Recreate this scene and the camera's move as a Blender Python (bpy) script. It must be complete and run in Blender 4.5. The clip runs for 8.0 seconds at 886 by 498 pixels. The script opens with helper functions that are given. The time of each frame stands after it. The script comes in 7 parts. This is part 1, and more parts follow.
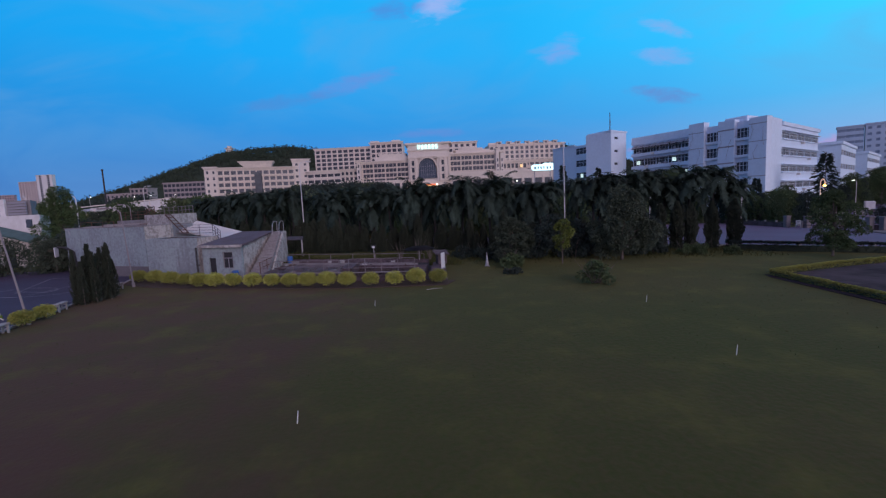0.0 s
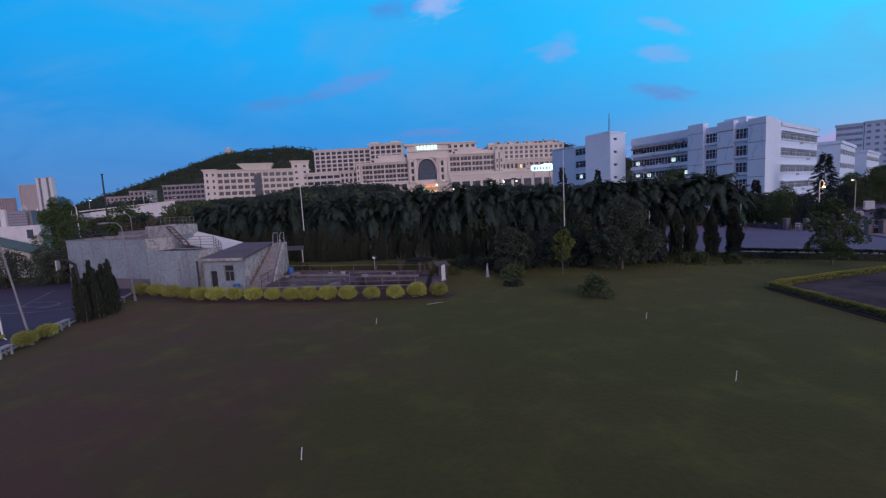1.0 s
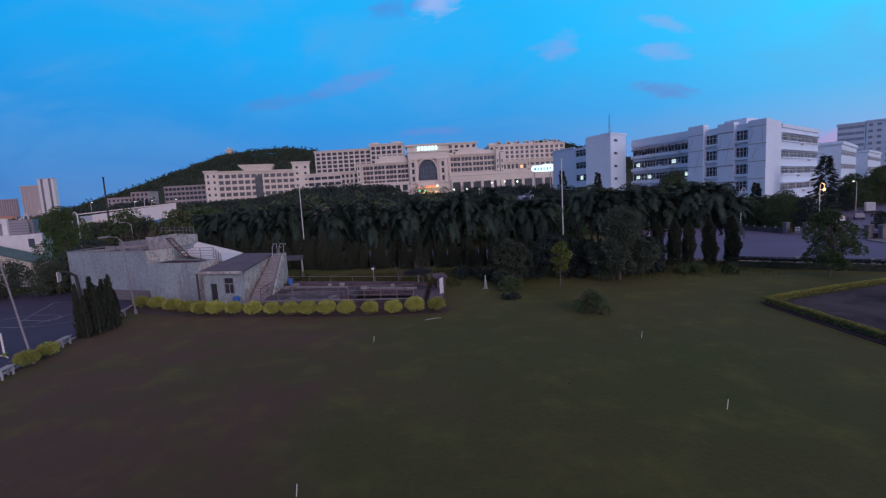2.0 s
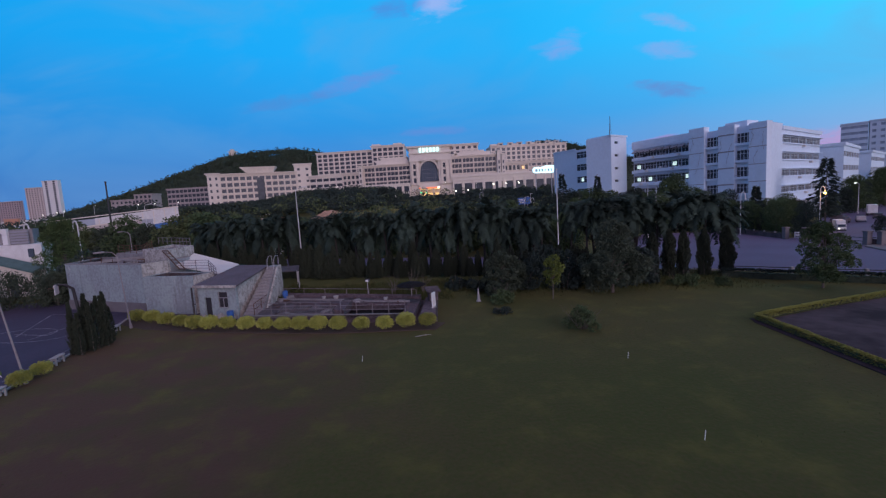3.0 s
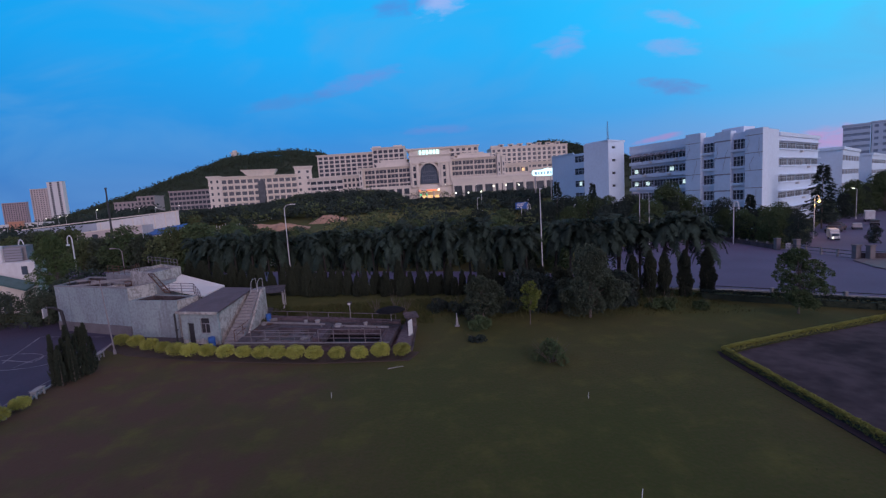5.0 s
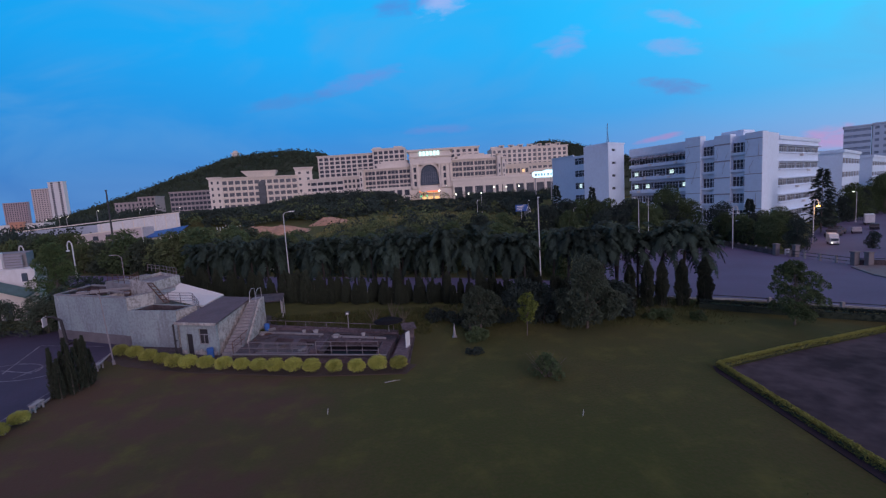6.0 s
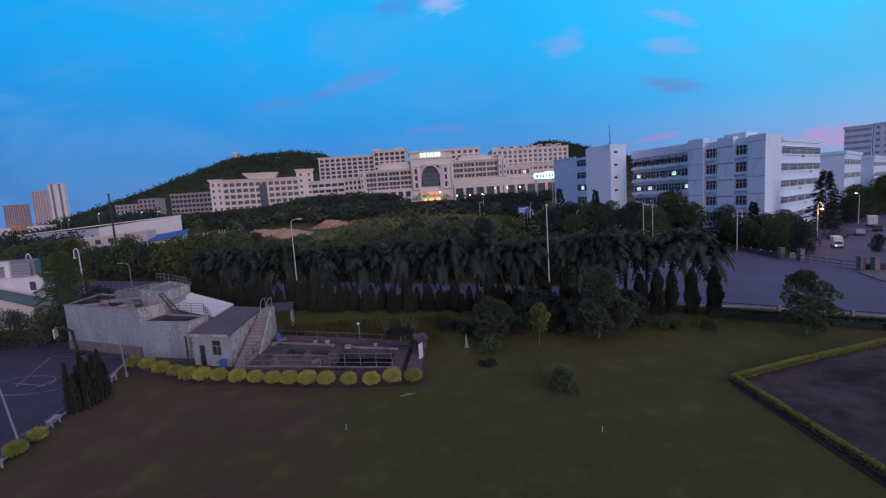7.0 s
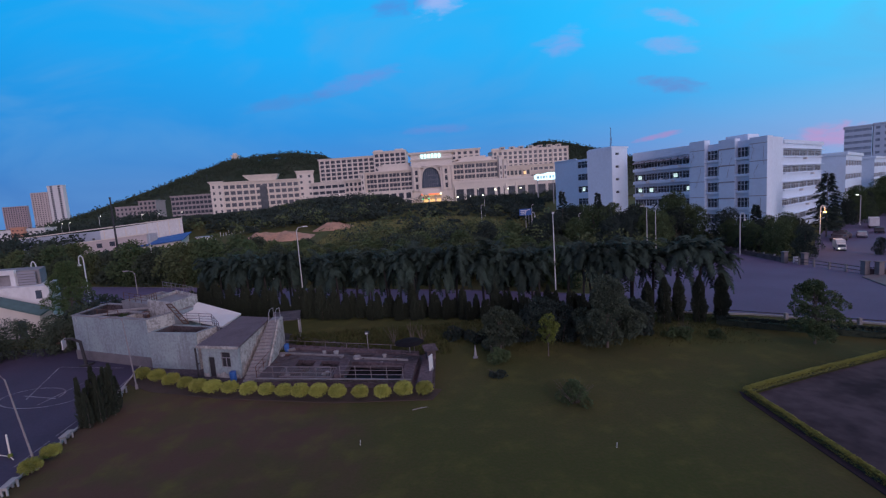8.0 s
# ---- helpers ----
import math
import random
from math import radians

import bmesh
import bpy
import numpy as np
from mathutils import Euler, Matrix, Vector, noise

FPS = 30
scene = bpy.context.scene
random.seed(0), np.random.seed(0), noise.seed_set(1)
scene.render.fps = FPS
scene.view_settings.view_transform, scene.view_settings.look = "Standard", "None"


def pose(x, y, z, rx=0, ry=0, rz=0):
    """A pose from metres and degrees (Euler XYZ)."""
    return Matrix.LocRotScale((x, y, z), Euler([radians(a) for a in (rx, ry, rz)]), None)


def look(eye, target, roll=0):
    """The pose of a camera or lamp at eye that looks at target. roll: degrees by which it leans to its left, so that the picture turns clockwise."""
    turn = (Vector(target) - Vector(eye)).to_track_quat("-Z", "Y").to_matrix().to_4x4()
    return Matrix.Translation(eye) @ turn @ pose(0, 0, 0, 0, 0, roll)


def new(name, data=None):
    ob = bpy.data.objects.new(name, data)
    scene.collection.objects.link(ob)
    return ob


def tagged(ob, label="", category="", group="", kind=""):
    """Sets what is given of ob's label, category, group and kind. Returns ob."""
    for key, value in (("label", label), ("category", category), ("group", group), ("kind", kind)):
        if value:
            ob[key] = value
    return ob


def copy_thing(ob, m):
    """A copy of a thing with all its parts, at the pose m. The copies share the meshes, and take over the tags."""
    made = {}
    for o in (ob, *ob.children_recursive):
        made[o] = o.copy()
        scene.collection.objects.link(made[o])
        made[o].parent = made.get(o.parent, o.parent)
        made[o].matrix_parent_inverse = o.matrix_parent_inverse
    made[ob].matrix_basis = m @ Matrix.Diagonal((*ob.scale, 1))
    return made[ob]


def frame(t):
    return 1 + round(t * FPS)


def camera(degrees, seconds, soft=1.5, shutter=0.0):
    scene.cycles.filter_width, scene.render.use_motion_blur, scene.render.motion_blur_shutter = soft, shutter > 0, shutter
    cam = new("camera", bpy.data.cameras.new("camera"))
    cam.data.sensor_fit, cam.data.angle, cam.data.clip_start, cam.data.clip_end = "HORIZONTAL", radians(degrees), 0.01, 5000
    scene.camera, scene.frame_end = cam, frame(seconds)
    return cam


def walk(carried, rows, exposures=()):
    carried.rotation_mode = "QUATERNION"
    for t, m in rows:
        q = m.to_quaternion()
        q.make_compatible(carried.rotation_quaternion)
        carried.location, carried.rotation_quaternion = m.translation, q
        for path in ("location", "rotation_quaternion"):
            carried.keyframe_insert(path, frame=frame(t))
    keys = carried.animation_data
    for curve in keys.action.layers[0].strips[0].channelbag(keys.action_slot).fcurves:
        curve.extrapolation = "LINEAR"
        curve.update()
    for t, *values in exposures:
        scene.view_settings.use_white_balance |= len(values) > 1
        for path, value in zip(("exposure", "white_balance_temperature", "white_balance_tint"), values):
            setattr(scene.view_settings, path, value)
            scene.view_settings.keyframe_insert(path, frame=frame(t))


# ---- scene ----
cam = camera(90.0, 8.0, soft=1.3)
PATH = [
    (0, (2.152, 0.49, 5.26), (2.174, 2.478, 5.045), -2.7),
    (0.5, (2.2, 0.52, 5.667), (2.222, 2.508, 5.45), -2.8),
    (1, (2.17, 0.485, 6.197), (2.192, 2.473, 5.979), -3.1),
    (1.5, (2.228, 0.445, 6.717), (2.249, 2.432, 6.496), -3.2),
    (3, (3.313, 0.419, 8.239), (3.316, 2.406, 8.016), -3.5),
    (3.5, (3.836, 0.394, 8.761), (3.836, 2.381, 8.537), -3.6),
    (4, (4.382, 0.336, 9.287), (4.378, 2.323, 9.061), -3.7),
    (4.5, (4.978, 0.251, 9.826), (4.969, 2.238, 9.599), -3.7),
    (6, (5.71, 0.181, 11.23), (5.695, 2.168, 11.001), -3.6),
    (6.5, (5.362, 0.191, 11.694), (5.347, 2.177, 11.465), -3.7),
    (7, (4.811, 0.217, 12.145), (4.797, 2.204, 11.916), -3.8),
    (7.5, (4.353, 0.264, 12.62), (4.34, 2.251, 12.39), -3.9),
    (8, (4.126, 0.267, 13.077), (4.114, 2.254, 12.847), -4.0),
]
walk(cam, [(t, look(eye, target, roll)) for t, eye, target, roll in PATH])

# ---------------------------------------------------------------- world and light
world = bpy.data.worlds.new("dusk_sky")
scene.world = world
world.use_nodes = True
wn, wl = world.node_tree.nodes, world.node_tree.links
wn.clear()


def wnode(kind, **settings):
    n = wn.new(kind)
    for key, value in settings.items():
        if key in n.inputs:
            n.inputs[key].default_value = value
    return n


coord = wnode("ShaderNodeTexCoord")
sep = wnode("ShaderNodeSeparateXYZ")
wl.new(coord.outputs["Generated"], sep.inputs[0])
ramp = wnode("ShaderNodeValToRGB")
ramp.color_ramp.elements[0].position, ramp.color_ramp.elements[0].color = 0.0, (0.115, 0.235, 0.56, 1)
ramp.color_ramp.elements[1].position, ramp.color_ramp.elements[1].color = 1.0, (0.275, 0.172, 0.225, 1)
for at, col in ((0.06, (0.085, 0.235, 0.60)), (0.16, (0.032, 0.300, 0.76)), (0.30, (0.014, 0.408, 0.93)), (0.42, (0.015, 0.43, 0.94)), (0.70, (0.25, 0.175, 0.25))):
    e = ramp.color_ramp.elements.new(at)
    e.color = (*col, 1)
wl.new(sep.outputs[2], ramp.inputs[0])

# the sky brightens from left to right, towards the set sun
side = wnode("ShaderNodeMapRange")
side.inputs["From Min"].default_value, side.inputs["From Max"].default_value = -0.72, 0.72
wl.new(sep.outputs[0], side.inputs["Value"])
gramp = wnode("ShaderNodeValToRGB")
gramp.color_ramp.elements[0].position, gramp.color_ramp.elements[0].color = 0.0, (0.62, 0.86, 0.93, 1)
gramp.color_ramp.elements[1].position, gramp.color_ramp.elements[1].color = 1.0, (3.0, 1.75, 1.24, 1)
for at, col in ((0.3, (0.92, 1.0, 1.02)), (0.6, (1.15, 1.08, 1.03)), (0.8, (1.9, 1.32, 1.12))):
    e = gramp.color_ramp.elements.new(at)
    e.color = (*col, 1)
wl.new(side.outputs[0], gramp.inputs[0])
tint = wnode("ShaderNodeMixRGB")
tint.blend_type = "MULTIPLY"
tint.inputs[0].default_value = 1.0
wl.new(ramp.outputs[0], tint.inputs[1])
wl.new(gramp.outputs[0], tint.inputs[2])

# lavender afterglow over the half of the sky behind the camera
backmask = wnode("ShaderNodeMapRange")
backmask.interpolation_type = "SMOOTHSTEP"
backmask.inputs["From Min"].default_value, backmask.inputs["From Max"].default_value = 0.15, -0.55
wl.new(sep.outputs[1], backmask.inputs["Value"])
rear = wnode("ShaderNodeMixRGB")
rear.inputs[2].default_value = (0.28, 0.28, 0.52, 1)
wl.new(backmask.outputs[0], rear.inputs[0])
wl.new(tint.outputs[0], rear.inputs[1])


def wmath(op, a, b=None):
    n = wn.new("ShaderNodeMath")
    n.operation = op
    for k, v in ((0, a), (1, b)):
        if v is None:
            continue
        if isinstance(v, (int, float)):
            n.inputs[k].default_value = v
        else:
            wl.new(v, n.inputs[k])
    return n.outputs[0]


# a few small torn clouds and thin veils, by their direction
ahead = wmath("MAXIMUM", sep.outputs[1], 0.05)
cu, cv = wmath("DIVIDE", sep.outputs[0], ahead), wmath("DIVIDE", sep.outputs[2], ahead)
flat = wnode("ShaderNodeCombineXYZ")
wl.new(cu, flat.inputs[0])
wl.new(wmath("MULTIPLY", cv, 2.6), flat.inputs[1])
torn = wnode("ShaderNodeTexNoise", Scale=16.0, Detail=5.0, Roughness=0.6, Distortion=0.4)
wl.new(flat.outputs[0], torn.inputs["Vector"])
veil = wnode("ShaderNodeTexNoise", Scale=2.2, Detail=4.0, Roughness=0.55, Distortion=0.6)
wl.new(flat.outputs[0], veil.inputs["Vector"])
vmap = wnode("ShaderNodeMapRange")
vmap.interpolation_type = "SMOOTHSTEP"
vmap.inputs["From Min"].default_value, vmap.inputs["From Max"].default_value = 0.40, 0.74
vmap.inputs["To Max"].default_value = 0.40
wl.new(veil.outputs["Fac"], vmap.inputs["Value"])
lit = rear.outputs[0]
veiled = wnode("ShaderNodeMixRGB")
veiled.inputs[2].default_value = (0.14, 0.36, 0.70, 1)
front_only = wmath("MULTIPLY", vmap.outputs[0], wmath("SUBTRACT", 1.0, backmask.outputs[0]))
wl.new(front_only, veiled.inputs[0])
wl.new(lit, veiled.inputs[1])
lit = veiled.outputs[0]
for u0, v0, su, sv, slope, strength, col in (
        (0.286, 0.312, 0.050, 0.034, 0.25, 0.55, (0.26, 0.36, 0.80)), (0.517, 0.292, 0.075, 0.024, -0.02, 0.6, (0.26, 0.40, 0.82)), (0.515, 0.352, 0.070, 0.018, -0.25, 0.75, (0.24, 0.43, 0.84)),
        (0.515, 0.210, 0.090, 0.020, -0.12, 0.85, (0.12, 0.28, 0.66)), (-0.170, 0.262, 0.12, 0.022, 0.20, 0.60, (0.15, 0.28, 0.72)), (-0.306, 0.232, 0.14, 0.018, 0.10, 0.50, (0.09, 0.25, 0.64)),
        (0.035, 0.425, 0.075, 0.040, 0.25, 0.65, (0.46, 0.48, 0.86)), (-0.070, 0.412, 0.075, 0.026, 0.12, 0.75, (0.08, 0.27, 0.72)), (0.487, 0.102, 0.070, 0.008, 0.16, 0.7, (0.42, 0.25, 0.54)),
        (0.868, 0.078, 0.10, 0.030, 0.0, 0.75, (0.52, 0.30, 0.58)), (0.24, 0.315, 0.03, 0.010, 0.1, 0.4, (0.15, 0.38, 0.80)), (0.0, 0.15, 0.10, 0.012, 0.0, 0.35, (0.20, 0.24, 0.62))):
    du = wmath("SUBTRACT", cu, u0)
    dv = wmath("SUBTRACT", wmath("SUBTRACT", cv, v0), wmath("MULTIPLY", du, slope))
    r2 = wmath("ADD", wmath("POWER", wmath("ABSOLUTE", wmath("DIVIDE", du, su)), 2.0), wmath("POWER", wmath("ABSOLUTE", wmath("DIVIDE", dv, sv)), 2.0))
    body = wmath("SUBTRACT", wmath("ADD", wmath("MULTIPLY", torn.outputs["Fac"], 2.4), -0.25), r2)
    m = wnode("ShaderNodeMapRange")
    m.interpolation_type = "SMOOTHSTEP"
    m.inputs["From Min"].default_value, m.inputs["From Max"].default_value = -0.1, 1.2
    m.inputs["To Max"].default_value = strength
    wl.new(body, m.inputs["Value"])
    mix = wnode("ShaderNodeMixRGB")
    mix.inputs[2].default_value = (*col, 1)
    wl.new(m.outputs[0], mix.inputs[0])
    wl.new(lit, mix.inputs[1])
    lit = mix.outputs[0]
back = wnode("ShaderNodeBackground", Strength=1.0)
wl.new(lit, back.inputs["Color"])
wout = wnode("ShaderNodeOutputWorld")
wl.new(back.outputs[0], wout.inputs[0])

sun = new("sun", bpy.data.lights.new("sun", "SUN"))
sun.data.energy, sun.data.angle, sun.data.color = 1.25, radians(35), (1.0, 0.84, 0.95)
sun.matrix_world = look((0, 0, 0), (-0.42, 0.90, -0.22))

# ---------------------------------------------------------------- materials


def material(name, base, second=None, rough=0.8, metal=0.0, scale=2.0, fine=25.0, mix=0.5, bump=0.15, vary=0.0, emit=None, power=0.0, streak=None, spec=0.3):
    """Two scales of variation between two colours, fine relief, and a shift from object to object or leaf to leaf."""
    m = bpy.data.materials.new(name)
    m.use_nodes = True
    n, l = m.node_tree.nodes, m.node_tree.links
    bsdf = n["Principled BSDF"]
    bsdf.inputs["Roughness"].default_value = rough
    bsdf.inputs["Metallic"].default_value = metal
    bsdf.inputs["Specular IOR Level"].default_value = spec
    if emit:
        bsdf.inputs["Emission Color"].default_value = (*emit, 1)
        bsdf.inputs["Emission Strength"].default_value = power
    second = second or tuple(c * 0.72 for c in base)
    tc = n.new("ShaderNodeTexCoord")
    source = tc.outputs["Object"]
    if streak:
        mp = n.new("ShaderNodeMapping")
        mp.inputs["Scale"].default_value = streak
        l.new(source, mp.inputs[0])
        source = mp.outputs[0]
    big = n.new("ShaderNodeTexNoise")
    big.inputs["Scale"].default_value, big.inputs["Detail"].default_value = scale, 4.0
    l.new(source, big.inputs["Vector"])
    small = n.new("ShaderNodeTexNoise")
    small.inputs["Scale"].default_value, small.inputs["Detail"].default_value = fine, 3.0
    l.new(tc.outputs["Object"], small.inputs["Vector"])
    add = n.new("ShaderNodeMath")
    add.operation = "ADD"
    l.new(big.outputs["Fac"], add.inputs[0])
    l.new(small.outputs["Fac"], add.inputs[1])
    rng = n.new("ShaderNodeMapRange")
    rng.inputs["From Min"].default_value, rng.inputs["From Max"].default_value = 0.72, 1.28
    rng.inputs["To Min"].default_value, rng.inputs["To Max"].default_value = 0.5 - mix, 0.5 + mix
    l.new(add.outputs[0], rng.inputs["Value"])
    col = n.new("ShaderNodeMixRGB")
    col.inputs[1].default_value, col.inputs[2].default_value = (*base, 1), (*second, 1)
    l.new(rng.outputs[0], col.inputs[0])
    out = col.outputs[0]
    if vary:
        info, geo = n.new("ShaderNodeObjectInfo"), n.new("ShaderNodeNewGeometry")
        s = n.new("ShaderNodeMath")
        s.operation = "ADD"
        l.new(info.outputs["Random"], s.inputs[0])
        l.new(geo.outputs["Random Per Island"], s.inputs[1])
        vr = n.new("ShaderNodeMapRange")
        vr.inputs["From Max"].default_value = 2.0
        vr.inputs["To Min"].default_value, vr.inputs["To Max"].default_value = 1 - vary, 1 + vary
        l.new(s.outputs[0], vr.inputs["Value"])
        hsv = n.new("ShaderNodeHueSaturation")
        l.new(out, hsv.inputs["Color"])
        l.new(vr.outputs[0], hsv.inputs["Value"])
        out = hsv.outputs[0]
    l.new(out, bsdf.inputs["Base Color"])
    if bump:
        b = n.new("ShaderNodeBump")
        b.inputs["Strength"].default_value, b.inputs["Distance"].default_value = bump, 0.05
        l.new(small.outputs["Fac"], b.inputs["Height"])
        l.new(b.outputs[0], bsdf.inputs["Normal"])
    return m


GRASS = material("lawn", (0.050, 0.060, 0.016), (0.070, 0.062, 0.024), rough=0.95, scale=0.09, fine=6.0, mix=0.75, bump=0.5, spec=0.1)
gn, gl = GRASS.node_tree.nodes, GRASS.node_tree.links
gtc, gsep = gn.new("ShaderNodeTexCoord"), gn.new("ShaderNodeSeparateXYZ")
gl.new(gtc.outputs["Object"], gsep.inputs[0])
gno = gn.new("ShaderNodeTexNoise")
gno.inputs["Scale"].default_value, gno.inputs["Detail"].default_value = 0.13, 5.0
gl.new(gtc.outputs["Object"], gno.inputs["Vector"])
gsum = gn.new("ShaderNodeMath")
gsum.operation = "MULTIPLY_ADD"
gsum.inputs[1].default_value, gsum.inputs[2].default_value = 34.0, -17.0
gl.new(gno.outputs["Fac"], gsum.inputs[0])
gx_ = gn.new("ShaderNodeMath")
gl.new(gsep.outputs[0], gx_.inputs[0])
gl.new(gsum.outputs[0], gx_.inputs[1])
gworn = gn.new("ShaderNodeMapRange")
gworn.interpolation_type = "SMOOTHSTEP"
gworn.inputs["From Min"].default_value, gworn.inputs["From Max"].default_value = 2.0, -9.0
gworn.inputs["To Min"].default_value, gworn.inputs["To Max"].default_value = 0.05, 0.95
gl.new(gx_.outputs[0], gworn.inputs["Value"])
gnear = gn.new("ShaderNodeMapRange")
gnear.interpolation_type = "SMOOTHSTEP"
gnear.inputs["From Min"].default_value, gnear.inputs["From Max"].default_value = 36.0, 29.0
gl.new(gsep.outputs[1], gnear.inputs["Value"])
gboth = gn.new("ShaderNodeMath")
gboth.operation = "MULTIPLY"
gl.new(gworn.outputs[0], gboth.inputs[0])
gl.new(gnear.outputs[0], gboth.inputs[1])
GRASS.node_tree.nodes["Principled BSDF"].inputs["Sheen Weight"].default_value = 0.08
GRASS.node_tree.nodes["Principled BSDF"].inputs["Sheen Tint"].default_value = (0.55, 0.55, 0.25, 1)
gpatch = gn.new("ShaderNodeTexNoise")
gpatch.inputs["Scale"].default_value, gpatch.inputs["Detail"].default_value = 0.30, 4.0
gl.new(gtc.outputs["Object"], gpatch.inputs["Vector"])
gpr = gn.new("ShaderNodeMapRange")
gpr.interpolation_type = "SMOOTHSTEP"
gpr.inputs["From Min"].default_value, gpr.inputs["From Max"].default_value = 0.46, 0.66
gpr.inputs["To Min"].default_value, gpr.inputs["To Max"].default_value = 1.0, 0.45
gl.new(gpatch.outputs["Fac"], gpr.inputs["Value"])
gpatchy = gn.new("ShaderNodeMath")
gpatchy.operation = "MULTIPLY"
gl.new(gboth.outputs[0], gpatchy.inputs[0])
gl.new(gpr.outputs[0], gpatchy.inputs[1])
gmix = gn.new("ShaderNodeMixRGB")
gmix.inputs[2].default_value = (0.086, 0.045, 0.038, 1)
gb = gn["Principled BSDF"]
# thin yellow-green patches of better grass
gtuft = gn.new("ShaderNodeTexNoise")
gtuft.inputs["Scale"].default_value, gtuft.inputs["Detail"].default_value, gtuft.inputs["Roughness"].default_value = 0.42, 6.0, 0.65
gl.new(gtc.outputs["Object"], gtuft.inputs["Vector"])
gtr = gn.new("ShaderNodeMapRange")
gtr.interpolation_type = "SMOOTHSTEP"
gtr.inputs["From Min"].default_value, gtr.inputs["From Max"].default_value = 0.46, 0.78
gtr.inputs["To Max"].default_value = 0.85
gl.new(gtuft.outputs["Fac"], gtr.inputs["Value"])
gyel = gn.new("ShaderNodeMixRGB")
gyel.inputs[2].default_value = (0.104, 0.100, 0.028, 1)
gl.new(gtr.outputs[0], gyel.inputs[0])
gl.new(gpatchy.outputs[0], gmix.inputs[0])
gl.new(gb.inputs["Base Color"].links[0].from_socket, gmix.inputs[1])
gl.new(gmix.outputs[0], gyel.inputs[1])
gl.new(gyel.outputs[0], gb.inputs["Base Color"])
BLADE = material("grass_blades", (0.058, 0.074, 0.022), (0.088, 0.082, 0.034), vary=0.35, spec=0.1)
DARKSOIL = material("dark_soil", (0.040, 0.031, 0.038), (0.060, 0.046, 0.052), rough=0.95, scale=0.8, bump=0.6, spec=0.05)
DRYGRASS = material("dry_field_grass", (0.20, 0.18, 0.080), (0.13, 0.14, 0.060), vary=0.4, spec=0.05)
SOIL = material("soil", (0.060, 0.045, 0.036), (0.090, 0.064, 0.048), rough=0.95, scale=0.8, bump=0.6)
ASPHALT = material("asphalt", (0.138, 0.114, 0.198), (0.106, 0.086, 0.150), rough=0.8, scale=0.15, fine=6.0, bump=0.2)
COURT = material("court_asphalt", (0.074, 0.058, 0.100), (0.052, 0.041, 0.070), rough=0.8, scale=0.25, fine=8.0)
PAVED = material("dark_paving", (0.036, 0.029, 0.034), (0.090, 0.070, 0.078), rough=0.95, spec=0.08, mix=0.6, scale=0.22, fine=0.9, bump=0.1)
LINE = material("line_paint", (0.36, 0.33, 0.36), (0.13, 0.11, 0.14), scale=0.9, fine=5, mix=0.7)
KERB = material("kerb_concrete", (0.42, 0.39, 0.38), (0.32, 0.30, 0.29))
CONCRETE = material("stained_concrete", (0.31, 0.285, 0.29), (0.20, 0.18, 0.185), rough=0.9, scale=0.9, fine=9)
DARKCON = material("dark_wet_concrete", (0.052, 0.040, 0.046), (0.115, 0.088, 0.094), rough=0.75, scale=0.9, fine=5, mix=0.9)
PLASTER = material("pale_green_plaster", (0.315, 0.365, 0.370), (0.235, 0.250, 0.270), rough=0.88, scale=0.45, fine=5.0, streak=(1.0, 1.0, 0.55), bump=0.25, mix=0.85)
BASINC = material("stained_basin_concrete", (0.150, 0.108, 0.120), (0.078, 0.055, 0.062), rough=0.9, scale=0.8, fine=5, mix=0.8)
RAILM = material("weathered_rail", (0.26, 0.23, 0.25), (0.17, 0.13, 0.13), rough=0.6, metal=0.3)


def weathered(m, flake, grime, low=0.60, dark=0.50):
    """Adds ragged flakes that show the coat beneath and thin run-off streaks to a plaster."""
    n, l = m.node_tree.nodes, m.node_tree.links
    b = n["Principled BSDF"]
    tc = n.new("ShaderNodeTexCoord")
    prev = b.inputs["Base Color"].links[0].from_socket
    for scale, rough, at, col, stretch, amount in ((1.5, 0.75, low, flake, (1, 1, 0.8), 0.85), (1.0, 0.6, dark, grime, (1.6, 1.6, 0.2), 0.5)):
        mp = n.new("ShaderNodeMapping")
        mp.inputs["Scale"].default_value = stretch
        l.new(tc.outputs["Object"], mp.inputs[0])
        no = n.new("ShaderNodeTexNoise")
        no.inputs["Scale"].default_value, no.inputs["Detail"].default_value, no.inputs["Roughness"].default_value = scale, 8.0, rough
        l.new(mp.outputs[0], no.inputs["Vector"])
        mr = n.new("ShaderNodeMapRange")
        mr.interpolation_type = "SMOOTHSTEP"
        mr.inputs["From Min"].default_value, mr.inputs["From Max"].default_value = at, at + 0.14
        mr.inputs["To Max"].default_value = amount
        l.new(no.outputs["Fac"], mr.inputs["Value"])
        mx = n.new("ShaderNodeMixRGB")
        mx.inputs[2].default_value = (*col, 1)
        l.new(mr.outputs[0], mx.inputs[0])
        l.new(prev, mx.inputs[1])
        prev = mx.outputs[0]
    l.new(prev, b.inputs["Base Color"])
    return m


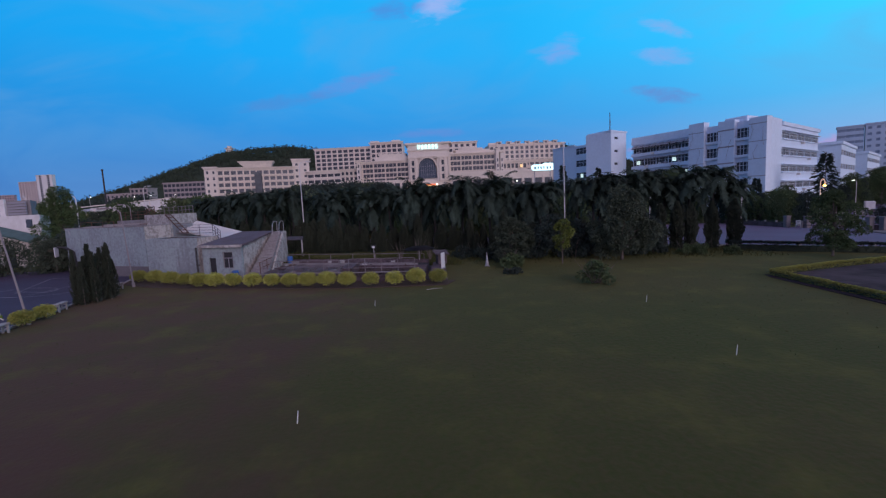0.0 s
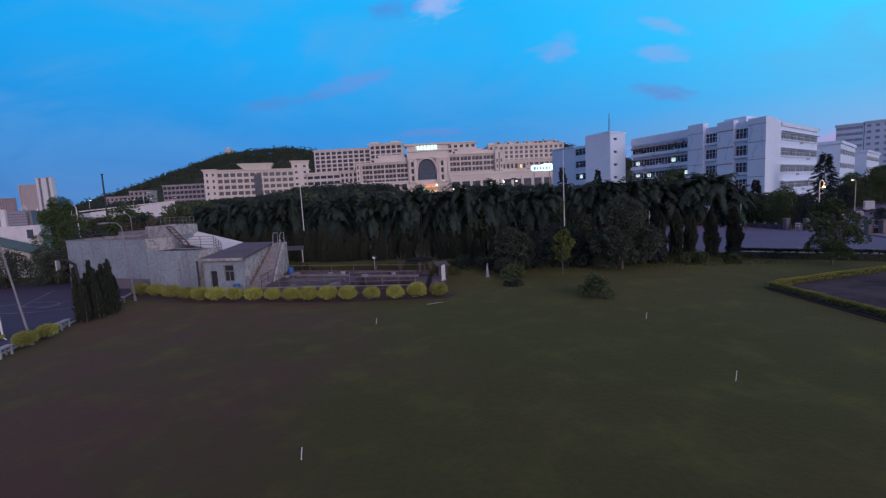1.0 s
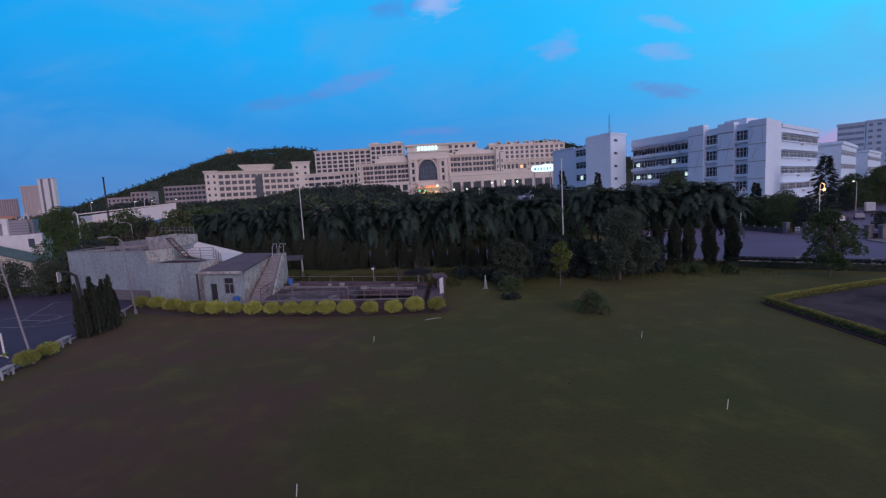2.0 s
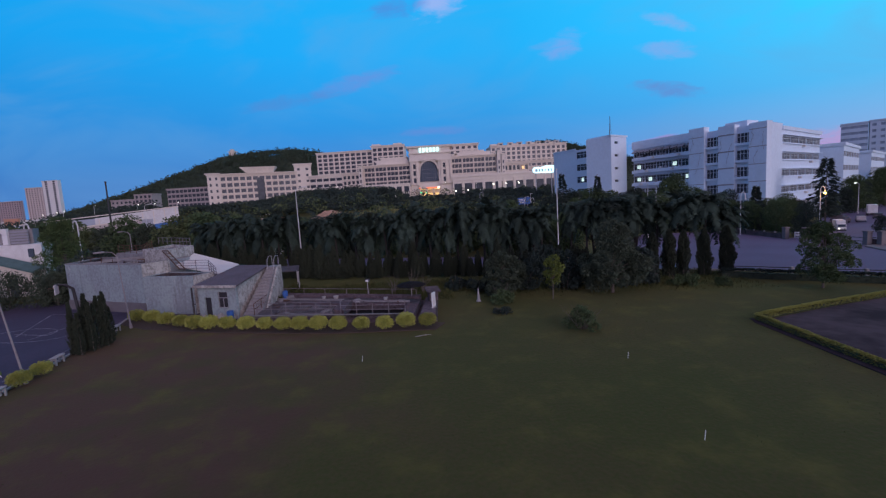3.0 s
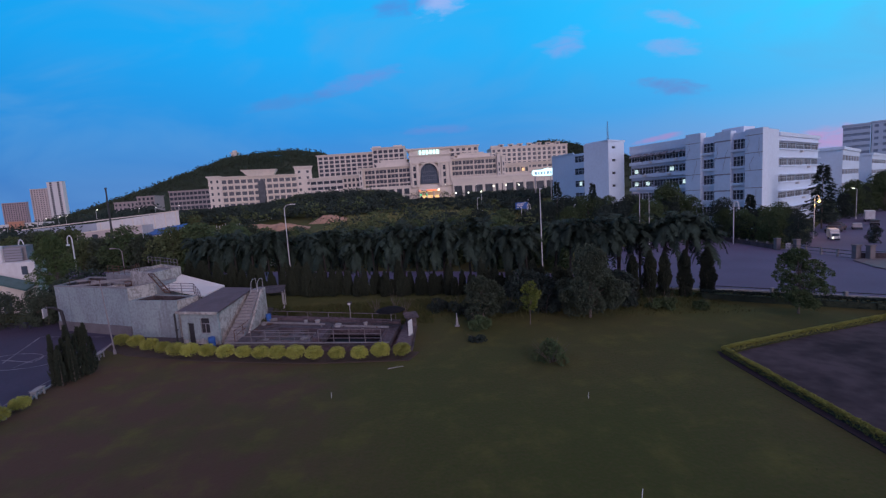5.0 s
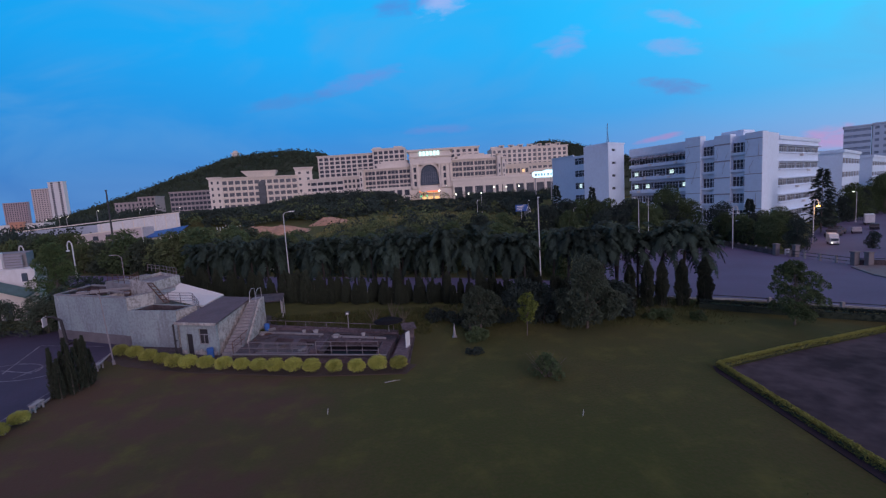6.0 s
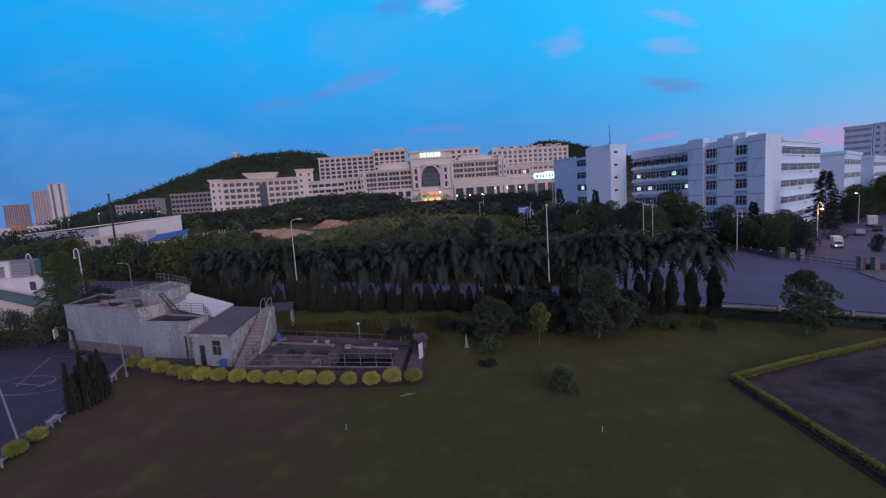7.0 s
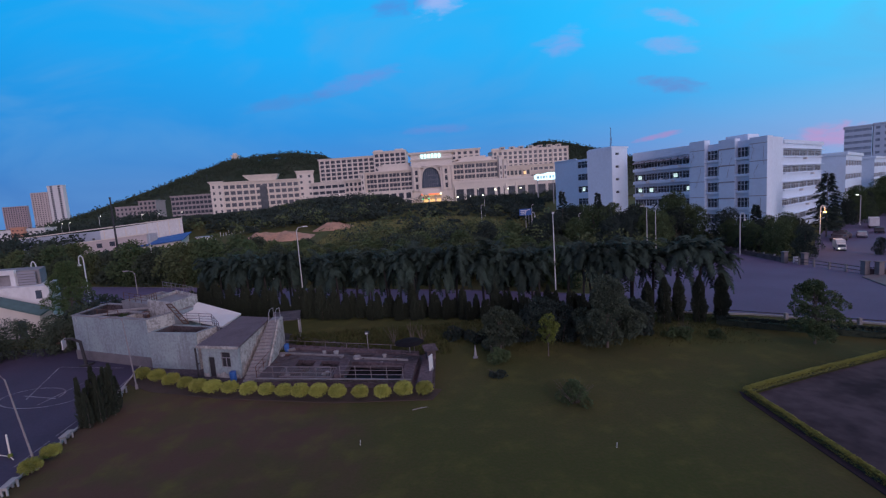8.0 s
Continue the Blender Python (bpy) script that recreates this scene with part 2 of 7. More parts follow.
weathered(PLASTER, (0.50, 0.49, 0.50), (0.15, 0.14, 0.15), 0.585, 0.565)
PEELED = material("peeling_plaster", (0.52, 0.48, 0.45), (0.29, 0.26, 0.245), rough=0.9, scale=1.6, fine=6, mix=0.9)
weathered(PEELED, (0.30, 0.25, 0.23), (0.20, 0.17, 0.16), 0.60, 0.56)
PLINTH = material("plinth_render", (0.20, 0.175, 0.18), (0.14, 0.12, 0.125), scale=1.0)
ROOFC = material("roof_screed", (0.155, 0.118, 0.135), (0.11, 0.082, 0.092), scale=0.8, fine=6)
SHEET = material("pale_roof_sheet", (0.74, 0.70, 0.67), (0.64, 0.60, 0.58), rough=0.6, scale=0.6)
RUST = material("rusty_steel", (0.17, 0.09, 0.065), (0.10, 0.06, 0.05), rough=0.8, metal=0.3)
STEEL = material("grey_steel", (0.45, 0.43, 0.45), (0.34, 0.31, 0.32), rough=0.5, metal=0.5)
WHITE = material("white_paint", (0.76, 0.74, 0.74), (0.62, 0.59, 0.58), rough=0.6, scale=1.5)
POLEW = material("lamp_post_white", (0.68, 0.66, 0.66), (0.58, 0.55, 0.55), rough=0.45)
POLEG = material("lamp_post_grey", (0.30, 0.26, 0.27), (0.22, 0.19, 0.20), rough=0.6)
DARK = material("dark_recess", (0.03, 0.03, 0.035), (0.05, 0.045, 0.05), rough=0.5)
GLASS = material("window_glass", (0.05, 0.07, 0.10), (0.08, 0.10, 0.13), rough=0.2, scale=0.3, spec=0.35, bump=0.0)
HOTGLASS = material("hotel_window_glass", (0.035, 0.040, 0.055), (0.12, 0.12, 0.15), rough=0.3, scale=0.6, fine=1.6, spec=0.25, bump=0.0)
FARGLASS = material("dark_window_glass", (0.034, 0.040, 0.056), (0.07, 0.08, 0.10), rough=0.3, scale=0.25, fine=0.6, spec=0.22, bump=0.0)
WATER = material("dark_water", (0.010, 0.010, 0.011), (0.016, 0.014, 0.014), rough=0.5, spec=0.03, bump=0.05)
BARK = material("bark", (0.16, 0.13, 0.11), (0.10, 0.08, 0.07), bump=0.6, fine=18)
PALMBARK = material("palm_bark", (0.046, 0.039, 0.038), (0.034, 0.029, 0.028), bump=0.5, fine=12)
LEAF = material("leaves", (0.060, 0.096, 0.044), (0.090, 0.116, 0.056), vary=0.25, rough=0.85, spec=0.1)
LEAFMID = material("shaded_leaves", (0.044, 0.062, 0.044), (0.074, 0.088, 0.060), vary=0.25, rough=0.85, spec=0.1)
LEAFDK = material("dark_leaves", (0.031, 0.046, 0.040), (0.049, 0.064, 0.054), vary=0.22, rough=0.85, spec=0.1)
CYPLEAF = material("cypress_sprays", (0.034, 0.044, 0.032), (0.050, 0.056, 0.038), vary=0.3, rough=0.85, spec=0.1)
LEAFYEL = material("yellow_green_leaves", (0.42, 0.41, 0.10), (0.22, 0.25, 0.055), vary=0.5, rough=0.6, spec=0.25)
LEAFLIME = material("lime_leaves", (0.16, 0.19, 0.03), (0.11, 0.14, 0.03), vary=0.4, rough=0.65)
BAMBOO = material("bamboo_leaves", (0.062, 0.098, 0.040), (0.090, 0.120, 0.050), vary=0.45, spec=0.1)
HEDGEM = material("hedge_leaves", (0.33, 0.32, 0.078), (0.23, 0.235, 0.06), vary=0.4)
PALMLEAF = material("palm_fronds", (0.024, 0.040, 0.031), (0.046, 0.066, 0.050), vary=0.5, rough=0.75, spec=0.15)
HILLM = material("hill_wood", (0.030, 0.048, 0.030), (0.045, 0.060, 0.038), vary=0.4, scale=0.02)
CREAM = material("cream_stucco", (0.73, 0.63, 0.535), (0.63, 0.55, 0.47), rough=0.85, scale=0.1, fine=0.8, bump=0.0)
CREAM2 = material("pale_stone", (0.77, 0.68, 0.595), (0.69, 0.61, 0.54), rough=0.85, scale=0.1, fine=0.8, bump=0.0)
FACT = material("white_tiled_facade", (0.70, 0.80, 0.92), (0.63, 0.72, 0.83), rough=0.7, scale=0.12, fine=1.2, bump=0.0)
FACTD = material("grey_band", (0.36, 0.34, 0.37), (0.28, 0.27, 0.30), scale=0.2)
BLUER = material("blue_roof_sheet", (0.06, 0.16, 0.42), (0.05, 0.12, 0.34), rough=0.6, scale=0.2)
TEAL = material("teal_roof_tiles", (0.10, 0.17, 0.17), (0.07, 0.12, 0.12))
TAN = material("tan_block", (0.47, 0.37, 0.39), (0.40, 0.32, 0.34), scale=0.2)
SAND = material("dug_sand", (0.52, 0.30, 0.20), (0.36, 0.22, 0.15), scale=0.25, fine=1.2, mix=0.8)
DORM = material("mauve_render", (0.40, 0.34, 0.33), (0.32, 0.27, 0.27), scale=0.2, fine=1.0)
ORANGE = material("orange_render", (0.62, 0.30, 0.20), (0.52, 0.26, 0.18), scale=0.3, bump=0.0)
PINKW = material("pinkish_render", (0.62, 0.52, 0.50), (0.50, 0.42, 0.41), scale=0.3, fine=2.0, bump=0.0)
SHEETB = material("grey_blue_sheet", (0.42, 0.46, 0.55), (0.34, 0.37, 0.45), rough=0.6, scale=0.3, bump=0.0)
TOWERG = material("blue_grey_cladding", (0.46, 0.55, 0.68), (0.40, 0.48, 0.60), rough=0.5, scale=0.1, bump=0.0)
SIGNW = material("lit_sign", (0.7, 0.9, 0.95), emit=(0.55, 0.95, 1.0), power=1.5, bump=0)
LAMPW = material("lit_lamp_white", (0.9, 0.9, 0.8), emit=(1.0, 0.97, 0.75), power=5.0, bump=0)
LAMPY = material("lit_lamp_sodium", (0.9, 0.6, 0.2), emit=(1.0, 0.52, 0.10), power=10.0, bump=0)
WARM = material("warm_lit_room", (0.9, 0.6, 0.3), emit=(1.0, 0.62, 0.26), power=0.9, bump=0)
ROOML = material("lit_room", (0.7, 0.8, 0.7), emit=(0.75, 1.0, 0.92), power=0.9, bump=0)
WINFR = material("window_frame_white", (0.70, 0.72, 0.75), (0.6, 0.62, 0.65), bump=0)
GREENL = material("green_sign_light", (0.1, 0.6, 0.3), emit=(0.1, 1.0, 0.45), power=1.0, bump=0)
SCRUBM = material("scrub_leaves", (0.080, 0.108, 0.050), (0.118, 0.136, 0.066), vary=0.4, rough=0.85, spec=0.1)
TOWGLASS = material("pale_tower_glass", (0.20, 0.25, 0.34), (0.27, 0.33, 0.43), rough=0.35, scale=0.3, fine=0.8, bump=0.0)
REDL = material("red_sign_light", (0.8, 0.2, 0.1), emit=(1.0, 0.2, 0.08), power=1.2, bump=0)
BLUEP = material("blue_plastic", (0.05, 0.14, 0.42), rough=0.45)
BLACKC = material("black_cloth", (0.020, 0.019, 0.024), (0.03, 0.028, 0.033), rough=0.9)

# ---------------------------------------------------------------- mesh helpers


def smooth(a, b, v):
    u = min(1.0, max(0.0, (v - a) / (b - a)))
    return u * u * (3 - 2 * u)


def ground_z(x, y):
    """Height of the ground: level lawn, falling to the road junction, rising to the hotel."""
    fall = -0.023 * min(140.0, max(0.0, x + y - 50)) * smooth(4, 34, x)
    rise = 11.0 * smooth(95, 275, y) * (1 - smooth(45, 130, x - 0.12 * (y - 100)))
    flat_left = 1 - 0.8 * (1 - smooth(-110, -66, x)) * (1 - smooth(185, 250, y))
    return fall + rise * flat_left * (1 - 0.95 * (1 - smooth(-270, -150, x)))


def empty(name):
    return new(name)


def mesh_of(name, bm, mat):
    me = bpy.data.meshes.new(name)
    bm.to_mesh(me)
    bm.free()
    me.materials.append(mat)
    return me


def part(name, bm, mat, parent=None, label=""):
    ob = new(name, mesh_of(name, bm, mat))
    ob.parent = parent
    if label:
        ob["label"] = label
    return ob


def place(ob, x, y, z=None, rz=0.0, s=1.0):
    ob.location = (x, y, ground_z(x, y) if z is None else z)
    ob.rotation_euler = (0, 0, rz)
    ob.scale = (s, s, s)
    return ob


def box(bm, x0, x1, y0, y1, z0, z1, m=None):
    v = [bm.verts.new((x, y, z)) for z in (z0, z1) for x, y in ((x0, y0), (x1, y0), (x1, y1), (x0, y1))]
    if m:
        for q in v:
            q.co = m @ q.co
    for f in ((3, 2, 1, 0), (4, 5, 6, 7), (0, 1, 5, 4), (1, 2, 6, 5), (2, 3, 7, 6), (3, 0, 4, 7)):
        bm.faces.new([v[i] for i in f])
    return v


def boxes(*rows):
    bm = bmesh.new()
    for r in rows:
        box(bm, *r)
    return bm


def bevelled(bm, width):
    bmesh.ops.bevel(bm, geom=bm.edges[:], offset=width, segments=1, affect="EDGES")
    return bm


def prism(bm, pts, z0, z1):
    """A slab over a footprint; z1 may be one height or one for each corner."""
    top = z1 if isinstance(z1, (list, tuple)) else [z1] * len(pts)
    low = z0 if isinstance(z0, (list, tuple)) else [z0] * len(pts)
    a = [bm.verts.new((x, y, z)) for (x, y), z in zip(pts, low)]
    b = [bm.verts.new((x, y, z)) for (x, y), z in zip(pts, top)]
    k = len(pts)
    bm.faces.new(a[::-1])
    bm.faces.new(b)
    for i in range(k):
        bm.faces.new((a[i], a[(i + 1) % k], b[(i + 1) % k], b[i]))
    bmesh.ops.recalc_face_normals(bm, faces=bm.faces[:])
    return bm


def tube(bm, points, radius, sides=6, tip=None):
    """A round bar along points, tapering to tip."""
    pts = [Vector(p) for p in points]
    rings = []
    for i, p in enumerate(pts):
        d = (pts[min(i + 1, len(pts) - 1)] - pts[max(i - 1, 0)]).normalized()
        side = d.cross(Vector((0, 0, 1)) if abs(d.z) < 0.9 else Vector((1, 0, 0))).normalized()
        up = side.cross(d)
        r = radius + ((radius if tip is None else tip) - radius) * i / max(1, len(pts) - 1)
        rings.append([bm.verts.new(p + (side * math.cos(a) + up * math.sin(a)) * r) for a in [math.tau * k / sides for k in range(sides)]])
    for a, b in zip(rings, rings[1:]):
        for k in range(sides):
            bm.faces.new((a[k], a[(k + 1) % sides], b[(k + 1) % sides], b[k]))
    bm.faces.new(rings[0][::-1])
    bm.faces.new(rings[-1])
    return bm


def leaf(verts, faces, p, n, length, width, rng):
    """One leaf: a bent four-corner blade at p, pointing along n."""
    n = n.normalized()
    side = n.cross(Vector((rng.uniform(-1, 1), rng.uniform(-1, 1), rng.uniform(-1, 1)))).normalized() * width * 0.5
    k = len(verts)
    mid = p + n * length * 0.5
    verts += [p, mid + side, p + n * length - Vector((0, 0, length * 0.15)), mid - side]
    faces.append((k, k + 1, k + 2, k + 3))


def mesh_from(name, verts, faces, mat):
    me = bpy.data.meshes.new(name)
    me.from_pydata([tuple(v) for v in verts], [], faces)
    me.materials.append(mat)
    return me


def child(name, me, parent, label=""):
    ob = new(name, me)
    ob.parent = parent
    if label:
        ob["label"] = label
    return ob


def crown_mesh(name, mat, clumps, count, size, rng, flat=0.8):
    """Leaves gathered on uneven clumps (centre, radius): dense shells with gaps between them."""
    verts, faces = [], []
    total = sum(r * r for _, r in clumps)
    for c, r in clumps:
        for _ in range(int(count * r * r / total)):
            d = Vector((rng.gauss(0, 1), rng.gauss(0, 1), rng.gauss(0, 1) * flat)).normalized()
            if d.z < -0.5 and rng.random() < 0.6:
                d.z = -d.z
            p = Vector(c) + Vector((d.x, d.y, d.z * flat)) * r * rng.uniform(0.62, 1.05)
            out = d + Vector((rng.uniform(-0.7, 0.7), rng.uniform(-0.7, 0.7), rng.uniform(-0.6, 0.5)))
            s = size * rng.uniform(0.6, 1.4)
            leaf(verts, faces, p, out, s, s * 0.62, rng)
    return mesh_from(name, verts, faces, mat)

# ---------------------------------------------------------------- ground, road, court, paving


def axis_steps(lo, hi, near_lo, near_hi, step):
    """Fine steps near the camera, growing ones out to the horizon."""
    a = list(np.arange(near_lo, near_hi + step, step))
    s, v = step * 1.5, near_lo
    while v > lo:
        v -= s
        s *= 1.35
        a.insert(0, max(v, lo))
    s, v = step * 1.5, a[-1]
    while v < hi:
        v += s
        s *= 1.35
        a.append(min(v, hi))
    return a


gx, gy = axis_steps(-3500, 3500, -130, 130, 4.0), axis_steps(-3500, 4500, -30, 300, 4.0)
verts = [(x, y, ground_z(x, y) + 0.05 * noise.noise((x * 0.09, y * 0.09, 0))) for y in gy for x in gx]
w = len(gx)
faces = [(j * w + i, j * w + i + 1, (j + 1) * w + i + 1, (j + 1) * w + i) for j in range(len(gy) - 1) for i in range(w - 1)]
ground = new("ground", mesh_from("ground", verts, faces, GRASS))
for p in ground.data.polygons:
    p.use_smooth = True
tagged(ground, "worn brown-green lawn running out to rough fields", "ground", kind="structure")


def sheet(name, outline, mat, lift, label, category, cell=4.0, parent=None):
    """A thin paved sheet that follows the ground inside a convex outline."""
    bm = bmesh.new()
    bm.faces.new([bm.verts.new((x, y, 0)) for x, y in outline])
    xs, ys = [p[0] for p in outline], [p[1] for p in outline]
    for axis, lo, hi in ((Vector((1, 0, 0)), min(xs), max(xs)), (Vector((0, 1, 0)), min(ys), max(ys))):
        v = lo + cell
        while v < hi:
            bmesh.ops.bisect_plane(bm, geom=bm.verts[:] + bm.edges[:] + bm.faces[:], plane_co=axis * v, plane_no=axis)
            v += cell
    ext = bmesh.ops.extrude_face_region(bm, geom=bm.faces[:])
    up = {v for v in ext["geom"] if isinstance(v, bmesh.types.BMVert)}
    for v in bm.verts:
        v.co.z = ground_z(v.co.x, v.co.y) + (lift if v in up else -0.3)
    bmesh.ops.recalc_face_normals(bm, faces=bm.faces[:])
    ob = part(name, bm, mat, parent)
    return tagged(ob, label, category, kind="structure") if label else ob


road = sheet("road", [(-160, 102), (-160, 122.7), (24, 54.6), (24, 46.4), (0, 53.6)], ASPHALT, 0.07, "grey asphalt road behind the palm row", "road", cell=8.0)
junction = sheet("road_junction", [(24, 46.4), (24, 54.6), (38, 96), (64.5, 98), (62, 60.6), (56, 29.5), (34, 43.4)], ASPHALT, 0.07, "wide grey asphalt road junction", "road", cell=8.0)
side_road = sheet("road_side", [(61.9, 74.4), (62.3, 60.8), (78, 66), (100, 86), (190, 176), (172, 186), (92, 105), (74, 84)], ASPHALT, 0.09, "side road running off past the parked truck", "road", cell=8.0)
corner = sheet("pavement_corner", [(62.0, 60.2), (60.0, 59.2), (57.1, 53), (55.5, 44), (70, 44), (70, 60)], PLINTH, 0.2, "pale paved footway at the junction corner", "pavement", cell=8.0)
court = sheet("pavement_court", [(-15.5, 8), (-18.9, 22), (-21.3, 32.3), (-24.8, 41.5), (-34, 46), (-62, 46), (-62, 8)], COURT, 0.06,
              "dark asphalt ball court with worn white lines", "court")
plot = sheet("pavement_plot", [(21.7, -6), (22.1, 25.7), (28.6, 28.2), (36.2, 30.9), (56, 37.5), (56, -6)], PAVED, 0.05,
             "dark stained paving inside a low hedge", "paving")
bed = sheet("ground_bed", [(-23.4, 35.2), (-19, 32.4), (-12.6, 30.3), (-4, 28.4), (2.6, 27.9), (3.2, 29.4), (1.2, 30.0), (-4, 30.9), (-10.5, 31.9), (-14, 33.0), (-22.0, 37.2)],
            SOIL, 0.05, "bare dark soil bed under clipped bushes", "flower bed")
strip = sheet("ground_strip", [(20.7, -6), (21.2, 25.4), (21.5, 26.25), (21.65, 26.1), (21.2, -6)], DARKSOIL, 0.04, "bare dark soil strip along the low hedge", "soil")
yard = sheet("pavement_yard", [(-33, 43.5), (-21.9, 37.0), (-10.5, 31.9), (1.2, 30.0), (2.7, 29.7), (2.7, 35.6), (-11, 44), (-22, 52), (-34, 52)],
             DARKCON, 0.09, "stained concrete yard round the tanks", "yard")


def kerb(points, name="kerb", lift=0.16, width=0.22, mat=KERB):
    bm = bmesh.new()
    for (x0, y0), (x1, y1) in zip(points, points[1:]):
        d = Vector((x1 - x0, y1 - y0, 0))
        n = max(1, int(d.length / 8))
        side = Vector((-d.y, d.x, 0)).normalized() * width
        for i in range(n):
            a, b = Vector((x0, y0, 0)) + d * (i / n), Vector((x0, y0, 0)) + d * ((i + 1) / n)
            pts = [(p.x, p.y) for p in (a, b, b + side, a + side)]
            prism(bm, pts, [ground_z(*p) - 0.3 for p in pts], [ground_z(*p) + lift for p in pts])
    ob = part(name, bm, mat)
    return tagged(ob, "pale concrete kerb edging the paving", "kerb", kind="structure")


kerb([(60, 27), (34, 43.4), (0, 53.6), (-160, 102)], "kerb_road")
kerb([(62.0, 75), (62.6, 84), (64.5, 98), (38, 96), (24, 54.6), (-160, 122.7)], "kerb_far", 0.14, 0.2, PLINTH)
kerb([(-15.5, 8), (-18.9, 22), (-21.3, 32.3), (-24.8, 41.5)], "kerb_court", 0.12, 0.15)

# court lines
bm = bmesh.new()


def stripe(bm, pts, width, z):
    for (x0, y0), (x1, y1) in zip(pts, pts[1:]):
        d = Vector((x1 - x0, y1 - y0, 0)).normalized() * width * 0.5
        s = Vector((-d.y, d.x, 0))
        bm.faces.new([bm.verts.new((p[0] + o.x, p[1] + o.y, z)) for p, o in (((x0, y0), -d - s), ((x1, y1), d - s), ((x1, y1), d + s), ((x0, y0), s - d))])


def band(bm, pts, width, z):
    """One unbroken painted line along a curve."""
    rows = []
    for i, p in enumerate(pts):
        d = (Vector(pts[min(i + 1, len(pts) - 1)]) - Vector(pts[max(i - 1, 0)])).normalized() * width * 0.5
        rows.append((bm.verts.new((p[0] - d.y, p[1] + d.x, z)), bm.verts.new((p[0] + d.y, p[1] - d.x, z))))
    for a, b in zip(rows, rows[1:]):
        bm.faces.new((a[0], a[1], b[1], b[0]))


def arc_of(cx, cy, ax, by, turn, t0, t1, n=28):
    """Points along a part of an ellipse turned in the plan."""
    c, q = math.cos(turn), math.sin(turn)
    out = []
    for k in range(n + 1):
        t = radians(t0 + (t1 - t0) * k / n)
        u, v = ax * math.cos(t), by * math.sin(t)
        out.append((cx + u * c - v * q, cy + u * q + v * c))
    return out


band(bm, arc_of(-27.5, 32.7, 3.45, 1.8, radians(-13), 5, -240), 0.10, 0.075)
band(bm, arc_of(-28.9, 32.6, 2.9, 1.9, 0, -5, 95), 0.10, 0.083)
stripe(bm, [(-29.2, 33.1), (-26.0, 32.2)], 0.10, 0.091)
stripe(bm, [(-28.4, 32.4), (-31.8, 39.2)], 0.10, 0.099)
stripe(bm, [(-26.4, 31.2), (-26.1, 36.4)], 0.10, 0.107)
stripe(bm, [(-31.8, 39.4), (-25.0, 38.0)], 0.10, 0.115)
band(bm, [(-20.7, 26.2), (-21.5, 31.5), (-22.6, 35.2)], 0.09, 0.123)
stripe(bm, [(-20.2, 23.0), (-20.6, 25.6)], 0.09, 0.123)
part("court_line", bm, LINE, court, "worn white court line")

# ---------------------------------------------------------------- the green treatment house


def walls_of(bm, pts, z0, z1, t):
    """An open ring of walls of thickness t inside the footprint."""
    c = sum((Vector(p) for p in pts), Vector((0, 0))) / len(pts)
    inner = []
    k = len(pts)
    for i in range(k):
        p, a, b = Vector(pts[i]), Vector(pts[i - 1]), Vector(pts[(i + 1) % k])
        inner.append(p + ((a - p).normalized() + (b - p).normalized()) * t)
    for i in range(k):
        j = (i + 1) % k
        prism(bm, [pts[i], pts[j], tuple(inner[j]), tuple(inner[i])], z0, z1)
    return [tuple(p) for p in inner]


house = empty("treatment_house")
tagged(house, "pale green plastered treatment house with open roof tanks", "building")
T1 = [(-32.1, 41.8), (-22.3, 37.8), (-20.5, 42.0), (-32.6, 47.0)]
bm = bmesh.new()
inner1 = walls_of(bm, T1, 0.95, 4.3, 0.3)
part("wall", bm, PLASTER, house)
bm = prism(bmesh.new(), [(-32.15, 41.72), (-22.25, 37.68), (-20.45, 42.0), (-32.7, 47.1)], 0, 0.95)
part("plinth", bm, PLINTH, house)
bm = prism(bmesh.new(), inner1, 0.95, 2.9)
part("tank_floor", bm, ROOFC, house, "dark stained tank floor")
part("partition", prism(bmesh.new(), [(-26.4, 39.75), (-26.1, 39.6), (-24.6, 43.3), (-24.9, 43.45)], 2.8, 4.2), PEELED, house, "peeling partition wall in the tank")
T2 = [(-22.1, 37.55), (-17.25, 36.3), (-16.5, 38.2), (-21.6, 40.2)]
bm = bmesh.new()
inner2 = walls_of(bm, T2, 0, 3.25, 0.28)
part("wall", bm, PLASTER, house)
part("tank_floor", prism(bmesh.new(), inner2, 0, 2.3), ROOFC, house)
for ring, ztop in ((inner1, 4.25), (inner2, 3.2)):
    bm = bmesh.new()
    walls_of(bm, ring, 2.2, ztop, 0.04)
    part("lining", bm, DARKCON, house, "dark stained tank lining")
part("side_face", prism(bmesh.new(), [(-17.22, 36.38), (-16.47, 38.2), (-16.44, 38.19), (-17.19, 36.37)], 0.05, 3.24), PEELED, house, "peeling whitewashed side wall")
part("end_face", prism(bmesh.new(), [(-22.26, 37.82), (-21.35, 39.94), (-21.31, 39.92), (-22.22, 37.80)], 3.2, 4.31), PEELED, house, "peeling pinkish end face")
for a_, b_ in ((0, 1), (1, 2), (2, 3), (3, 0)):
    pa, pb = Vector(T1[a_]), Vector(T1[b_])
    d_ = (pb - pa).normalized() * 0.36
    n_ = Vector((-d_.y, d_.x))
    q_ = [pa + n_ * -0.08 + d_ * (-0.08 / 0.36), pb + n_ * -0.08 + d_ * 0.22, pb + n_ + d_ * -1.0, pa + n_ + d_]
    part("coping", prism(bmesh.new(), [tuple(v) for v in q_], 4.303, 4.37), CONCRETE, house, "worn concrete wall top")
T3 = [(-25.1, 42.4), (-21.3, 40.0), (-20.9, 43.6), (-24.9, 46.9)]
bm = bmesh.new()
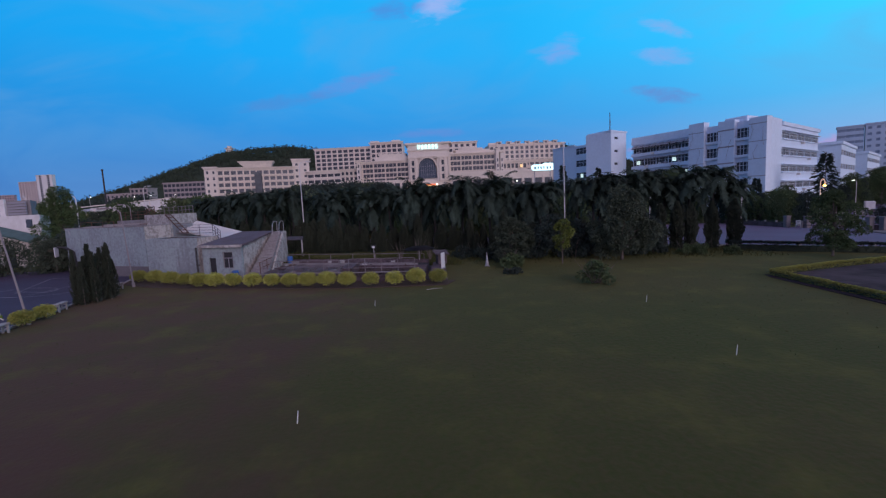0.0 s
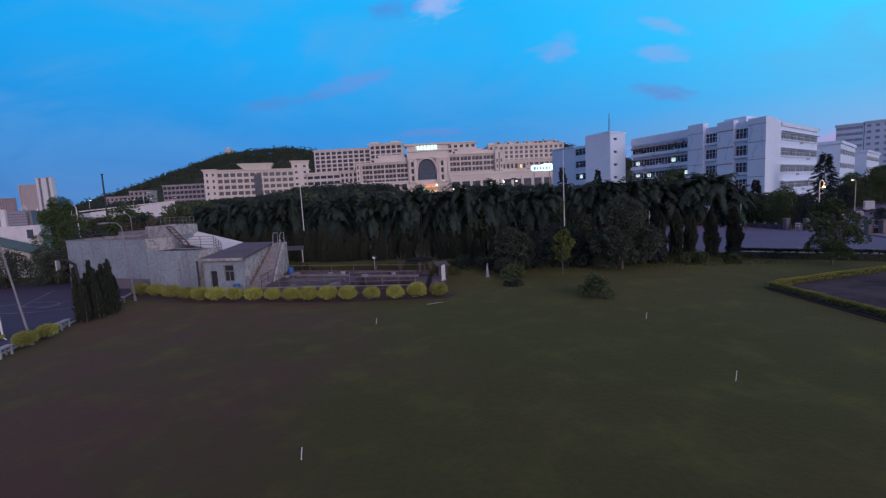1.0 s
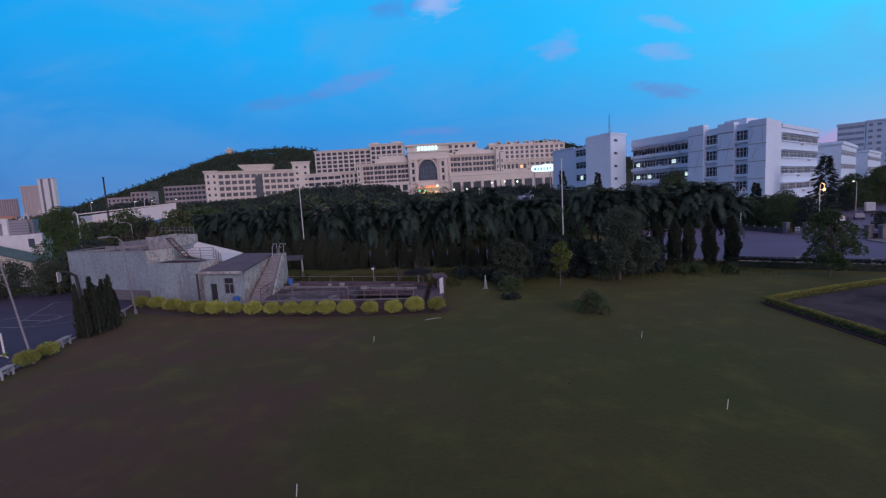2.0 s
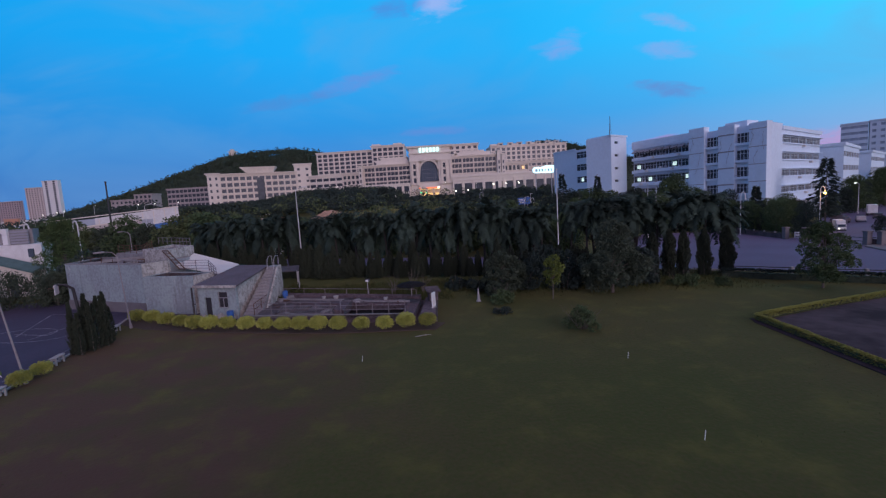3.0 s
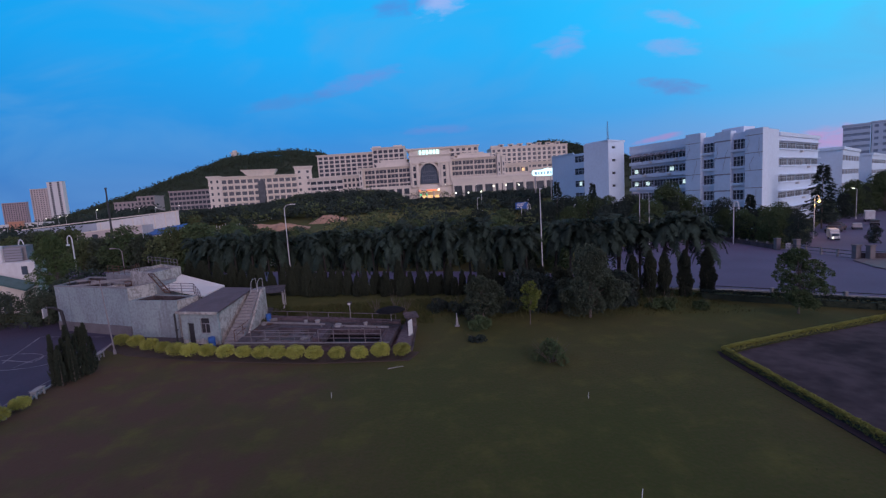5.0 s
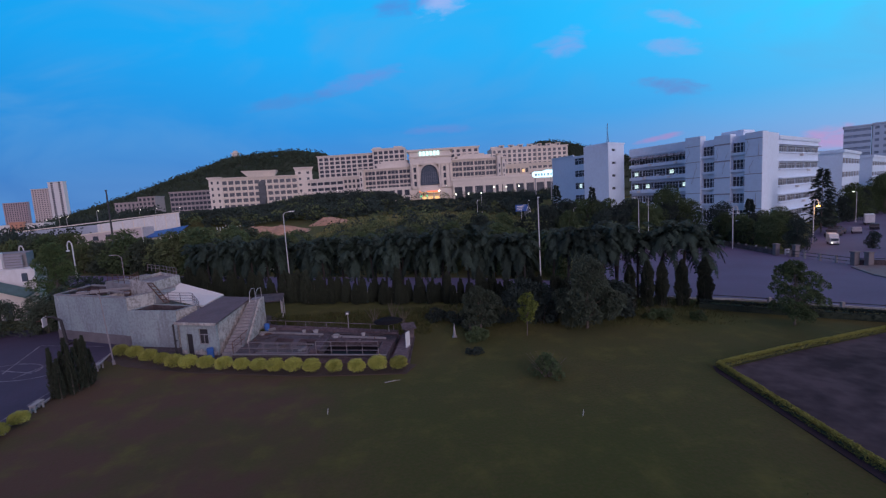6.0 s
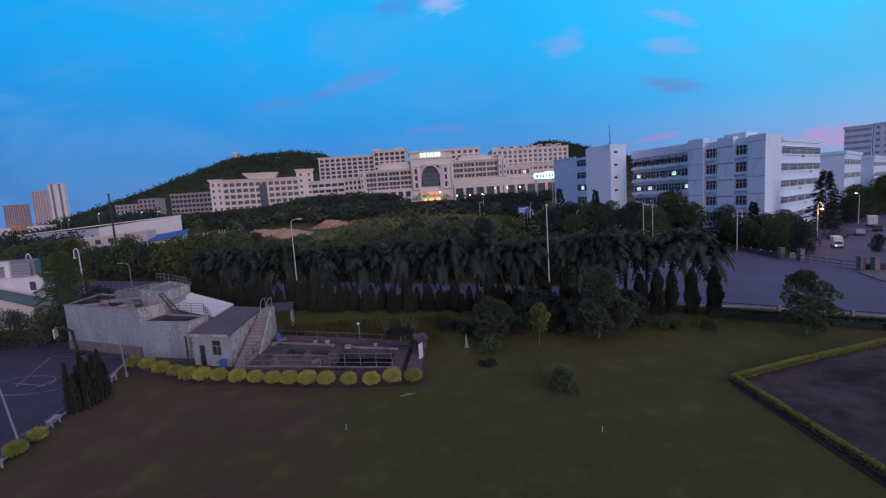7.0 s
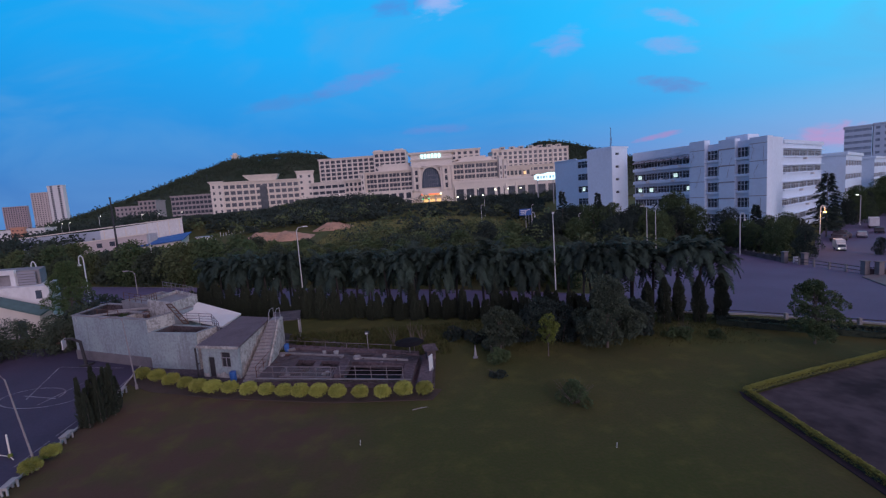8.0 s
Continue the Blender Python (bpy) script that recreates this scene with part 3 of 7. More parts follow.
inner3 = walls_of(bm, T3, 0, 5.25, 0.2)
part("wall", bm, PEELED, house)
part("roof", prism(bmesh.new(), inner3, 0, 4.98), CONCRETE, house, "pale worn roof screed")
T4 = [(-29.8, 45.4), (-25.15, 42.45), (-24.95, 46.9), (-28.2, 49.6)]
bm = bmesh.new()
inner4 = walls_of(bm, T4, 0, 4.8, 0.2)
part("wall", bm, CONCRETE, house, "grey concrete upstand")
part("roof", prism(bmesh.new(), inner4, 0, 4.62), CONCRETE, house, "pale worn roof screed")
part("cover", prism(bmesh.new(), [(-20.95, 40.5), (-20.8, 43.4), (-16.1, 42.3), (-16.3, 39.0)], [3.6, 4.35, 3.15, 2.85], [3.75, 4.5, 3.30, 3.0]), SHEET, house, "pale sloping cover sheet")

# annex with door and window
A1 = [(-16.0, 34.65), (-12.6, 33.7), (-12.35, 39.4), (-15.35, 40.6)]
annex = empty("annex_room")
tagged(annex, "small pale green annex with flat roof", "building")
fa, fb = Vector((*A1[0], 0)), Vector((*A1[1], 0))
fl = (fb - fa).length
ang = math.atan2(fb.y - fa.y, fb.x - fa.x)
M = Matrix.Translation(fa) @ Matrix.Rotation(ang, 4, "Z")
bm = bmesh.new()
T = 0.22
for x0, x1, z0, z1 in ((0, 0.55, 0, 2.6), (0.55, 1.2, 1.75, 2.6), (1.2, 1.85, 0, 2.6), (1.85, 2.75, 0, 0.95), (1.85, 2.75, 2.2, 2.6), (2.75, fl, 0, 2.6)):
    box(bm, x0, x1, 0, T, z0, z1, M)
part("wall", bm, PLASTER, annex)
bm = bmesh.new()
for (i, za), (j, zb) in (((1, 2.55), (2, 3.2)), ((2, 3.2), (3, 3.2)), ((3, 3.2), (0, 2.55))):
    a, b = Vector(A1[i]), Vector(A1[j])
    d = (b - a).normalized() * T
    side = Vector((-d.y, d.x))
    a, b = a + d * (1.05 if i == 1 else 0), b - d * (1.05 if j == 0 else 0)
    prism(bm, [tuple(p) for p in (a, b, b + side, a + side)], 0, [za, zb, zb, za])
part("wall", bm, PEELED, annex, "peeling whitewashed wall")
part("floor_slab", prism(bmesh.new(), A1, 0, 0.08), DARKCON, annex)
RF = [(-16.25, 34.5), (-12.4, 33.45), (-12.2, 39.6), (-15.5, 40.85)]
part("roof", prism(bmesh.new(), RF, [2.6, 2.6, 3.25, 3.25], [2.74, 2.74, 3.38, 3.38]), ROOFC, annex)
part("fascia", prism(bmesh.new(), [(-16.27, 34.43), (-12.38, 33.36), (-12.39, 33.43), (-16.26, 34.49)], 2.56, 2.76), PEELED, annex, "pale worn roof edge")
part("door", boxes((0.57, 1.18, 0.12, 0.17, 0.08, 1.73, M)), DARK, annex, "dark open doorway leaf")
win = part("window", boxes((1.87, 1.91, 0.04, 0.14, 0.95, 2.2, M), (2.69, 2.73, 0.04, 0.14, 0.95, 2.2, M), (1.91, 2.69, 0.04, 0.14, 0.95, 0.99, M),
                           (1.91, 2.69, 0.04, 0.14, 2.16, 2.2, M), (1.91, 2.69, 0.04, 0.14, 1.70, 1.76, M), (2.28, 2.32, 0.04, 0.14, 0.99, 1.70, M)), STEEL, annex, "aluminium window")
for a, b, c, d in ((1.91, 2.28, 0.99, 1.70), (2.32, 2.69, 0.99, 1.70), (1.91, 2.69, 1.76, 2.16)):
    part("pane", boxes((a, b, 0.08, 0.10, c, d, M)), DARK, win, "dark window pane")

verts, faces = [], []
rw = random.Random(3)
for x0, x1 in ((0.02, 0.53), (1.22, fl - 0.02)):
    n = int((x1 - x0) / 0.09)
    for k in range(n):
        xa, xb = x0 + (x1 - x0) * k / n, x0 + (x1 - x0) * (k + 1) / n
        hgt = 0.45 + 0.25 * noise.noise((xa * 2.3, 0, 4)) + rw.uniform(-0.06, 0.06)
        i = len(verts)
        verts += [M @ Vector((p, -0.006, z)) for p, z in ((xa, 0.02), (xb, 0.02), (xb, hgt), (xa, hgt))]
        faces.append((i, i + 1, i + 2, i + 3))
child("whitewash", mesh_from("whitewash", verts, faces, PEELED), annex, "flaking whitewash along the wall foot")

# stairs to the annex roof
stair = empty("stairs")
tagged(stair, "worn concrete outside stairs up the annex wall", "stairs")
so, st = Vector((-12.15, 33.0, 0)), Vector((-12.1, 39.2, 0))
sd = (st - so).normalized()
SM = Matrix(((sd.y, sd.x, 0, so.x), (-sd.x, sd.y, 0, so.y), (0, 0, 1, 0), (0, 0, 0, 1)))
N, RUN, RISE = 18, 0.34, 0.183
for i in range(N):
    wide = 1.45 - 0.75 * i / N
    part("step", boxes((0.0, wide, i * RUN, (i + 1) * RUN, max(0.0, i * RISE - 0.25), (i + 1) * RISE, SM)), CONCRETE, stair)
bm = bmesh.new()
prof = [(0.9, 0.0, 1.40), (7.0, 0.0, 0.72), (7.0, 3.3, 0.72), (6.1, 3.25, 0.74)]
a = [bm.verts.new(SM @ Vector((x, y, z))) for y, z, x in prof]
b = [bm.verts.new(SM @ Vector((x + 0.12, y, z))) for y, z, x in prof]
bm.faces.new(a[::-1]), bm.faces.new(b)
for i in range(4):
    bm.faces.new((a[i], a[(i + 1) % 4], b[(i + 1) % 4], b[i]))
part("side_wall", bm, PEELED, stair)
part("landing", boxes((0.0, 0.72, 6.12, 7.0, 3.0, 3.3, SM)), CONCRETE, stair)
for x in (0.08, 0.66):
    part("handrail", tube(bmesh.new(), [SM @ Vector((x, 5.7, 3.1)), SM @ Vector((x, 5.9, 3.95)), SM @ Vector((x, 6.3, 4.2)), SM @ Vector((x, 6.9, 4.15)), SM @ Vector((x, 6.95, 3.3))], 0.03), STEEL, stair)


def railing(pts, height, rails, posts, mat=RAILM, label="grey steel pipe railing", radius=0.024):
    """Posts along a run and level rails between them; pts are (x, y, z)."""
    ob = empty("railing")
    tagged(ob, label, "railing")
    run = [Vector(p) for p in pts]
    for a, b in zip(run, run[1:]):
        for i in range(posts + 1):
            p = a.lerp(b, i / posts)
            part("post", tube(bmesh.new(), [p, p + Vector((0, 0, height))], radius * 1.2), mat, ob)
        for r in range(rails):
            up = Vector((0, 0, height * (r + 1) / rails))
            part("rail", tube(bmesh.new(), [a + up, b + up], radius), mat, ob)
    return ob


railing([(-21.4, 40.5, 3.25), (-17.2, 39.0, 3.25), (-15.9, 37.6, 2.75)], 0.95, 4, 3, label="rusty grey railing beside the roof tank")
railing([(-27.6, 48.9, 5.25), (-24.0, 46.1, 5.25), (-21.3, 43.8, 5.25)], 0.7, 2, 4, label="low steel railing on the upper roof")
railing([(-29.6, 45.5, 4.8), (-25.3, 42.75, 4.8), (-23.6, 41.6, 5.25)], 0.8, 3, 4, RUST, "rusty pipe railing on the roof edge")
railing([(-30.9, 42.2, 4.36), (-26.6, 40.45, 4.36)], 0.45, 1, 3, RUST, "low bent pipe rail on the tank wall")

# ---------------------------------------------------------------- settling basin
basin = empty("settling_basin")
tagged(basin, "old concrete settling basin with dark water", "basin")
P = [(-10.7, 32.0), (1.1, 29.9), (1.4, 35.3), (-11.4, 39.6)]


def bil(u, v):
    a = Vector(P[0]).lerp(Vector(P[1]), u)
    b = Vector(P[3]).lerp(Vector(P[2]), u)
    return tuple(a.lerp(b, v))


def cellbox(bm, u0, u1, v0, v1, z0, z1):
    prism(bm, [bil(u0, v0), bil(u1, v0), bil(u1, v1), bil(u0, v1)], z0, z1)


H0 = 0.62
part("front_wall", prism(bmesh.new(), [bil(0, 0), bil(1, 0), bil(1, 0.05), bil(0, 0.05)], 0, H0), BASINC, basin)
bm = bmesh.new()
cellbox(bm, 0, 1, 0.93, 1.0, 0, H0 + 0.1)
part("back_wall", bm, BASINC, basin)
bm = bmesh.new()
cellbox(bm, 0, 1, 0.55, 0.93, 0, H0 - 0.1)
part("back_walk", bm, DARKCON, basin)
bm = bmesh.new()
cellbox(bm, 0.94, 1.0, 0.05, 0.55, 0, H0)
part("side_wall", bm, BASINC, basin)
bm = bmesh.new()
cellbox(bm, 0.52, 0.57, 0.05, 0.55, 0, H0 + 0.25)
part("divider", bm, BASINC, basin)
bm = bmesh.new()
cellbox(bm, 0, 0.2, 0.05, 0.55, 0, H0 - 0.05)
part("deck", bm, DARKCON, basin)
bm = bmesh.new()
cellbox(bm, 0.2, 0.52, 0.05, 0.27, 0, H0 - 0.08)
part("deck", bm, DARKCON, basin)
for u in (0.35,):
    bm = bmesh.new()
    cellbox(bm, u - 0.022, u + 0.022, 0.27, 0.55, 0, H0)
    part("beam", bm, BASINC, basin)
bm = bmesh.new()
cellbox(bm, 0.2, 0.94, 0.05, 0.55, 0, 0.16)
part("water", bm, WATER, basin, "still black water")
part("slab", prism(bmesh.new(), [(1.5, 29.8), (2.5, 29.6), (2.6, 35.0), (1.75, 35.4)], 0, 0.5), BASINC, basin)

for u0, u1, v0, v1, top in ((0.2, 0.52, 0.255, 0.285, 0.03), (0.2, 0.94, 0.54, 0.565, 0.04), (0.185, 0.205, 0.27, 0.55, 0.03), (0.515, 0.53, 0.05, 0.55, 0.30), (0.562, 0.577, 0.05, 0.55, 0.30), (0.932, 0.945, 0.05, 0.55, 0.05), (0.0, 1.0, 0.0, 0.022, 0.05), (0.0, 1.0, 0.975, 1.0, 0.16), (0.57, 0.94, 0.70, 0.72, 0.05), (0.02, 0.5, 0.76, 0.78, 0.04)):
    bm = bmesh.new()
    cellbox(bm, u0, u1, v0, v1, H0 - 0.2, H0 + top)
    part("rim", bm, CONCRETE if v1 - v0 < 0.024 else BASINC, basin, "worn concrete rim")
rj = random.Random(44)
for k in range(16):
    u, v = (rj.uniform(0.02, 0.92), rj.uniform(0.58, 0.92)) if k % 3 else (rj.uniform(0.02, 0.48), rj.uniform(0.08, 0.24))
    db = empty("debris")
    sx, sy, sz = rj.uniform(0.1, 0.35), rj.uniform(0.06, 0.2), rj.uniform(0.05, 0.22)
    lump = boxes((-sx, sx, -sy, sy, 0, sz))
    for q in lump.verts:
        q.co += Vector((rj.uniform(-0.05, 0.05), rj.uniform(-0.05, 0.05), rj.uniform(0, 0.03) if q.co.z > 0.01 else 0))
    part("lump", lump, (RUST, CONCRETE, KERB, DARKCON)[k % 4], db)
    part("scrap", bevelled(boxes((sx * 0.2, sx + 0.2, -0.03, 0.03, 0.0, 0.035)), 0.006), (CONCRETE, RUST)[k % 2], db)
    tagged(place(db, *bil(u, v), H0 - (0.1 if v > 0.5 else 0.06), rj.uniform(0, 3)), "broken rubble and scrap on the basin deck", "debris", "debris on the basin deck")

railing([(*bil(0.56, 0.03), H0), (*bil(0.95, 0.03), H0)], 0.95, 3, 4)
railing([(*bil(0.02, 0.03), H0), (*bil(0.5, 0.03), H0)], 0.9, 2, 5)
railing([(*bil(0.0, 0.04), H0), (*bil(0.0, 0.96), H0)], 0.85, 2, 4, RUST, "rusty pipe railing along the basin side")
railing([(*bil(0.03, 0.98), H0 + 0.1), (*bil(0.97, 0.98), H0 + 0.1)], 0.5, 1, 6)
grate = empty("grating")
tagged(grate, "slanted steel bar grating over the basin edge", "grating")
for i in range(24):
    u = 0.14 + 0.36 * i / 23
    part("bar", tube(bmesh.new(), [(*bil(u, 0.06), H0 + 0.02), (*bil(u + 0.015, 0.22), H0 + 0.35)], 0.028, 5), RAILM, grate)
part("frame", tube(tube(bmesh.new(), [(*bil(0.14, 0.06), H0 + 0.03), (*bil(0.5, 0.06), H0 + 0.03)], 0.04), [(*bil(0.155, 0.22), H0 + 0.35), (*bil(0.515, 0.22), H0 + 0.35)], 0.04), RAILM, grate)

# parasol, shed, floodlight
parasol = empty("parasol")
tagged(parasol, "black cloth parasol on a thin pole", "parasol")
bm = bmesh.new()
top = bm.verts.new((0, 0, 0.28))
r1 = [bm.verts.new((0.75 * math.cos(a), 0.75 * math.sin(a), 0.19)) for a in [math.tau * k / 16 for k in range(16)]]
r2 = [bm.verts.new((1.2 * math.cos(a), 1.2 * math.sin(a), 0.0 + 0.03 * (k % 2))) for k, a in enumerate([math.tau * k / 16 for k in range(16)])]
for k in range(16):
    bm.faces.new((top, r1[k], r1[(k + 1) % 16]))
    bm.faces.new((r1[k], r2[k], r2[(k + 1) % 16], r1[(k + 1) % 16]))
bmesh.ops.solidify(bm, geom=bm.faces[:], thickness=0.02)
c = part("canopy", bm, BLACKC, parasol)
c.location.z = 1.5
part("pole", tube(bmesh.new(), [(0, 0, 0), (0, 0, 1.74)], 0.03), STEEL, parasol)
place(parasol, 0.65, 35.2, 0.09)

shed = empty("shed_roof")
tagged(shed, "small rusty lean-to roof on thin posts", "shed")
part("roof", prism(bmesh.new(), [(-12.6, 42.0), (-10.6, 42.6), (-11.6, 46.0), (-14.3, 45.4)], [2.3, 2.2, 2.3, 2.4], [2.36, 2.26, 2.36, 2.46]), DARKCON, shed)
for x, y in ((-12.4, 42.2), (-10.8, 42.7), (-11.7, 45.8), (-14.0, 45.2), (-11.3, 44.3)):
    part("post", tube(bmesh.new(), [(x, y, 0), (x, y, 2.3)], 0.05), STEEL, shed)

# ---------------------------------------------------------------- clipped bushes along the bed
rng = random.Random(5)


def ball_bush(seed):
    r = random.Random(seed)
    ob = empty("round_bush")
    clumps = [((0, 0, 0.50), 0.56)] * 3
    for _ in range(9):
        a = r.uniform(0, math.tau)
        clumps.append(((0.30 * math.cos(a), 0.30 * math.sin(a), 0.46 + r.uniform(-0.1, 0.14)), 0.32))
    child("foliage", crown_mesh("foliage", LEAFYEL, clumps, 3800, 0.075, r, 0.76), ob)
    part("stem", tube(bmesh.new(), [(0, 0, 0), (0, 0, 0.5)], 0.06), BARK, ob)
    return ob


bush_a, bush_b = ball_bush(1), ball_bush(2)
BUSHES = [(-21.4, 35.2), (-19.7, 34.5), (-17.95, 33.45), (-16.35, 32.6), (-14.9, 31.75), (-13.65, 31.4), (-12.2, 31.1), (-10.65, 30.65), (-9.25, 30.35), (-7.85, 29.95), (-6.6, 29.65),
          (-5.3, 29.45), (-3.9, 29.15), (-2.3, 28.9), (-0.75, 28.65), (0.65, 28.8), (2.05, 28.75), (-18.7, 22.4), (-18.9, 23.85)]
for i, (x, y) in enumerate(BUSHES):
    src = (bush_a, bush_b)[i % 2]
    s = rng.uniform(0.92, 1.05) * (0.86 if i > 16 else 1.0)
    ob = src if i < 2 else copy_thing(src, Matrix())
    place(ob, x, y, 0.05, rng.uniform(0, 6), s)
    tagged(ob, "clipped round bush with yellow-green leaves", "bush", "round bushes along the bed")

# ---------------------------------------------------------------- palms and cypresses


def frond(verts, faces, top, az, rise, length, droop, r):
    """One arching plume: a rib with broad drooping leaflets that close into a feather."""
    d = Vector((math.cos(az), math.sin(az), 0))
    side = Vector((-d.y, d.x, 0))
    prev = None
    n_seg = 8
    for s in range(n_seg + 1):
        t = s / n_seg
        p = top + d * length * (t - 0.30 * t * t * droop) + Vector((0, 0, length * (rise * t - droop * t * t)))
        if prev is not None:
            step = p - prev
            ll = (0.62 * math.sin(math.pi * min(1, 0.22 + 0.70 * t)) + 0.12) * r.uniform(0.85, 1.15)
            for sg in (-1, 1):
                for q in (0.0, 0.34, 0.67):
                    b = prev + step * q
                    tip = b + side * sg * ll * r.uniform(0.55, 0.9) + step.normalized() * ll * r.uniform(0.35, 0.7) - Vector((0, 0, ll * r.uniform(0.05, 0.5)))
                    n = len(verts)
                    verts += [b, b + step * 0.30, tip + step * 0.10, tip - step * 0.08]
                    faces.append((n, n + 1, n + 2, n + 3))
        prev = p


def palm(seed, height, skirt=14, fronds=26):
    """A stout palm: short leaning trunk, a wide crown of arching fronds that hang far down."""
    r = random.Random(seed)
    ob = empty("palm_tree")
    lean = (r.uniform(-0.4, 0.4), r.uniform(-0.4, 0.4))
    pts = [(lean[0] * t * t, lean[1] * t * t, height * t) for t in (0, 0.15, 0.4, 0.7, 1.0)]
    part("trunk", tube(bmesh.new(), pts, 0.16, 8, 0.12), PALMBARK, ob)
    top = Vector(pts[-1])
    verts, faces = [], []
    for k in range(fronds):
        frond(verts, faces, top + Vector((0, 0, r.uniform(-0.3, 0.25))), k * 2.4 + r.uniform(-0.4, 0.4), r.uniform(0.25, 1.25), r.uniform(2.4, 3.3), r.uniform(0.6, 1.1), r)
    child("crown", mesh_from("crown", verts, faces, PALMLEAF), ob)
    verts, faces = [], []
    for k in range(skirt):
        frond(verts, faces, top - Vector((0, 0, r.uniform(0.3, 1.5))), k * 2.1 + r.uniform(-0.4, 0.4), r.uniform(-0.15, 0.4), r.uniform(2.2, 2.9), r.uniform(0.8, 1.25), r)
    child("skirt", mesh_from("skirt", verts, faces, PALMLEAF), ob, "hanging lower fronds")
    return ob


def cypress(seed, height, radius, name="cypress", column=False, spires=5):
    """Ragged upright sprays: one tall column, or several pointed spires grown into each other."""
    r = random.Random(seed)
    ob = empty(name)
    verts, faces = [], []
    tops = [(0.0, 0.0, 1.0, 1.0)]
    if not column:
        for k in range(spires):
            a = k * 2.4 + r.uniform(-0.5, 0.5)
            tops.append((radius * 0.55 * math.cos(a), radius * 0.55 * math.sin(a), r.uniform(0.6, 0.95), r.uniform(0.45, 0.7)))
    total = int((4800 if column else 3000) * height / 3.6)
    for cx, cy, hk, rk in tops:
        for _ in range(int(total * (1.0 if column else 0.35))):
            t = r.random() ** 0.8
            rad = radius * rk * min(1.0, 0.55 + 1.8 * t) * (1 - t) ** 0.7 * 1.1
            if column:
                rad = radius * min(1.0, 0.75 + t) * (1 - t ** 3.2) ** 0.75 * (1 + 0.14 * math.sin(t * 17 + seed))
            a = r.uniform(0, math.tau)
            rr = rad * r.uniform(0.55, 1.12) * (1 + 0.22 * math.sin(a * 3 + seed + t * 6))
            p = Vector((cx + rr * math.cos(a), cy + rr * math.sin(a), t * height * hk * 0.96))
            leaf(verts, faces, p, Vector((math.cos(a) * r.uniform(0.2, 0.8), math.sin(a) * r.uniform(0.2, 0.8), 1.3)), r.uniform(0.14, 0.32), 0.075, r)
    child("foliage", mesh_from("foliage", verts, faces, CYPLEAF), ob)
    part("trunk", tube(bmesh.new(), [(0, 0, 0), (0, 0, height * 0.8)], 0.06, 6, 0.02), BARK, ob)
    return ob


end_palms = [palm(s, h, 7, 46) for s, h in ((31, 6.9), (34, 6.4), (36, 6.6))]
palms = [palm(s, h) for s, h in ((3, 6.6), (4, 7.0), (6, 6.2), (8, 6.8), (9, 6.4))]
cyps = [cypress(s, h, rr) for s, h, rr in ((1, 3.7, 0.68), (2, 3.2, 0.72), (3, 4.2, 0.62))]
broad = [cypress(s, h, rr, spires=1) for s, h, rr in ((21, 4.1, 0.36), (22, 3.5, 0.38), (23, 4.6, 0.34))]
columns = [cypress(s, 3.9, 0.46, column=True) for s in (7, 8)]
used = set()


def repeat(pool, i, x, y, label, cat, group, s=1.0, z=None):
    src = pool[i % len(pool)]
    ob = src if src.name not in used else copy_thing(src, Matrix())
    used.add(src.name)
    place(ob, x, y, z, rng.uniform(0, 6), s)
    return tagged(ob, label, cat, group)


k = 0
for y0, slope, x0, x1, step in ((51.6, -0.263, -28, 31, 2.1), (53.0, -0.29, -29, 25, 2.7)):
    x = x0
    while x < x1:
        px_, py_ = x + rng.uniform(-0.5, 0.5), y0 + slope * x + rng.uniform(-0.5, 0.5)
        x += step * rng.uniform(0.8, 1.2) * (0.8 if x > 18 else 1.0)
        if min((px_ - a) ** 2 + (py_ - b) ** 2 for a, b in ((-14.0, 54.6), (15.6, 46.9))) < 1.6:
            continue
        repeat(end_palms if px_ > 19 else palms, k, px_, py_, "palm with a wide crown of drooping dark green fronds", "palm", "palm row by the road", rng.uniform(0.84, 0.99))
        k += 1
k = 0
x = -32.0
while x < 21.5:
    repeat(cyps, k, x + rng.uniform(-0.3, 0.3), 48.2 - 0.27 * x + rng.uniform(-0.7, 0.7), "dark narrow cypress in a close row", "cypress", "cypress row", rng.uniform(0.55, 0.98) * (1.18 if x < -6 else 1.0))
    x += 0.6
    k += 1
for x, y, s in ((22.4, 40.4, 1.1), (24.4, 41.3, 1.15), (26.0, 41.8, 1.1), (27.7, 41.3, 1.15), (29.8, 41.3, 1.2)):
    repeat(columns, k, x, y, "dark columnar cypress clipped tall and narrow", "cypress", "cypress row", s)
    k += 1
for x, y, s in ((-19.9, 27.3, 0.74), (-19.4, 27.2, 0.66), (-19.7, 27.9, 0.84), (-19.1, 27.8, 0.70), (-19.9, 28.5, 0.90), (-19.3, 28.4, 0.86), (-19.0, 28.9, 0.8), (-19.7, 29.2, 0.82), (-19.2, 29.5, 0.72)):
    repeat(broad, k, x, y, "dark green cypress in a tight group by the court", "cypress", "cypress group by the court", s)
    k += 1

# ---------------------------------------------------------------- broad trees and shrubs


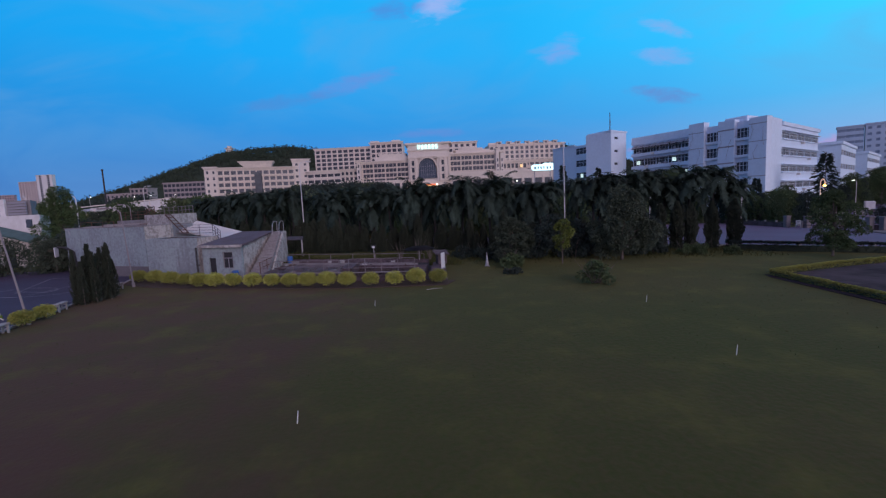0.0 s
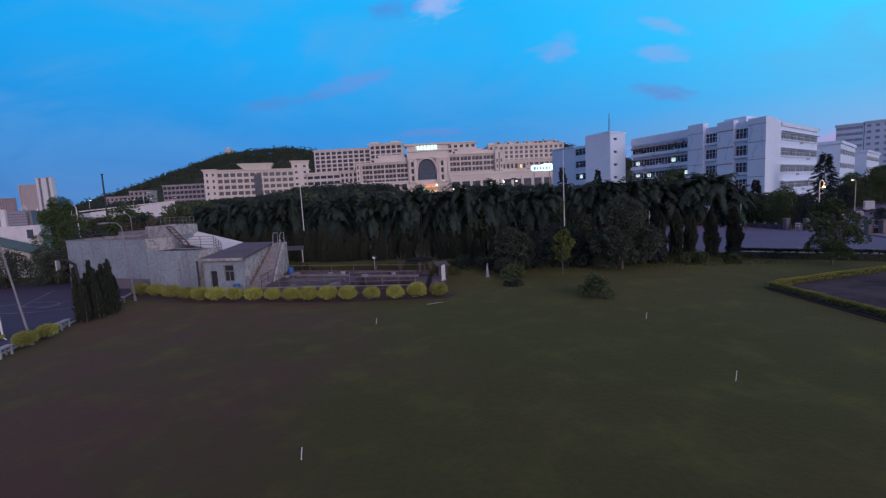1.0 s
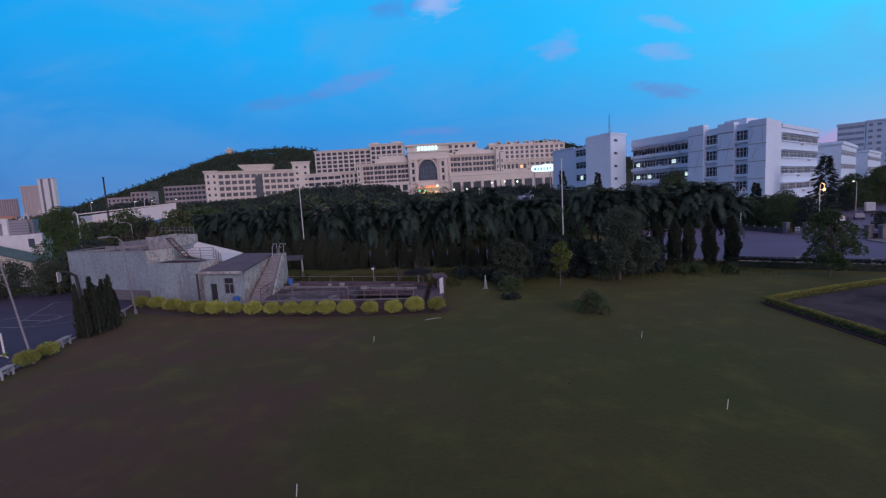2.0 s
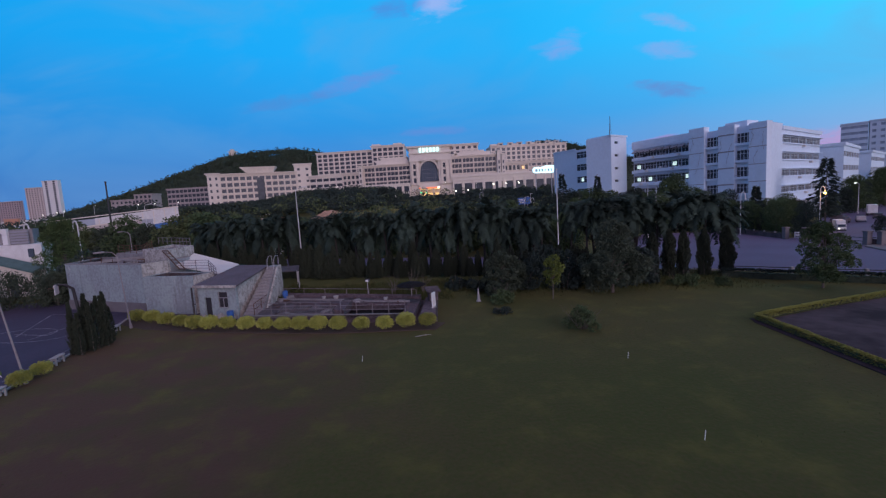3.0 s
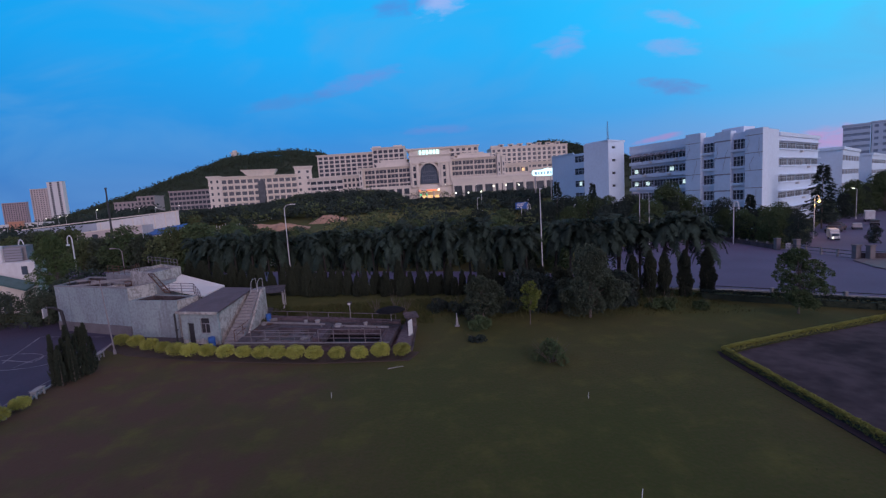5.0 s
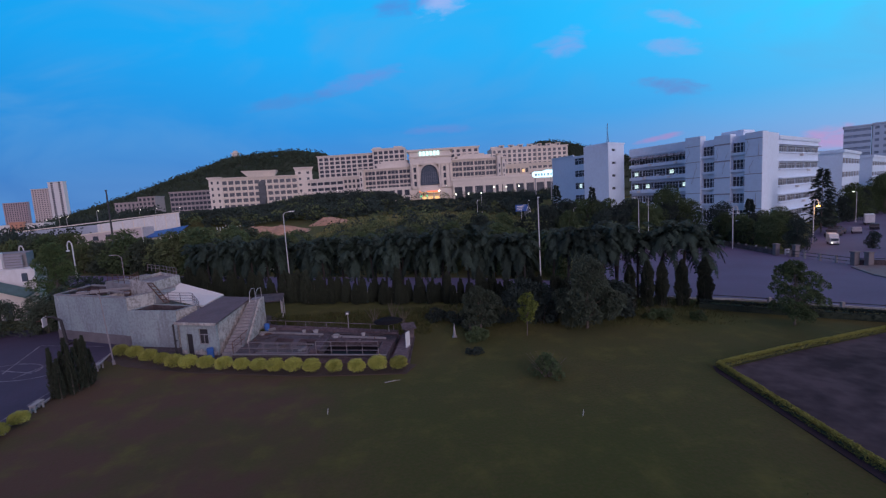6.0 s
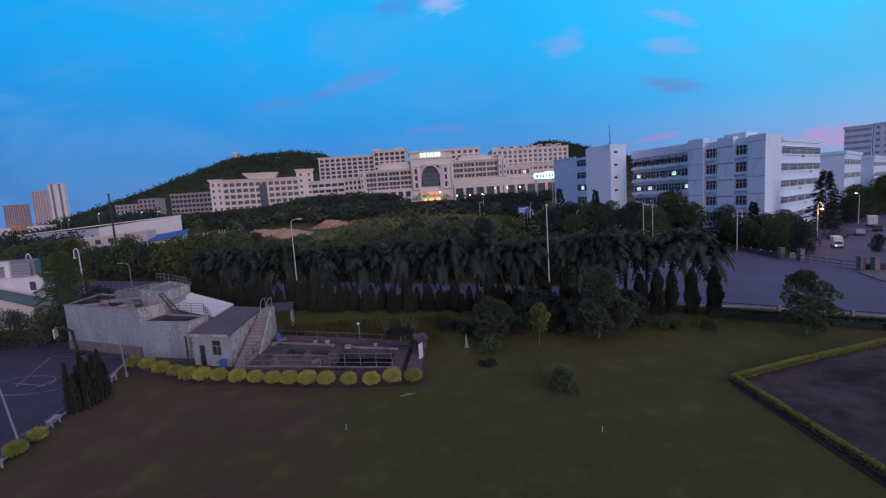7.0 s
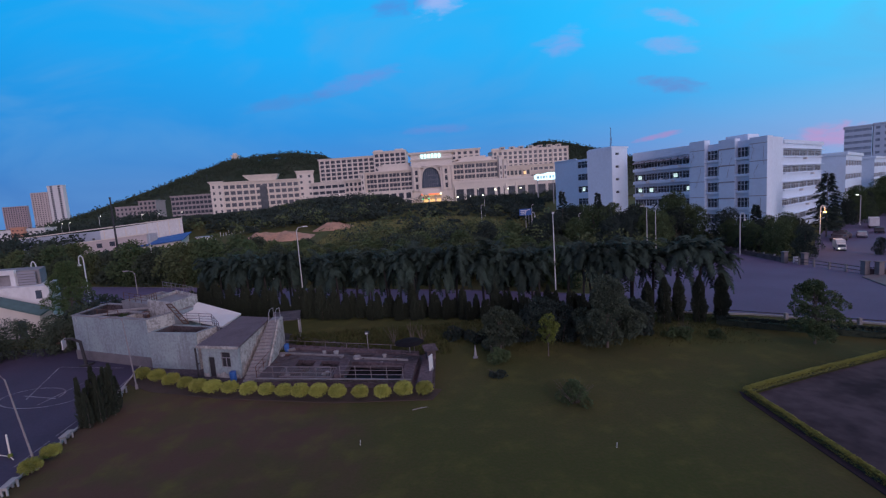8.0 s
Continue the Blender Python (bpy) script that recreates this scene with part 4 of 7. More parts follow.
def tree(name, label, seed, height, spread, trunk, mat, leaves=2500, size=0.22, bottom=0.25, trunk_r=0.12, clumps=14, puff=(0.15, 0.24)):
    r = random.Random(seed)
    ob = empty(name)
    tb = bmesh.new()
    tube(tb, [(0, 0, -0.1), (0.05, 0.03, trunk), (0.1, 0, height * 0.75)], trunk_r, 7, trunk_r * 0.3)
    cl = []
    for i in range(clumps):
        a, t = r.uniform(0, math.tau), (i + 0.5) / clumps
        z = height * (bottom + (0.92 - bottom) * t)
        rr = spread * 0.5 * math.sin(math.pi * min(0.93, 0.22 + 0.72 * t)) * r.uniform(0.35, 0.8)
        c = (rr * math.cos(a), rr * math.sin(a), z)
        cl.append((c, spread * r.uniform(*puff)))
        tube(tb, [(0.03, 0, max(trunk * 0.7, z * 0.5)), (c[0] * 0.3, c[1] * 0.3, z * 0.75), (c[0] * 0.65, c[1] * 0.65, z * 0.93)], trunk_r * 0.3, 5, 0.012)
    part("trunk", tb, BARK, ob)
    child("crown", crown_mesh("crown", mat, cl, leaves, size, r), ob)
    return tagged(ob, label, "tree")


place(tree("tree", "broad dark tree at the lawn edge", 11, 5.6, 5.6, 1.0, LEAFMID, 26000, 0.15, 0.12, 0.14, 38, (0.10, 0.18)), 16.8, 35.4)
place(tree("tree", "low spreading dark tree at the lawn edge", 12, 3.5, 4.0, 0.6, LEAFMID, 13000, 0.14, 0.1, 0.1, 24, (0.11, 0.19)), 8.2, 36.6)
place(tree("tree", "slim young tree with yellow-green leaves", 13, 3.5, 2.2, 0.9, LEAFLIME, 2200, 0.14, 0.34, 0.05, 13, (0.10, 0.18)), 11.7, 34.3)
place(tree("tree", "rounded tree standing alone near the road", 14, 5.1, 5.2, 1.2, LEAF, 17000, 0.125, 0.14, 0.1, 34, (0.075, 0.14)), 32.6, 34.0)
place(tree("tree", "dark shrubby tree behind the lawn", 15, 3.4, 5.0, 0.5, LEAFDK, 5000, 0.2, 0.1, 0.1, 18), 12.6, 38.8)
place(tree("tree", "dark shrubby tree behind the lawn", 16, 3.0, 4.0, 0.5, LEAFDK, 4500, 0.2, 0.1, 0.1, 18), 20.0, 38.6)
place(tree("bamboo_clump", "tall feathery yellow-green clump beside the white house", 17, 9.0, 5.0, 0.8, BAMBOO, 26000, 0.14, 0.02, 0.12, 34), -39.9, 51)
place(tree("tree", "low dark trees behind the treatment house", 18, 4.5, 6.5, 0.6, LEAFDK, 3000, 0.3, 0.1, 0.12, 16), -35.5, 49.0)


far_trees = [tree("tree", "rounded dense tree across the road", 80 + i, 6.0, 6.4, 0.8, (LEAFMID, LEAF, LEAFMID, SCRUBM, LEAF)[i], 4200, 0.34, 0.05, 0.16, 24) for i in range(5)]
rf = random.Random(202)
k = 0
for row in range(7):
    x = -112.0
    while x < 30:
        tx, ty = x + rf.uniform(-1.4, 1.4), 67.5 - 0.37 * x + row * 4.6 + rf.uniform(-1.6, 1.6)
        x += rf.uniform(4.2, 6.0) * (1 + 0.05 * row)
        if tx > 22 + 0.25 * (ty - 60) or (tx < -72 and ty > 136) or (-74 < tx < -22 and ty > 116):
            continue
        ob = far_trees[k % 5] if k < 5 else copy_thing(far_trees[k % 5], Matrix())
        place(ob, tx, ty, None, rf.uniform(0, 6), rf.uniform(0.62, 1.02) * (0.68 if tx < -48 and row > 1 else 1.35 if tx < -40 else 1.08 if tx < -32 else 1.0))
        tagged(ob, "rounded dense tree across the road", "tree", "trees across the road")
        k += 1


def shrub(label, seed, h, w, mat, n=700, size=0.3):
    r = random.Random(seed)
    ob = empty("shrub")
    verts, faces = [], []
    for _ in range(n):
        a, t = r.uniform(0, math.tau), r.random()
        q = math.sqrt(r.random())
        p = Vector((q * w * 0.42 * math.cos(a), q * w * 0.42 * math.sin(a), h * 0.75 * t * (1.1 - 0.5 * q)))
        leaf(verts, faces, p, Vector((math.cos(a) * q, math.sin(a) * q, 0.9)), size * r.uniform(0.7, 1.3), 0.07, r)
    child("foliage", mesh_from("foliage", verts, faces, mat), ob)
    part("stem", tube(bmesh.new(), [(0, 0, -0.05), (0, 0, h * 0.5)], 0.04), BARK, ob)
    return tagged(ob, label, "shrub")


def wild_shrub(label, seed, h, w, mat, n=2600, size=0.1, shoots=14):
    """Loose bush of small clumps with thin shoots standing out of it."""
    r = random.Random(seed)
    ob = empty("shrub")
    cl = []
    for _ in range(11):
        a, q = r.uniform(0, math.tau), math.sqrt(r.random())
        cl.append(((q * w * 0.36 * math.cos(a), q * w * 0.36 * math.sin(a), h * r.uniform(0.22, 0.72) * (1.15 - 0.5 * q)), w * r.uniform(0.10, 0.18)))
    child("foliage", crown_mesh("foliage", mat, cl, n, size, r, 0.9), ob)
    bm = bmesh.new()
    for _ in range(shoots):
        a, q = r.uniform(0, math.tau), math.sqrt(r.random())
        top = Vector((q * w * 0.5 * math.cos(a), q * w * 0.5 * math.sin(a), h * r.uniform(0.7, 1.15)))
        tube(bm, [(top.x * 0.15, top.y * 0.15, -0.03), tuple(top * 0.55), tuple(top)], 0.018, 4, 0.006)
    part("stem", bm, BARK, ob, "thin woody shoots")
    return tagged(ob, label, "shrub")


def hedge(name, pts, h, w, mat, label, density=420, size=0.1):
    verts, faces = [], []
    r = random.Random(len(name) + int(w * 100))
    for (x0, y0), (x1, y1) in zip(pts, pts[1:]):
        d = Vector((x1 - x0, y1 - y0, 0))
        side = Vector((-d.y, d.x, 0)).normalized()
        for _ in range(int(d.length * density)):
            t, u, v = r.random(), r.uniform(-1, 1), r.random()
            if v < 0.8 and abs(u) < 0.7:
                v = r.uniform(0.8, 1.05)
            p = Vector((x0, y0, 0)) + d * t + side * u * w * 0.5
            p.z = ground_z(p.x, p.y) + 0.03 + v * h * (1 + 0.10 * noise.noise((p.x * 0.9, p.y * 0.9, 1)))
            leaf(verts, faces, p, side * u + Vector((r.uniform(-1, 1), r.uniform(-1, 1), 0.8)), size * r.uniform(0.7, 1.3), size * 0.7, r)
    ob = empty(name)
    child("foliage", mesh_from("foliage", verts, faces, mat), ob)
    bm = bmesh.new()
    for (x0, y0), (x1, y1) in zip(pts, pts[1:]):
        d = Vector((x1 - x0, y1 - y0, 0))
        s = Vector((-d.y, d.x, 0)).normalized() * w * 0.38
        n = max(1, int(d.length / 4))
        for i in range(n):
            a, b = Vector((x0, y0, 0)) + d * (i / n), Vector((x0, y0, 0)) + d * ((i + 1) / n)
            q = [(p.x, p.y) for p in (a - s, b - s, b + s, a + s)]
            prism(bm, q, [ground_z(*p) - 0.1 for p in q], [ground_z(*p) + h * 0.7 for p in q])
    part("core", bm, LEAFMID, ob)
    return tagged(ob, label, "hedge")


place(wild_shrub("loose grey-green shrub alone on the lawn", 21, 1.3, 2.7, LEAF, 2800, 0.12, 22), 11.4, 26.2)
place(wild_shrub("tuft of narrow leaves below the low tree", 22, 1.2, 2.0, LEAF, 2400, 0.14), 7.7, 33.9)
place(wild_shrub("low dark plant flat on the lawn", 23, 0.45, 1.5, LEAFDK, 1200, 0.1, 5), 7.3, 31.0)
place(wild_shrub("round dark green shrub at the lawn edge", 24, 1.35, 1.7, LEAF, 3000, 0.1), 24.0, 36.9)
place(wild_shrub("round dark green shrub at the lawn edge", 25, 1.1, 1.4, LEAF, 2400, 0.1, 5), 26.4, 36.4)
place(wild_shrub("low dark green shrub by the cypresses", 26, 1.0, 1.6, LEAF, 2400, 0.1, 8), 22.9, 37.1)
for i, (x, y, h, w) in enumerate(((10.2, 38.2, 1.5, 2.6), (13.6, 37.4, 1.6, 2.8), (14.8, 39.2, 1.9, 3.0), (18.9, 37.8, 1.7, 2.8), (6.4, 38.6, 1.5, 2.6), (20.9, 38.2, 1.5, 2.4), (4.4, 40.2, 1.4, 2.4))):
    place(wild_shrub("dark wild shrub between the lawn and the cypress row", 50 + i, h, w, LEAFDK, 2600, 0.14, 9), x, y)
hedge("low_hedge", [(21.3, -4), (21.75, 26.0)], 0.30, 0.34, HEDGEM, "low clipped yellow-green hedge round dark paving", 950, 0.08)
hedge("low_hedge", [(21.75, 26.0), (28.4, 28.5), (36, 31.2), (56, 38)], 0.30, 0.34, HEDGEM, "low clipped yellow-green hedge round dark paving", 950, 0.08)
hedge("dark_hedge", [(28.8, 40.4), (33.5, 37.6), (39, 34.4), (57, 24.5)], 0.75, 0.8, LEAFDK, "dark clipped hedge along the road", 300, 0.16)

# ---------------------------------------------------------------- benches, pegs, lamps near the lawn


def bench():
    ob = empty("bench")
    part("seat", bevelled(boxes((-0.5, 0.5, -0.17, 0.17, 0.42, 0.48)), 0.015), KERB, ob)
    for x in (-0.38, 0.38):
        part("leg", bevelled(boxes((x - 0.045, x + 0.045, -0.15, -0.07, 0, 0.42), (x - 0.045, x + 0.045, 0.07, 0.15, 0, 0.42), (x - 0.04, x + 0.04, -0.07, 0.07, 0.30, 0.42)), 0.008), KERB, ob)
    return ob


b0 = bench()
for i, (x, y) in enumerate(((-19.6, 25.7), (-20.9, 32.2), (-18.4, 20.9))):
    ob = b0 if i == 0 else copy_thing(b0, Matrix())
    place(ob, x, y, 0.02, math.radians(104))
    tagged(ob, "white concrete bench on the court edge", "bench", "benches by the court")

peg0 = None
for i, (x, y) in enumerate(((-1.27, 23.0), (12.0, 21.2), (-1.52, 10.9), (11.4, 13.9))):
    if peg0 is None:
        peg0 = empty("marker_peg")
        part("stake", bevelled(tube(bmesh.new(), [(0, 0, -0.1), (0.05, 0.02, 0.32)], 0.016, 6, 0.013), 0.003), WHITE, peg0)
        ob = peg0
    else:
        ob = copy_thing(peg0, Matrix())
    place(ob, x, y)
    tagged(ob, "thin white marker peg in the lawn", "peg", "marker pegs")

cone = empty("traffic_cone")
tagged(cone, "slim pale marker cone at the lawn edge", "cone")
part("cone", tube(bmesh.new(), [(0, 0, 0.04), (0, 0, 1.1)], 0.15, 10, 0.02), STEEL, cone)
part("base", bevelled(boxes((-0.19, 0.19, -0.19, 0.19, 0, 0.05)), 0.01), STEEL, cone)
place(cone, 5.95, 35.0)


def street_lamp(height, arm, name="street_lamp", mat=POLEW, r=0.09, lit=None):
    ob = empty(name)
    part("pole", tube(bmesh.new(), [(0, 0, 0), (0, 0, height)], r, 8, r * 0.6), mat, ob)
    part("foot", tube(bmesh.new(), [(0, 0, 0), (0, 0, 0.35)], r * 1.8, 8), mat, ob)
    part("arm", tube(bmesh.new(), [(0, 0, height - 0.1), (arm * 0.3, 0, height + 0.25), (arm, 0, height + 0.35)], r * 0.55, 6, r * 0.4), mat, ob)
    part("lamp_head", bevelled(boxes((arm - 0.1, arm + 0.55, -0.13, 0.13, height + 0.27, height + 0.40)), 0.03), lit or mat, ob)
    return ob


def hoop_lamp(height):
    ob = empty("hoop_lamp")
    part("pole", tube(bmesh.new(), [(0, 0, 0), (0, 0, height)], 0.09, 8, 0.08), POLEW, ob)
    arc = [(0.45 - 0.45 * math.cos(a), 0, height + 0.75 * math.sin(a)) for a in [math.pi * k / 10 for k in range(11)]]
    part("hoop", tube(bmesh.new(), arc + [(0.9, 0, height - 0.5)], 0.08), POLEW, ob)
    part("lamp_head", bevelled(boxes((0.72, 1.08, -0.15, 0.15, height - 0.75, height - 0.5)), 0.03), POLEW, ob)
    return ob


def put_lamp(ob, x, y, rz, label, group=""):
    place(ob, x, y, None, rz)
    return tagged(ob, label, "street lamp", group)


put_lamp(street_lamp(5.3, 0.5, mat=POLEG, r=0.06), -18.8, 22.8, math.radians(200), "weathered grey lamp post leaning by the court", "court lamps").rotation_euler = (0, radians(7), radians(200))
put_lamp(street_lamp(5.6, 0.9, mat=POLEG, r=0.06), -20.5, 33.2, math.radians(190), "weathered grey lamp post by the court", "court lamps").rotation_euler = (0, radians(3), radians(190))
big = street_lamp(10.4, 0.8, r=0.07)
put_lamp(big, -14.0, 54.6, 0.3, "tall white street lamp by the road", "street lamps")
for x, y, rz in ((15.6, 46.9, 1.3), (-53.6, 86.8, 0.3), (40.6, 80, 3.4), (46, 88, 1.5)):
    put_lamp(copy_thing(big, Matrix()), x, y, rz, "tall white street lamp by the road", "street lamps")
hoop = hoop_lamp(7.6)
put_lamp(hoop, -48.5, 64.1, 2.9, "white hooped lamp post behind the yard", "hooped lamps")
put_lamp(copy_thing(hoop, Matrix()), -51.0, 59.3, 2.9, "white hooped lamp post behind the yard", "hooped lamps")

# ---------------------------------------------------------------- far buildings


def facade_block(name, label, p0, p1, depth, z0, z1, floors, bays, mat, category="building", glass=FARGLASS, win=(0.55, 0.55), sill=0.25, roof=True, band=None, host=None, ledge=False, lit=(), frames=0, dormers=True, piers=0, off=0.0):
    """A block whose front runs from p0 to p1; each window is a recessed pane in a real opening of piers and spandrels."""
    a, b = Vector((*p0, 0)), Vector((*p1, 0))
    length = (b - a).length
    ang = math.atan2(b.y - a.y, b.x - a.x)
    at = Matrix.Translation((a.x, a.y, z0)) @ Matrix.Rotation(ang, 4, "Z")
    ob = host or empty(name)
    if host:
        at = host.matrix_basis.inverted() @ at
    else:
        ob.matrix_basis = at
        at = Matrix()
    h = z1 - z0
    part("wall", boxes((0, length, 0.5, depth, 0, h)), mat, ob).matrix_basis = at
    fh, bw = h / floors, length / bays
    ww, wh = bw * win[0], fh * win[1]
    bm = bmesh.new()
    for j in range(floors):
        zz = j * fh
        if bays == 1 and j:
            part("front", bm, mat, ob).matrix_basis = at
            bm = bmesh.new()
        box(bm, 0, length, 0, 0.5, zz, zz + fh * sill)
        box(bm, 0, length, 0, 0.5, zz + fh * sill + wh, zz + fh)
        for i in range(bays + 1):
            x0 = i * bw - (bw - ww) / 2 + off
            box(bm, max(0, x0), min(length, x0 + bw - ww), 0, 0.5, zz + fh * sill, zz + fh * sill + wh)
    part("front", bm, mat, ob).matrix_basis = at
    if ledge:
        for j in range(1, floors):
            part("ledge", boxes((-0.2, length + 0.2, -0.35, -0.003, j * fh - 0.25, j * fh + 0.2)), mat, ob).matrix_basis = at
        part("cornice", boxes((-0.9, length + 0.9, -1.0, 0.3, h + fh * 0.22, h + fh * 0.38)), band or mat, ob).matrix_basis = at
        for i in range(0, bays if dormers else 0, 4):
            part("dormer", bevelled(boxes((i * bw, i * bw + bw * 1.6, 1.0, 4.0, h, h + fh * 0.75)), 0.1), mat, ob).matrix_basis = at
    if piers:
        for i in range(0, bays + 1, piers):
            x = min(length - 0.4, max(0.0, i * bw - 0.4))
            part("pilaster", boxes((x, x + 0.8, -0.5, -0.004, 0, h)), mat, ob).matrix_basis = at
    me = fme = None
    for j in range(floors):
        for i in range(bays):
            if me is None:
                me = mesh_of("window", boxes((0, ww, 0.3, 0.42, 0, wh), (ww * 0.47, ww * 0.53, 0.22, 0.3, 0, wh)), glass)
            wnd = child("window", me, ob)
            if (j, i) in lit:
                part("lit_pane", boxes((ww * 0.3, ww * 0.3 + 1.3, 0.2, 0.26, wh * 0.2, wh * 0.8)), ROOML, wnd, "lit room behind the glass")
            if frames:
                if fme is None:
                    bars = [(ww * q / frames - 0.06, ww * q / frames + 0.06, 0.16, 0.24, 0, wh) for q in range(frames + 1)] + [(0, ww, 0.16, 0.24, wh * 0.62, wh * 0.62 + 0.12)]
                    fme = mesh_of("frame", boxes(*bars), WINFR)
                child("frame", fme, wnd)
            wnd.matrix_basis = at @ Matrix.Translation((i * bw + (bw - ww) / 2 + off, 0, j * fh + fh * sill))
    if roof:
        part("parapet", boxes((-0.4, length + 0.4, -0.4, 0.2, h, h + fh * 0.22), (-0.4, 0.2, 0.2, depth + 0.4, h, h + fh * 0.22),
                              (length - 0.2, length + 0.4, 0.2, depth + 0.4, h, h + fh * 0.22)), band or mat, ob).matrix_basis = at
    return ob if host else tagged(ob, label, category)


# hotel
facade_block("hotel_wing", "cream hotel wing with balcony rows and dark windows", (-44, 288), (-14, 286), 12, 18.6, 31.0, 4, 12, CREAM, "hotel", glass=HOTGLASS, win=(0.90, 0.68), sill=0.18, ledge=True, dormers=False, piers=3)
facade_block("hotel_wing", "low cream hotel wing with terraces", (-58, 289.5), (-44.2, 288.2), 10, 17, 27.2, 3, 5, CREAM, "hotel", win=(0.62, 0.58), ledge=True, dormers=False)
facade_block("hotel_wing", "cream hotel wing with balcony rows and dark windows", (12, 286), (41, 287), 14, 20.2, 33.6, 4, 12, CREAM, "hotel", glass=HOTGLASS, win=(0.90, 0.68), sill=0.18, ledge=True, dormers=False, piers=3)
facade_block("hotel_wing", "lower cream hotel wing with two window rows", (46, 288), (62, 290), 10, 19.2, 27.4, 2, 6, CREAM, "hotel", win=(0.66, 0.68), ledge=True, dormers=False, piers=2)
facade_block("hotel_wing", "stepped cream terraces towards the lit sign box", (62.2, 292), (82, 295), 10, 15, 24.5, 3, 8, CREAM, "hotel", glass=HOTGLASS, win=(0.8, 0.56), ledge=True, dormers=False)
facade_block("hotel_slab", "tall cream hotel block behind the main front", (-82, 322), (-42.2, 320.5), 15, 25, 45.0, 7, 10, CREAM2, "hotel", glass=HOTGLASS, sill=0.14, win=(0.74, 0.68), ledge=True, dormers=False, piers=1)
facade_block("hotel_slab", "tall cream hotel block with a raised roof", (-42, 318), (-19.5, 317), 15, 25, 47.0, 7, 6, CREAM2, "hotel", glass=HOTGLASS, sill=0.14, win=(0.74, 0.68), ledge=True, piers=1)
facade_block("hotel_slab", "tall cream hotel block behind the right wing", (44, 338), (102, 344), 15, 25, 44.4, 6, 15, CREAM2, "hotel", glass=HOTGLASS, sill=0.14, win=(0.60, 0.68), ledge=True, piers=3)
facade_block("hotel_slab", "cream terrace block below the tall hotel block", (44, 322), (98, 326), 12, 10, 31.0, 6, 14, CREAM, "hotel", glass=HOTGLASS, win=(0.74, 0.5), ledge=True, dormers=False)
facade_block("hotel_penthouse", "cream upper storeys behind the hotel centre", (-4, 310), (32, 310), 12, 10, 44, 11, 9, CREAM2, "hotel", glass=HOTGLASS, win=(0.55, 0.6), ledge=True, dormers=False)
facade_block("hotel_terrace", "long open hotel terrace with a flat slab roof", (-80, 292), (-58.2, 290), 9, 16, 27.0, 3, 5, CREAM2, "hotel", win=(0.86, 0.5), ledge=True, dormers=False)
facade_block("hotel_podium", "hotel podium with tall pillars at street level", (-52, 283), (-14.5, 283.4), 6, 9.5, 18.8, 2, 8, CREAM2, "hotel", win=(0.66, 0.74), sill=0.05)
facade_block("hotel_podium", "hotel podium with tall pillars at street level", (12.5, 283.6), (78, 286), 6, 9.5, 19.2, 1, 10, CREAM2, "hotel", win=(0.74, 0.80), sill=0.02, ledge=True, dormers=False, piers=1)
for x0, x1, y0, y1, tiers in ((-44.5, -14.2, 287, 300, ((0, 0, 31.9, 32.5), (9.0, 0.6, 32.5, 34.2), (8.0, 0, 34.2, 34.8), (12, 1.5, 34.8, 36.2), (11, 0.8, 36.2, 36.7))),
                              (12.2, 41.5, 286.2, 300, ((1, 1.5, 34.3, 35.4), (4, 4, 35.4, 36.6), (3, 3, 36.6, 37.1), (7, 8, 37.1, 38.0)))):
    top = empty("hotel_attic")
    for in0, in1, z0, z1 in tiers:
        part("tier", bevelled(boxes((x0 + in0, x1 - in1, y0 + 0.5 + 0.1 * (z0 - 30), y1, z0, z1)), 0.08), CREAM2, top)
    tagged(top, "stepped cream attic with cornices over the hotel wing", "roof")
for x, z1 in ((41.4, 36.2), (44.2, 34.0), (-46.6, 31.5)):
    pier = empty("hotel_turret")
    part("shaft", boxes((x, x + 2.2, 284.6, 288.5, 10, z1)), CREAM2, pier)
    part("cap", bevelled(boxes((x - 0.5, x + 2.7, 284.1, 289, z1, z1 + 0.8)), 0.1), CREAM, pier)
    for z in (21.5, 25, 28.5):
        part("window", boxes((x + 0.7, x + 1.5, 284.5, 284.7, z, z + 2)), FARGLASS, pier)
    tagged(pier, "slim cream turret between the hotel wings", "turret", "hotel turrets")
lw = empty("lit_window")
part("frame", boxes((0, 1.9, -0.1, 0.0, 0, 2.2)), CREAM2, lw)
part("pane", boxes((0.2, 1.7, -0.16, -0.1, 0.2, 2.0)), WARM, lw, "warm lit pane")
tagged(place(lw, 57.2, 287.9, 24.3), "warm lit hotel window", "window", kind="structure")
facade_block("hotel_lodge", "long cream hotel lodge with end towers", (-131, 277), (-88, 291), 13, 12.0, 30.5, 5, 12, CREAM, "hotel", glass=HOTGLASS, win=(0.76, 0.60), sill=0.2, ledge=True, dormers=False, piers=2)
cap = empty("lodge_pavilion")
tagged(cap, "flared flat-topped pavilion at the lodge's arched centre", "pavilion")
part("drum", prism(bmesh.new(), [(-116, 282.6), (-101.6, 287.2), (-103.4, 293), (-117.8, 288.4)], 30.5, 32.2), CREAM2, cap)
bm = bmesh.new()
lo_ = [bm.verts.new((x, y, 32.1)) for x, y in ((-116.4, 282.2), (-101.2, 287.0), (-103.2, 293.6), (-118.4, 288.8))]
hi_ = [bm.verts.new((x, y, 35.6)) for x, y in ((-119.6, 280.2), (-99.0, 286.6), (-101.6, 296), (-122.2, 289.6))]
bm.faces.new(lo_[::-1]), bm.faces.new(hi_)
for k in range(4):
    bm.faces.new((lo_[k], lo_[(k + 1) % 4], hi_[(k + 1) % 4], hi_[k]))
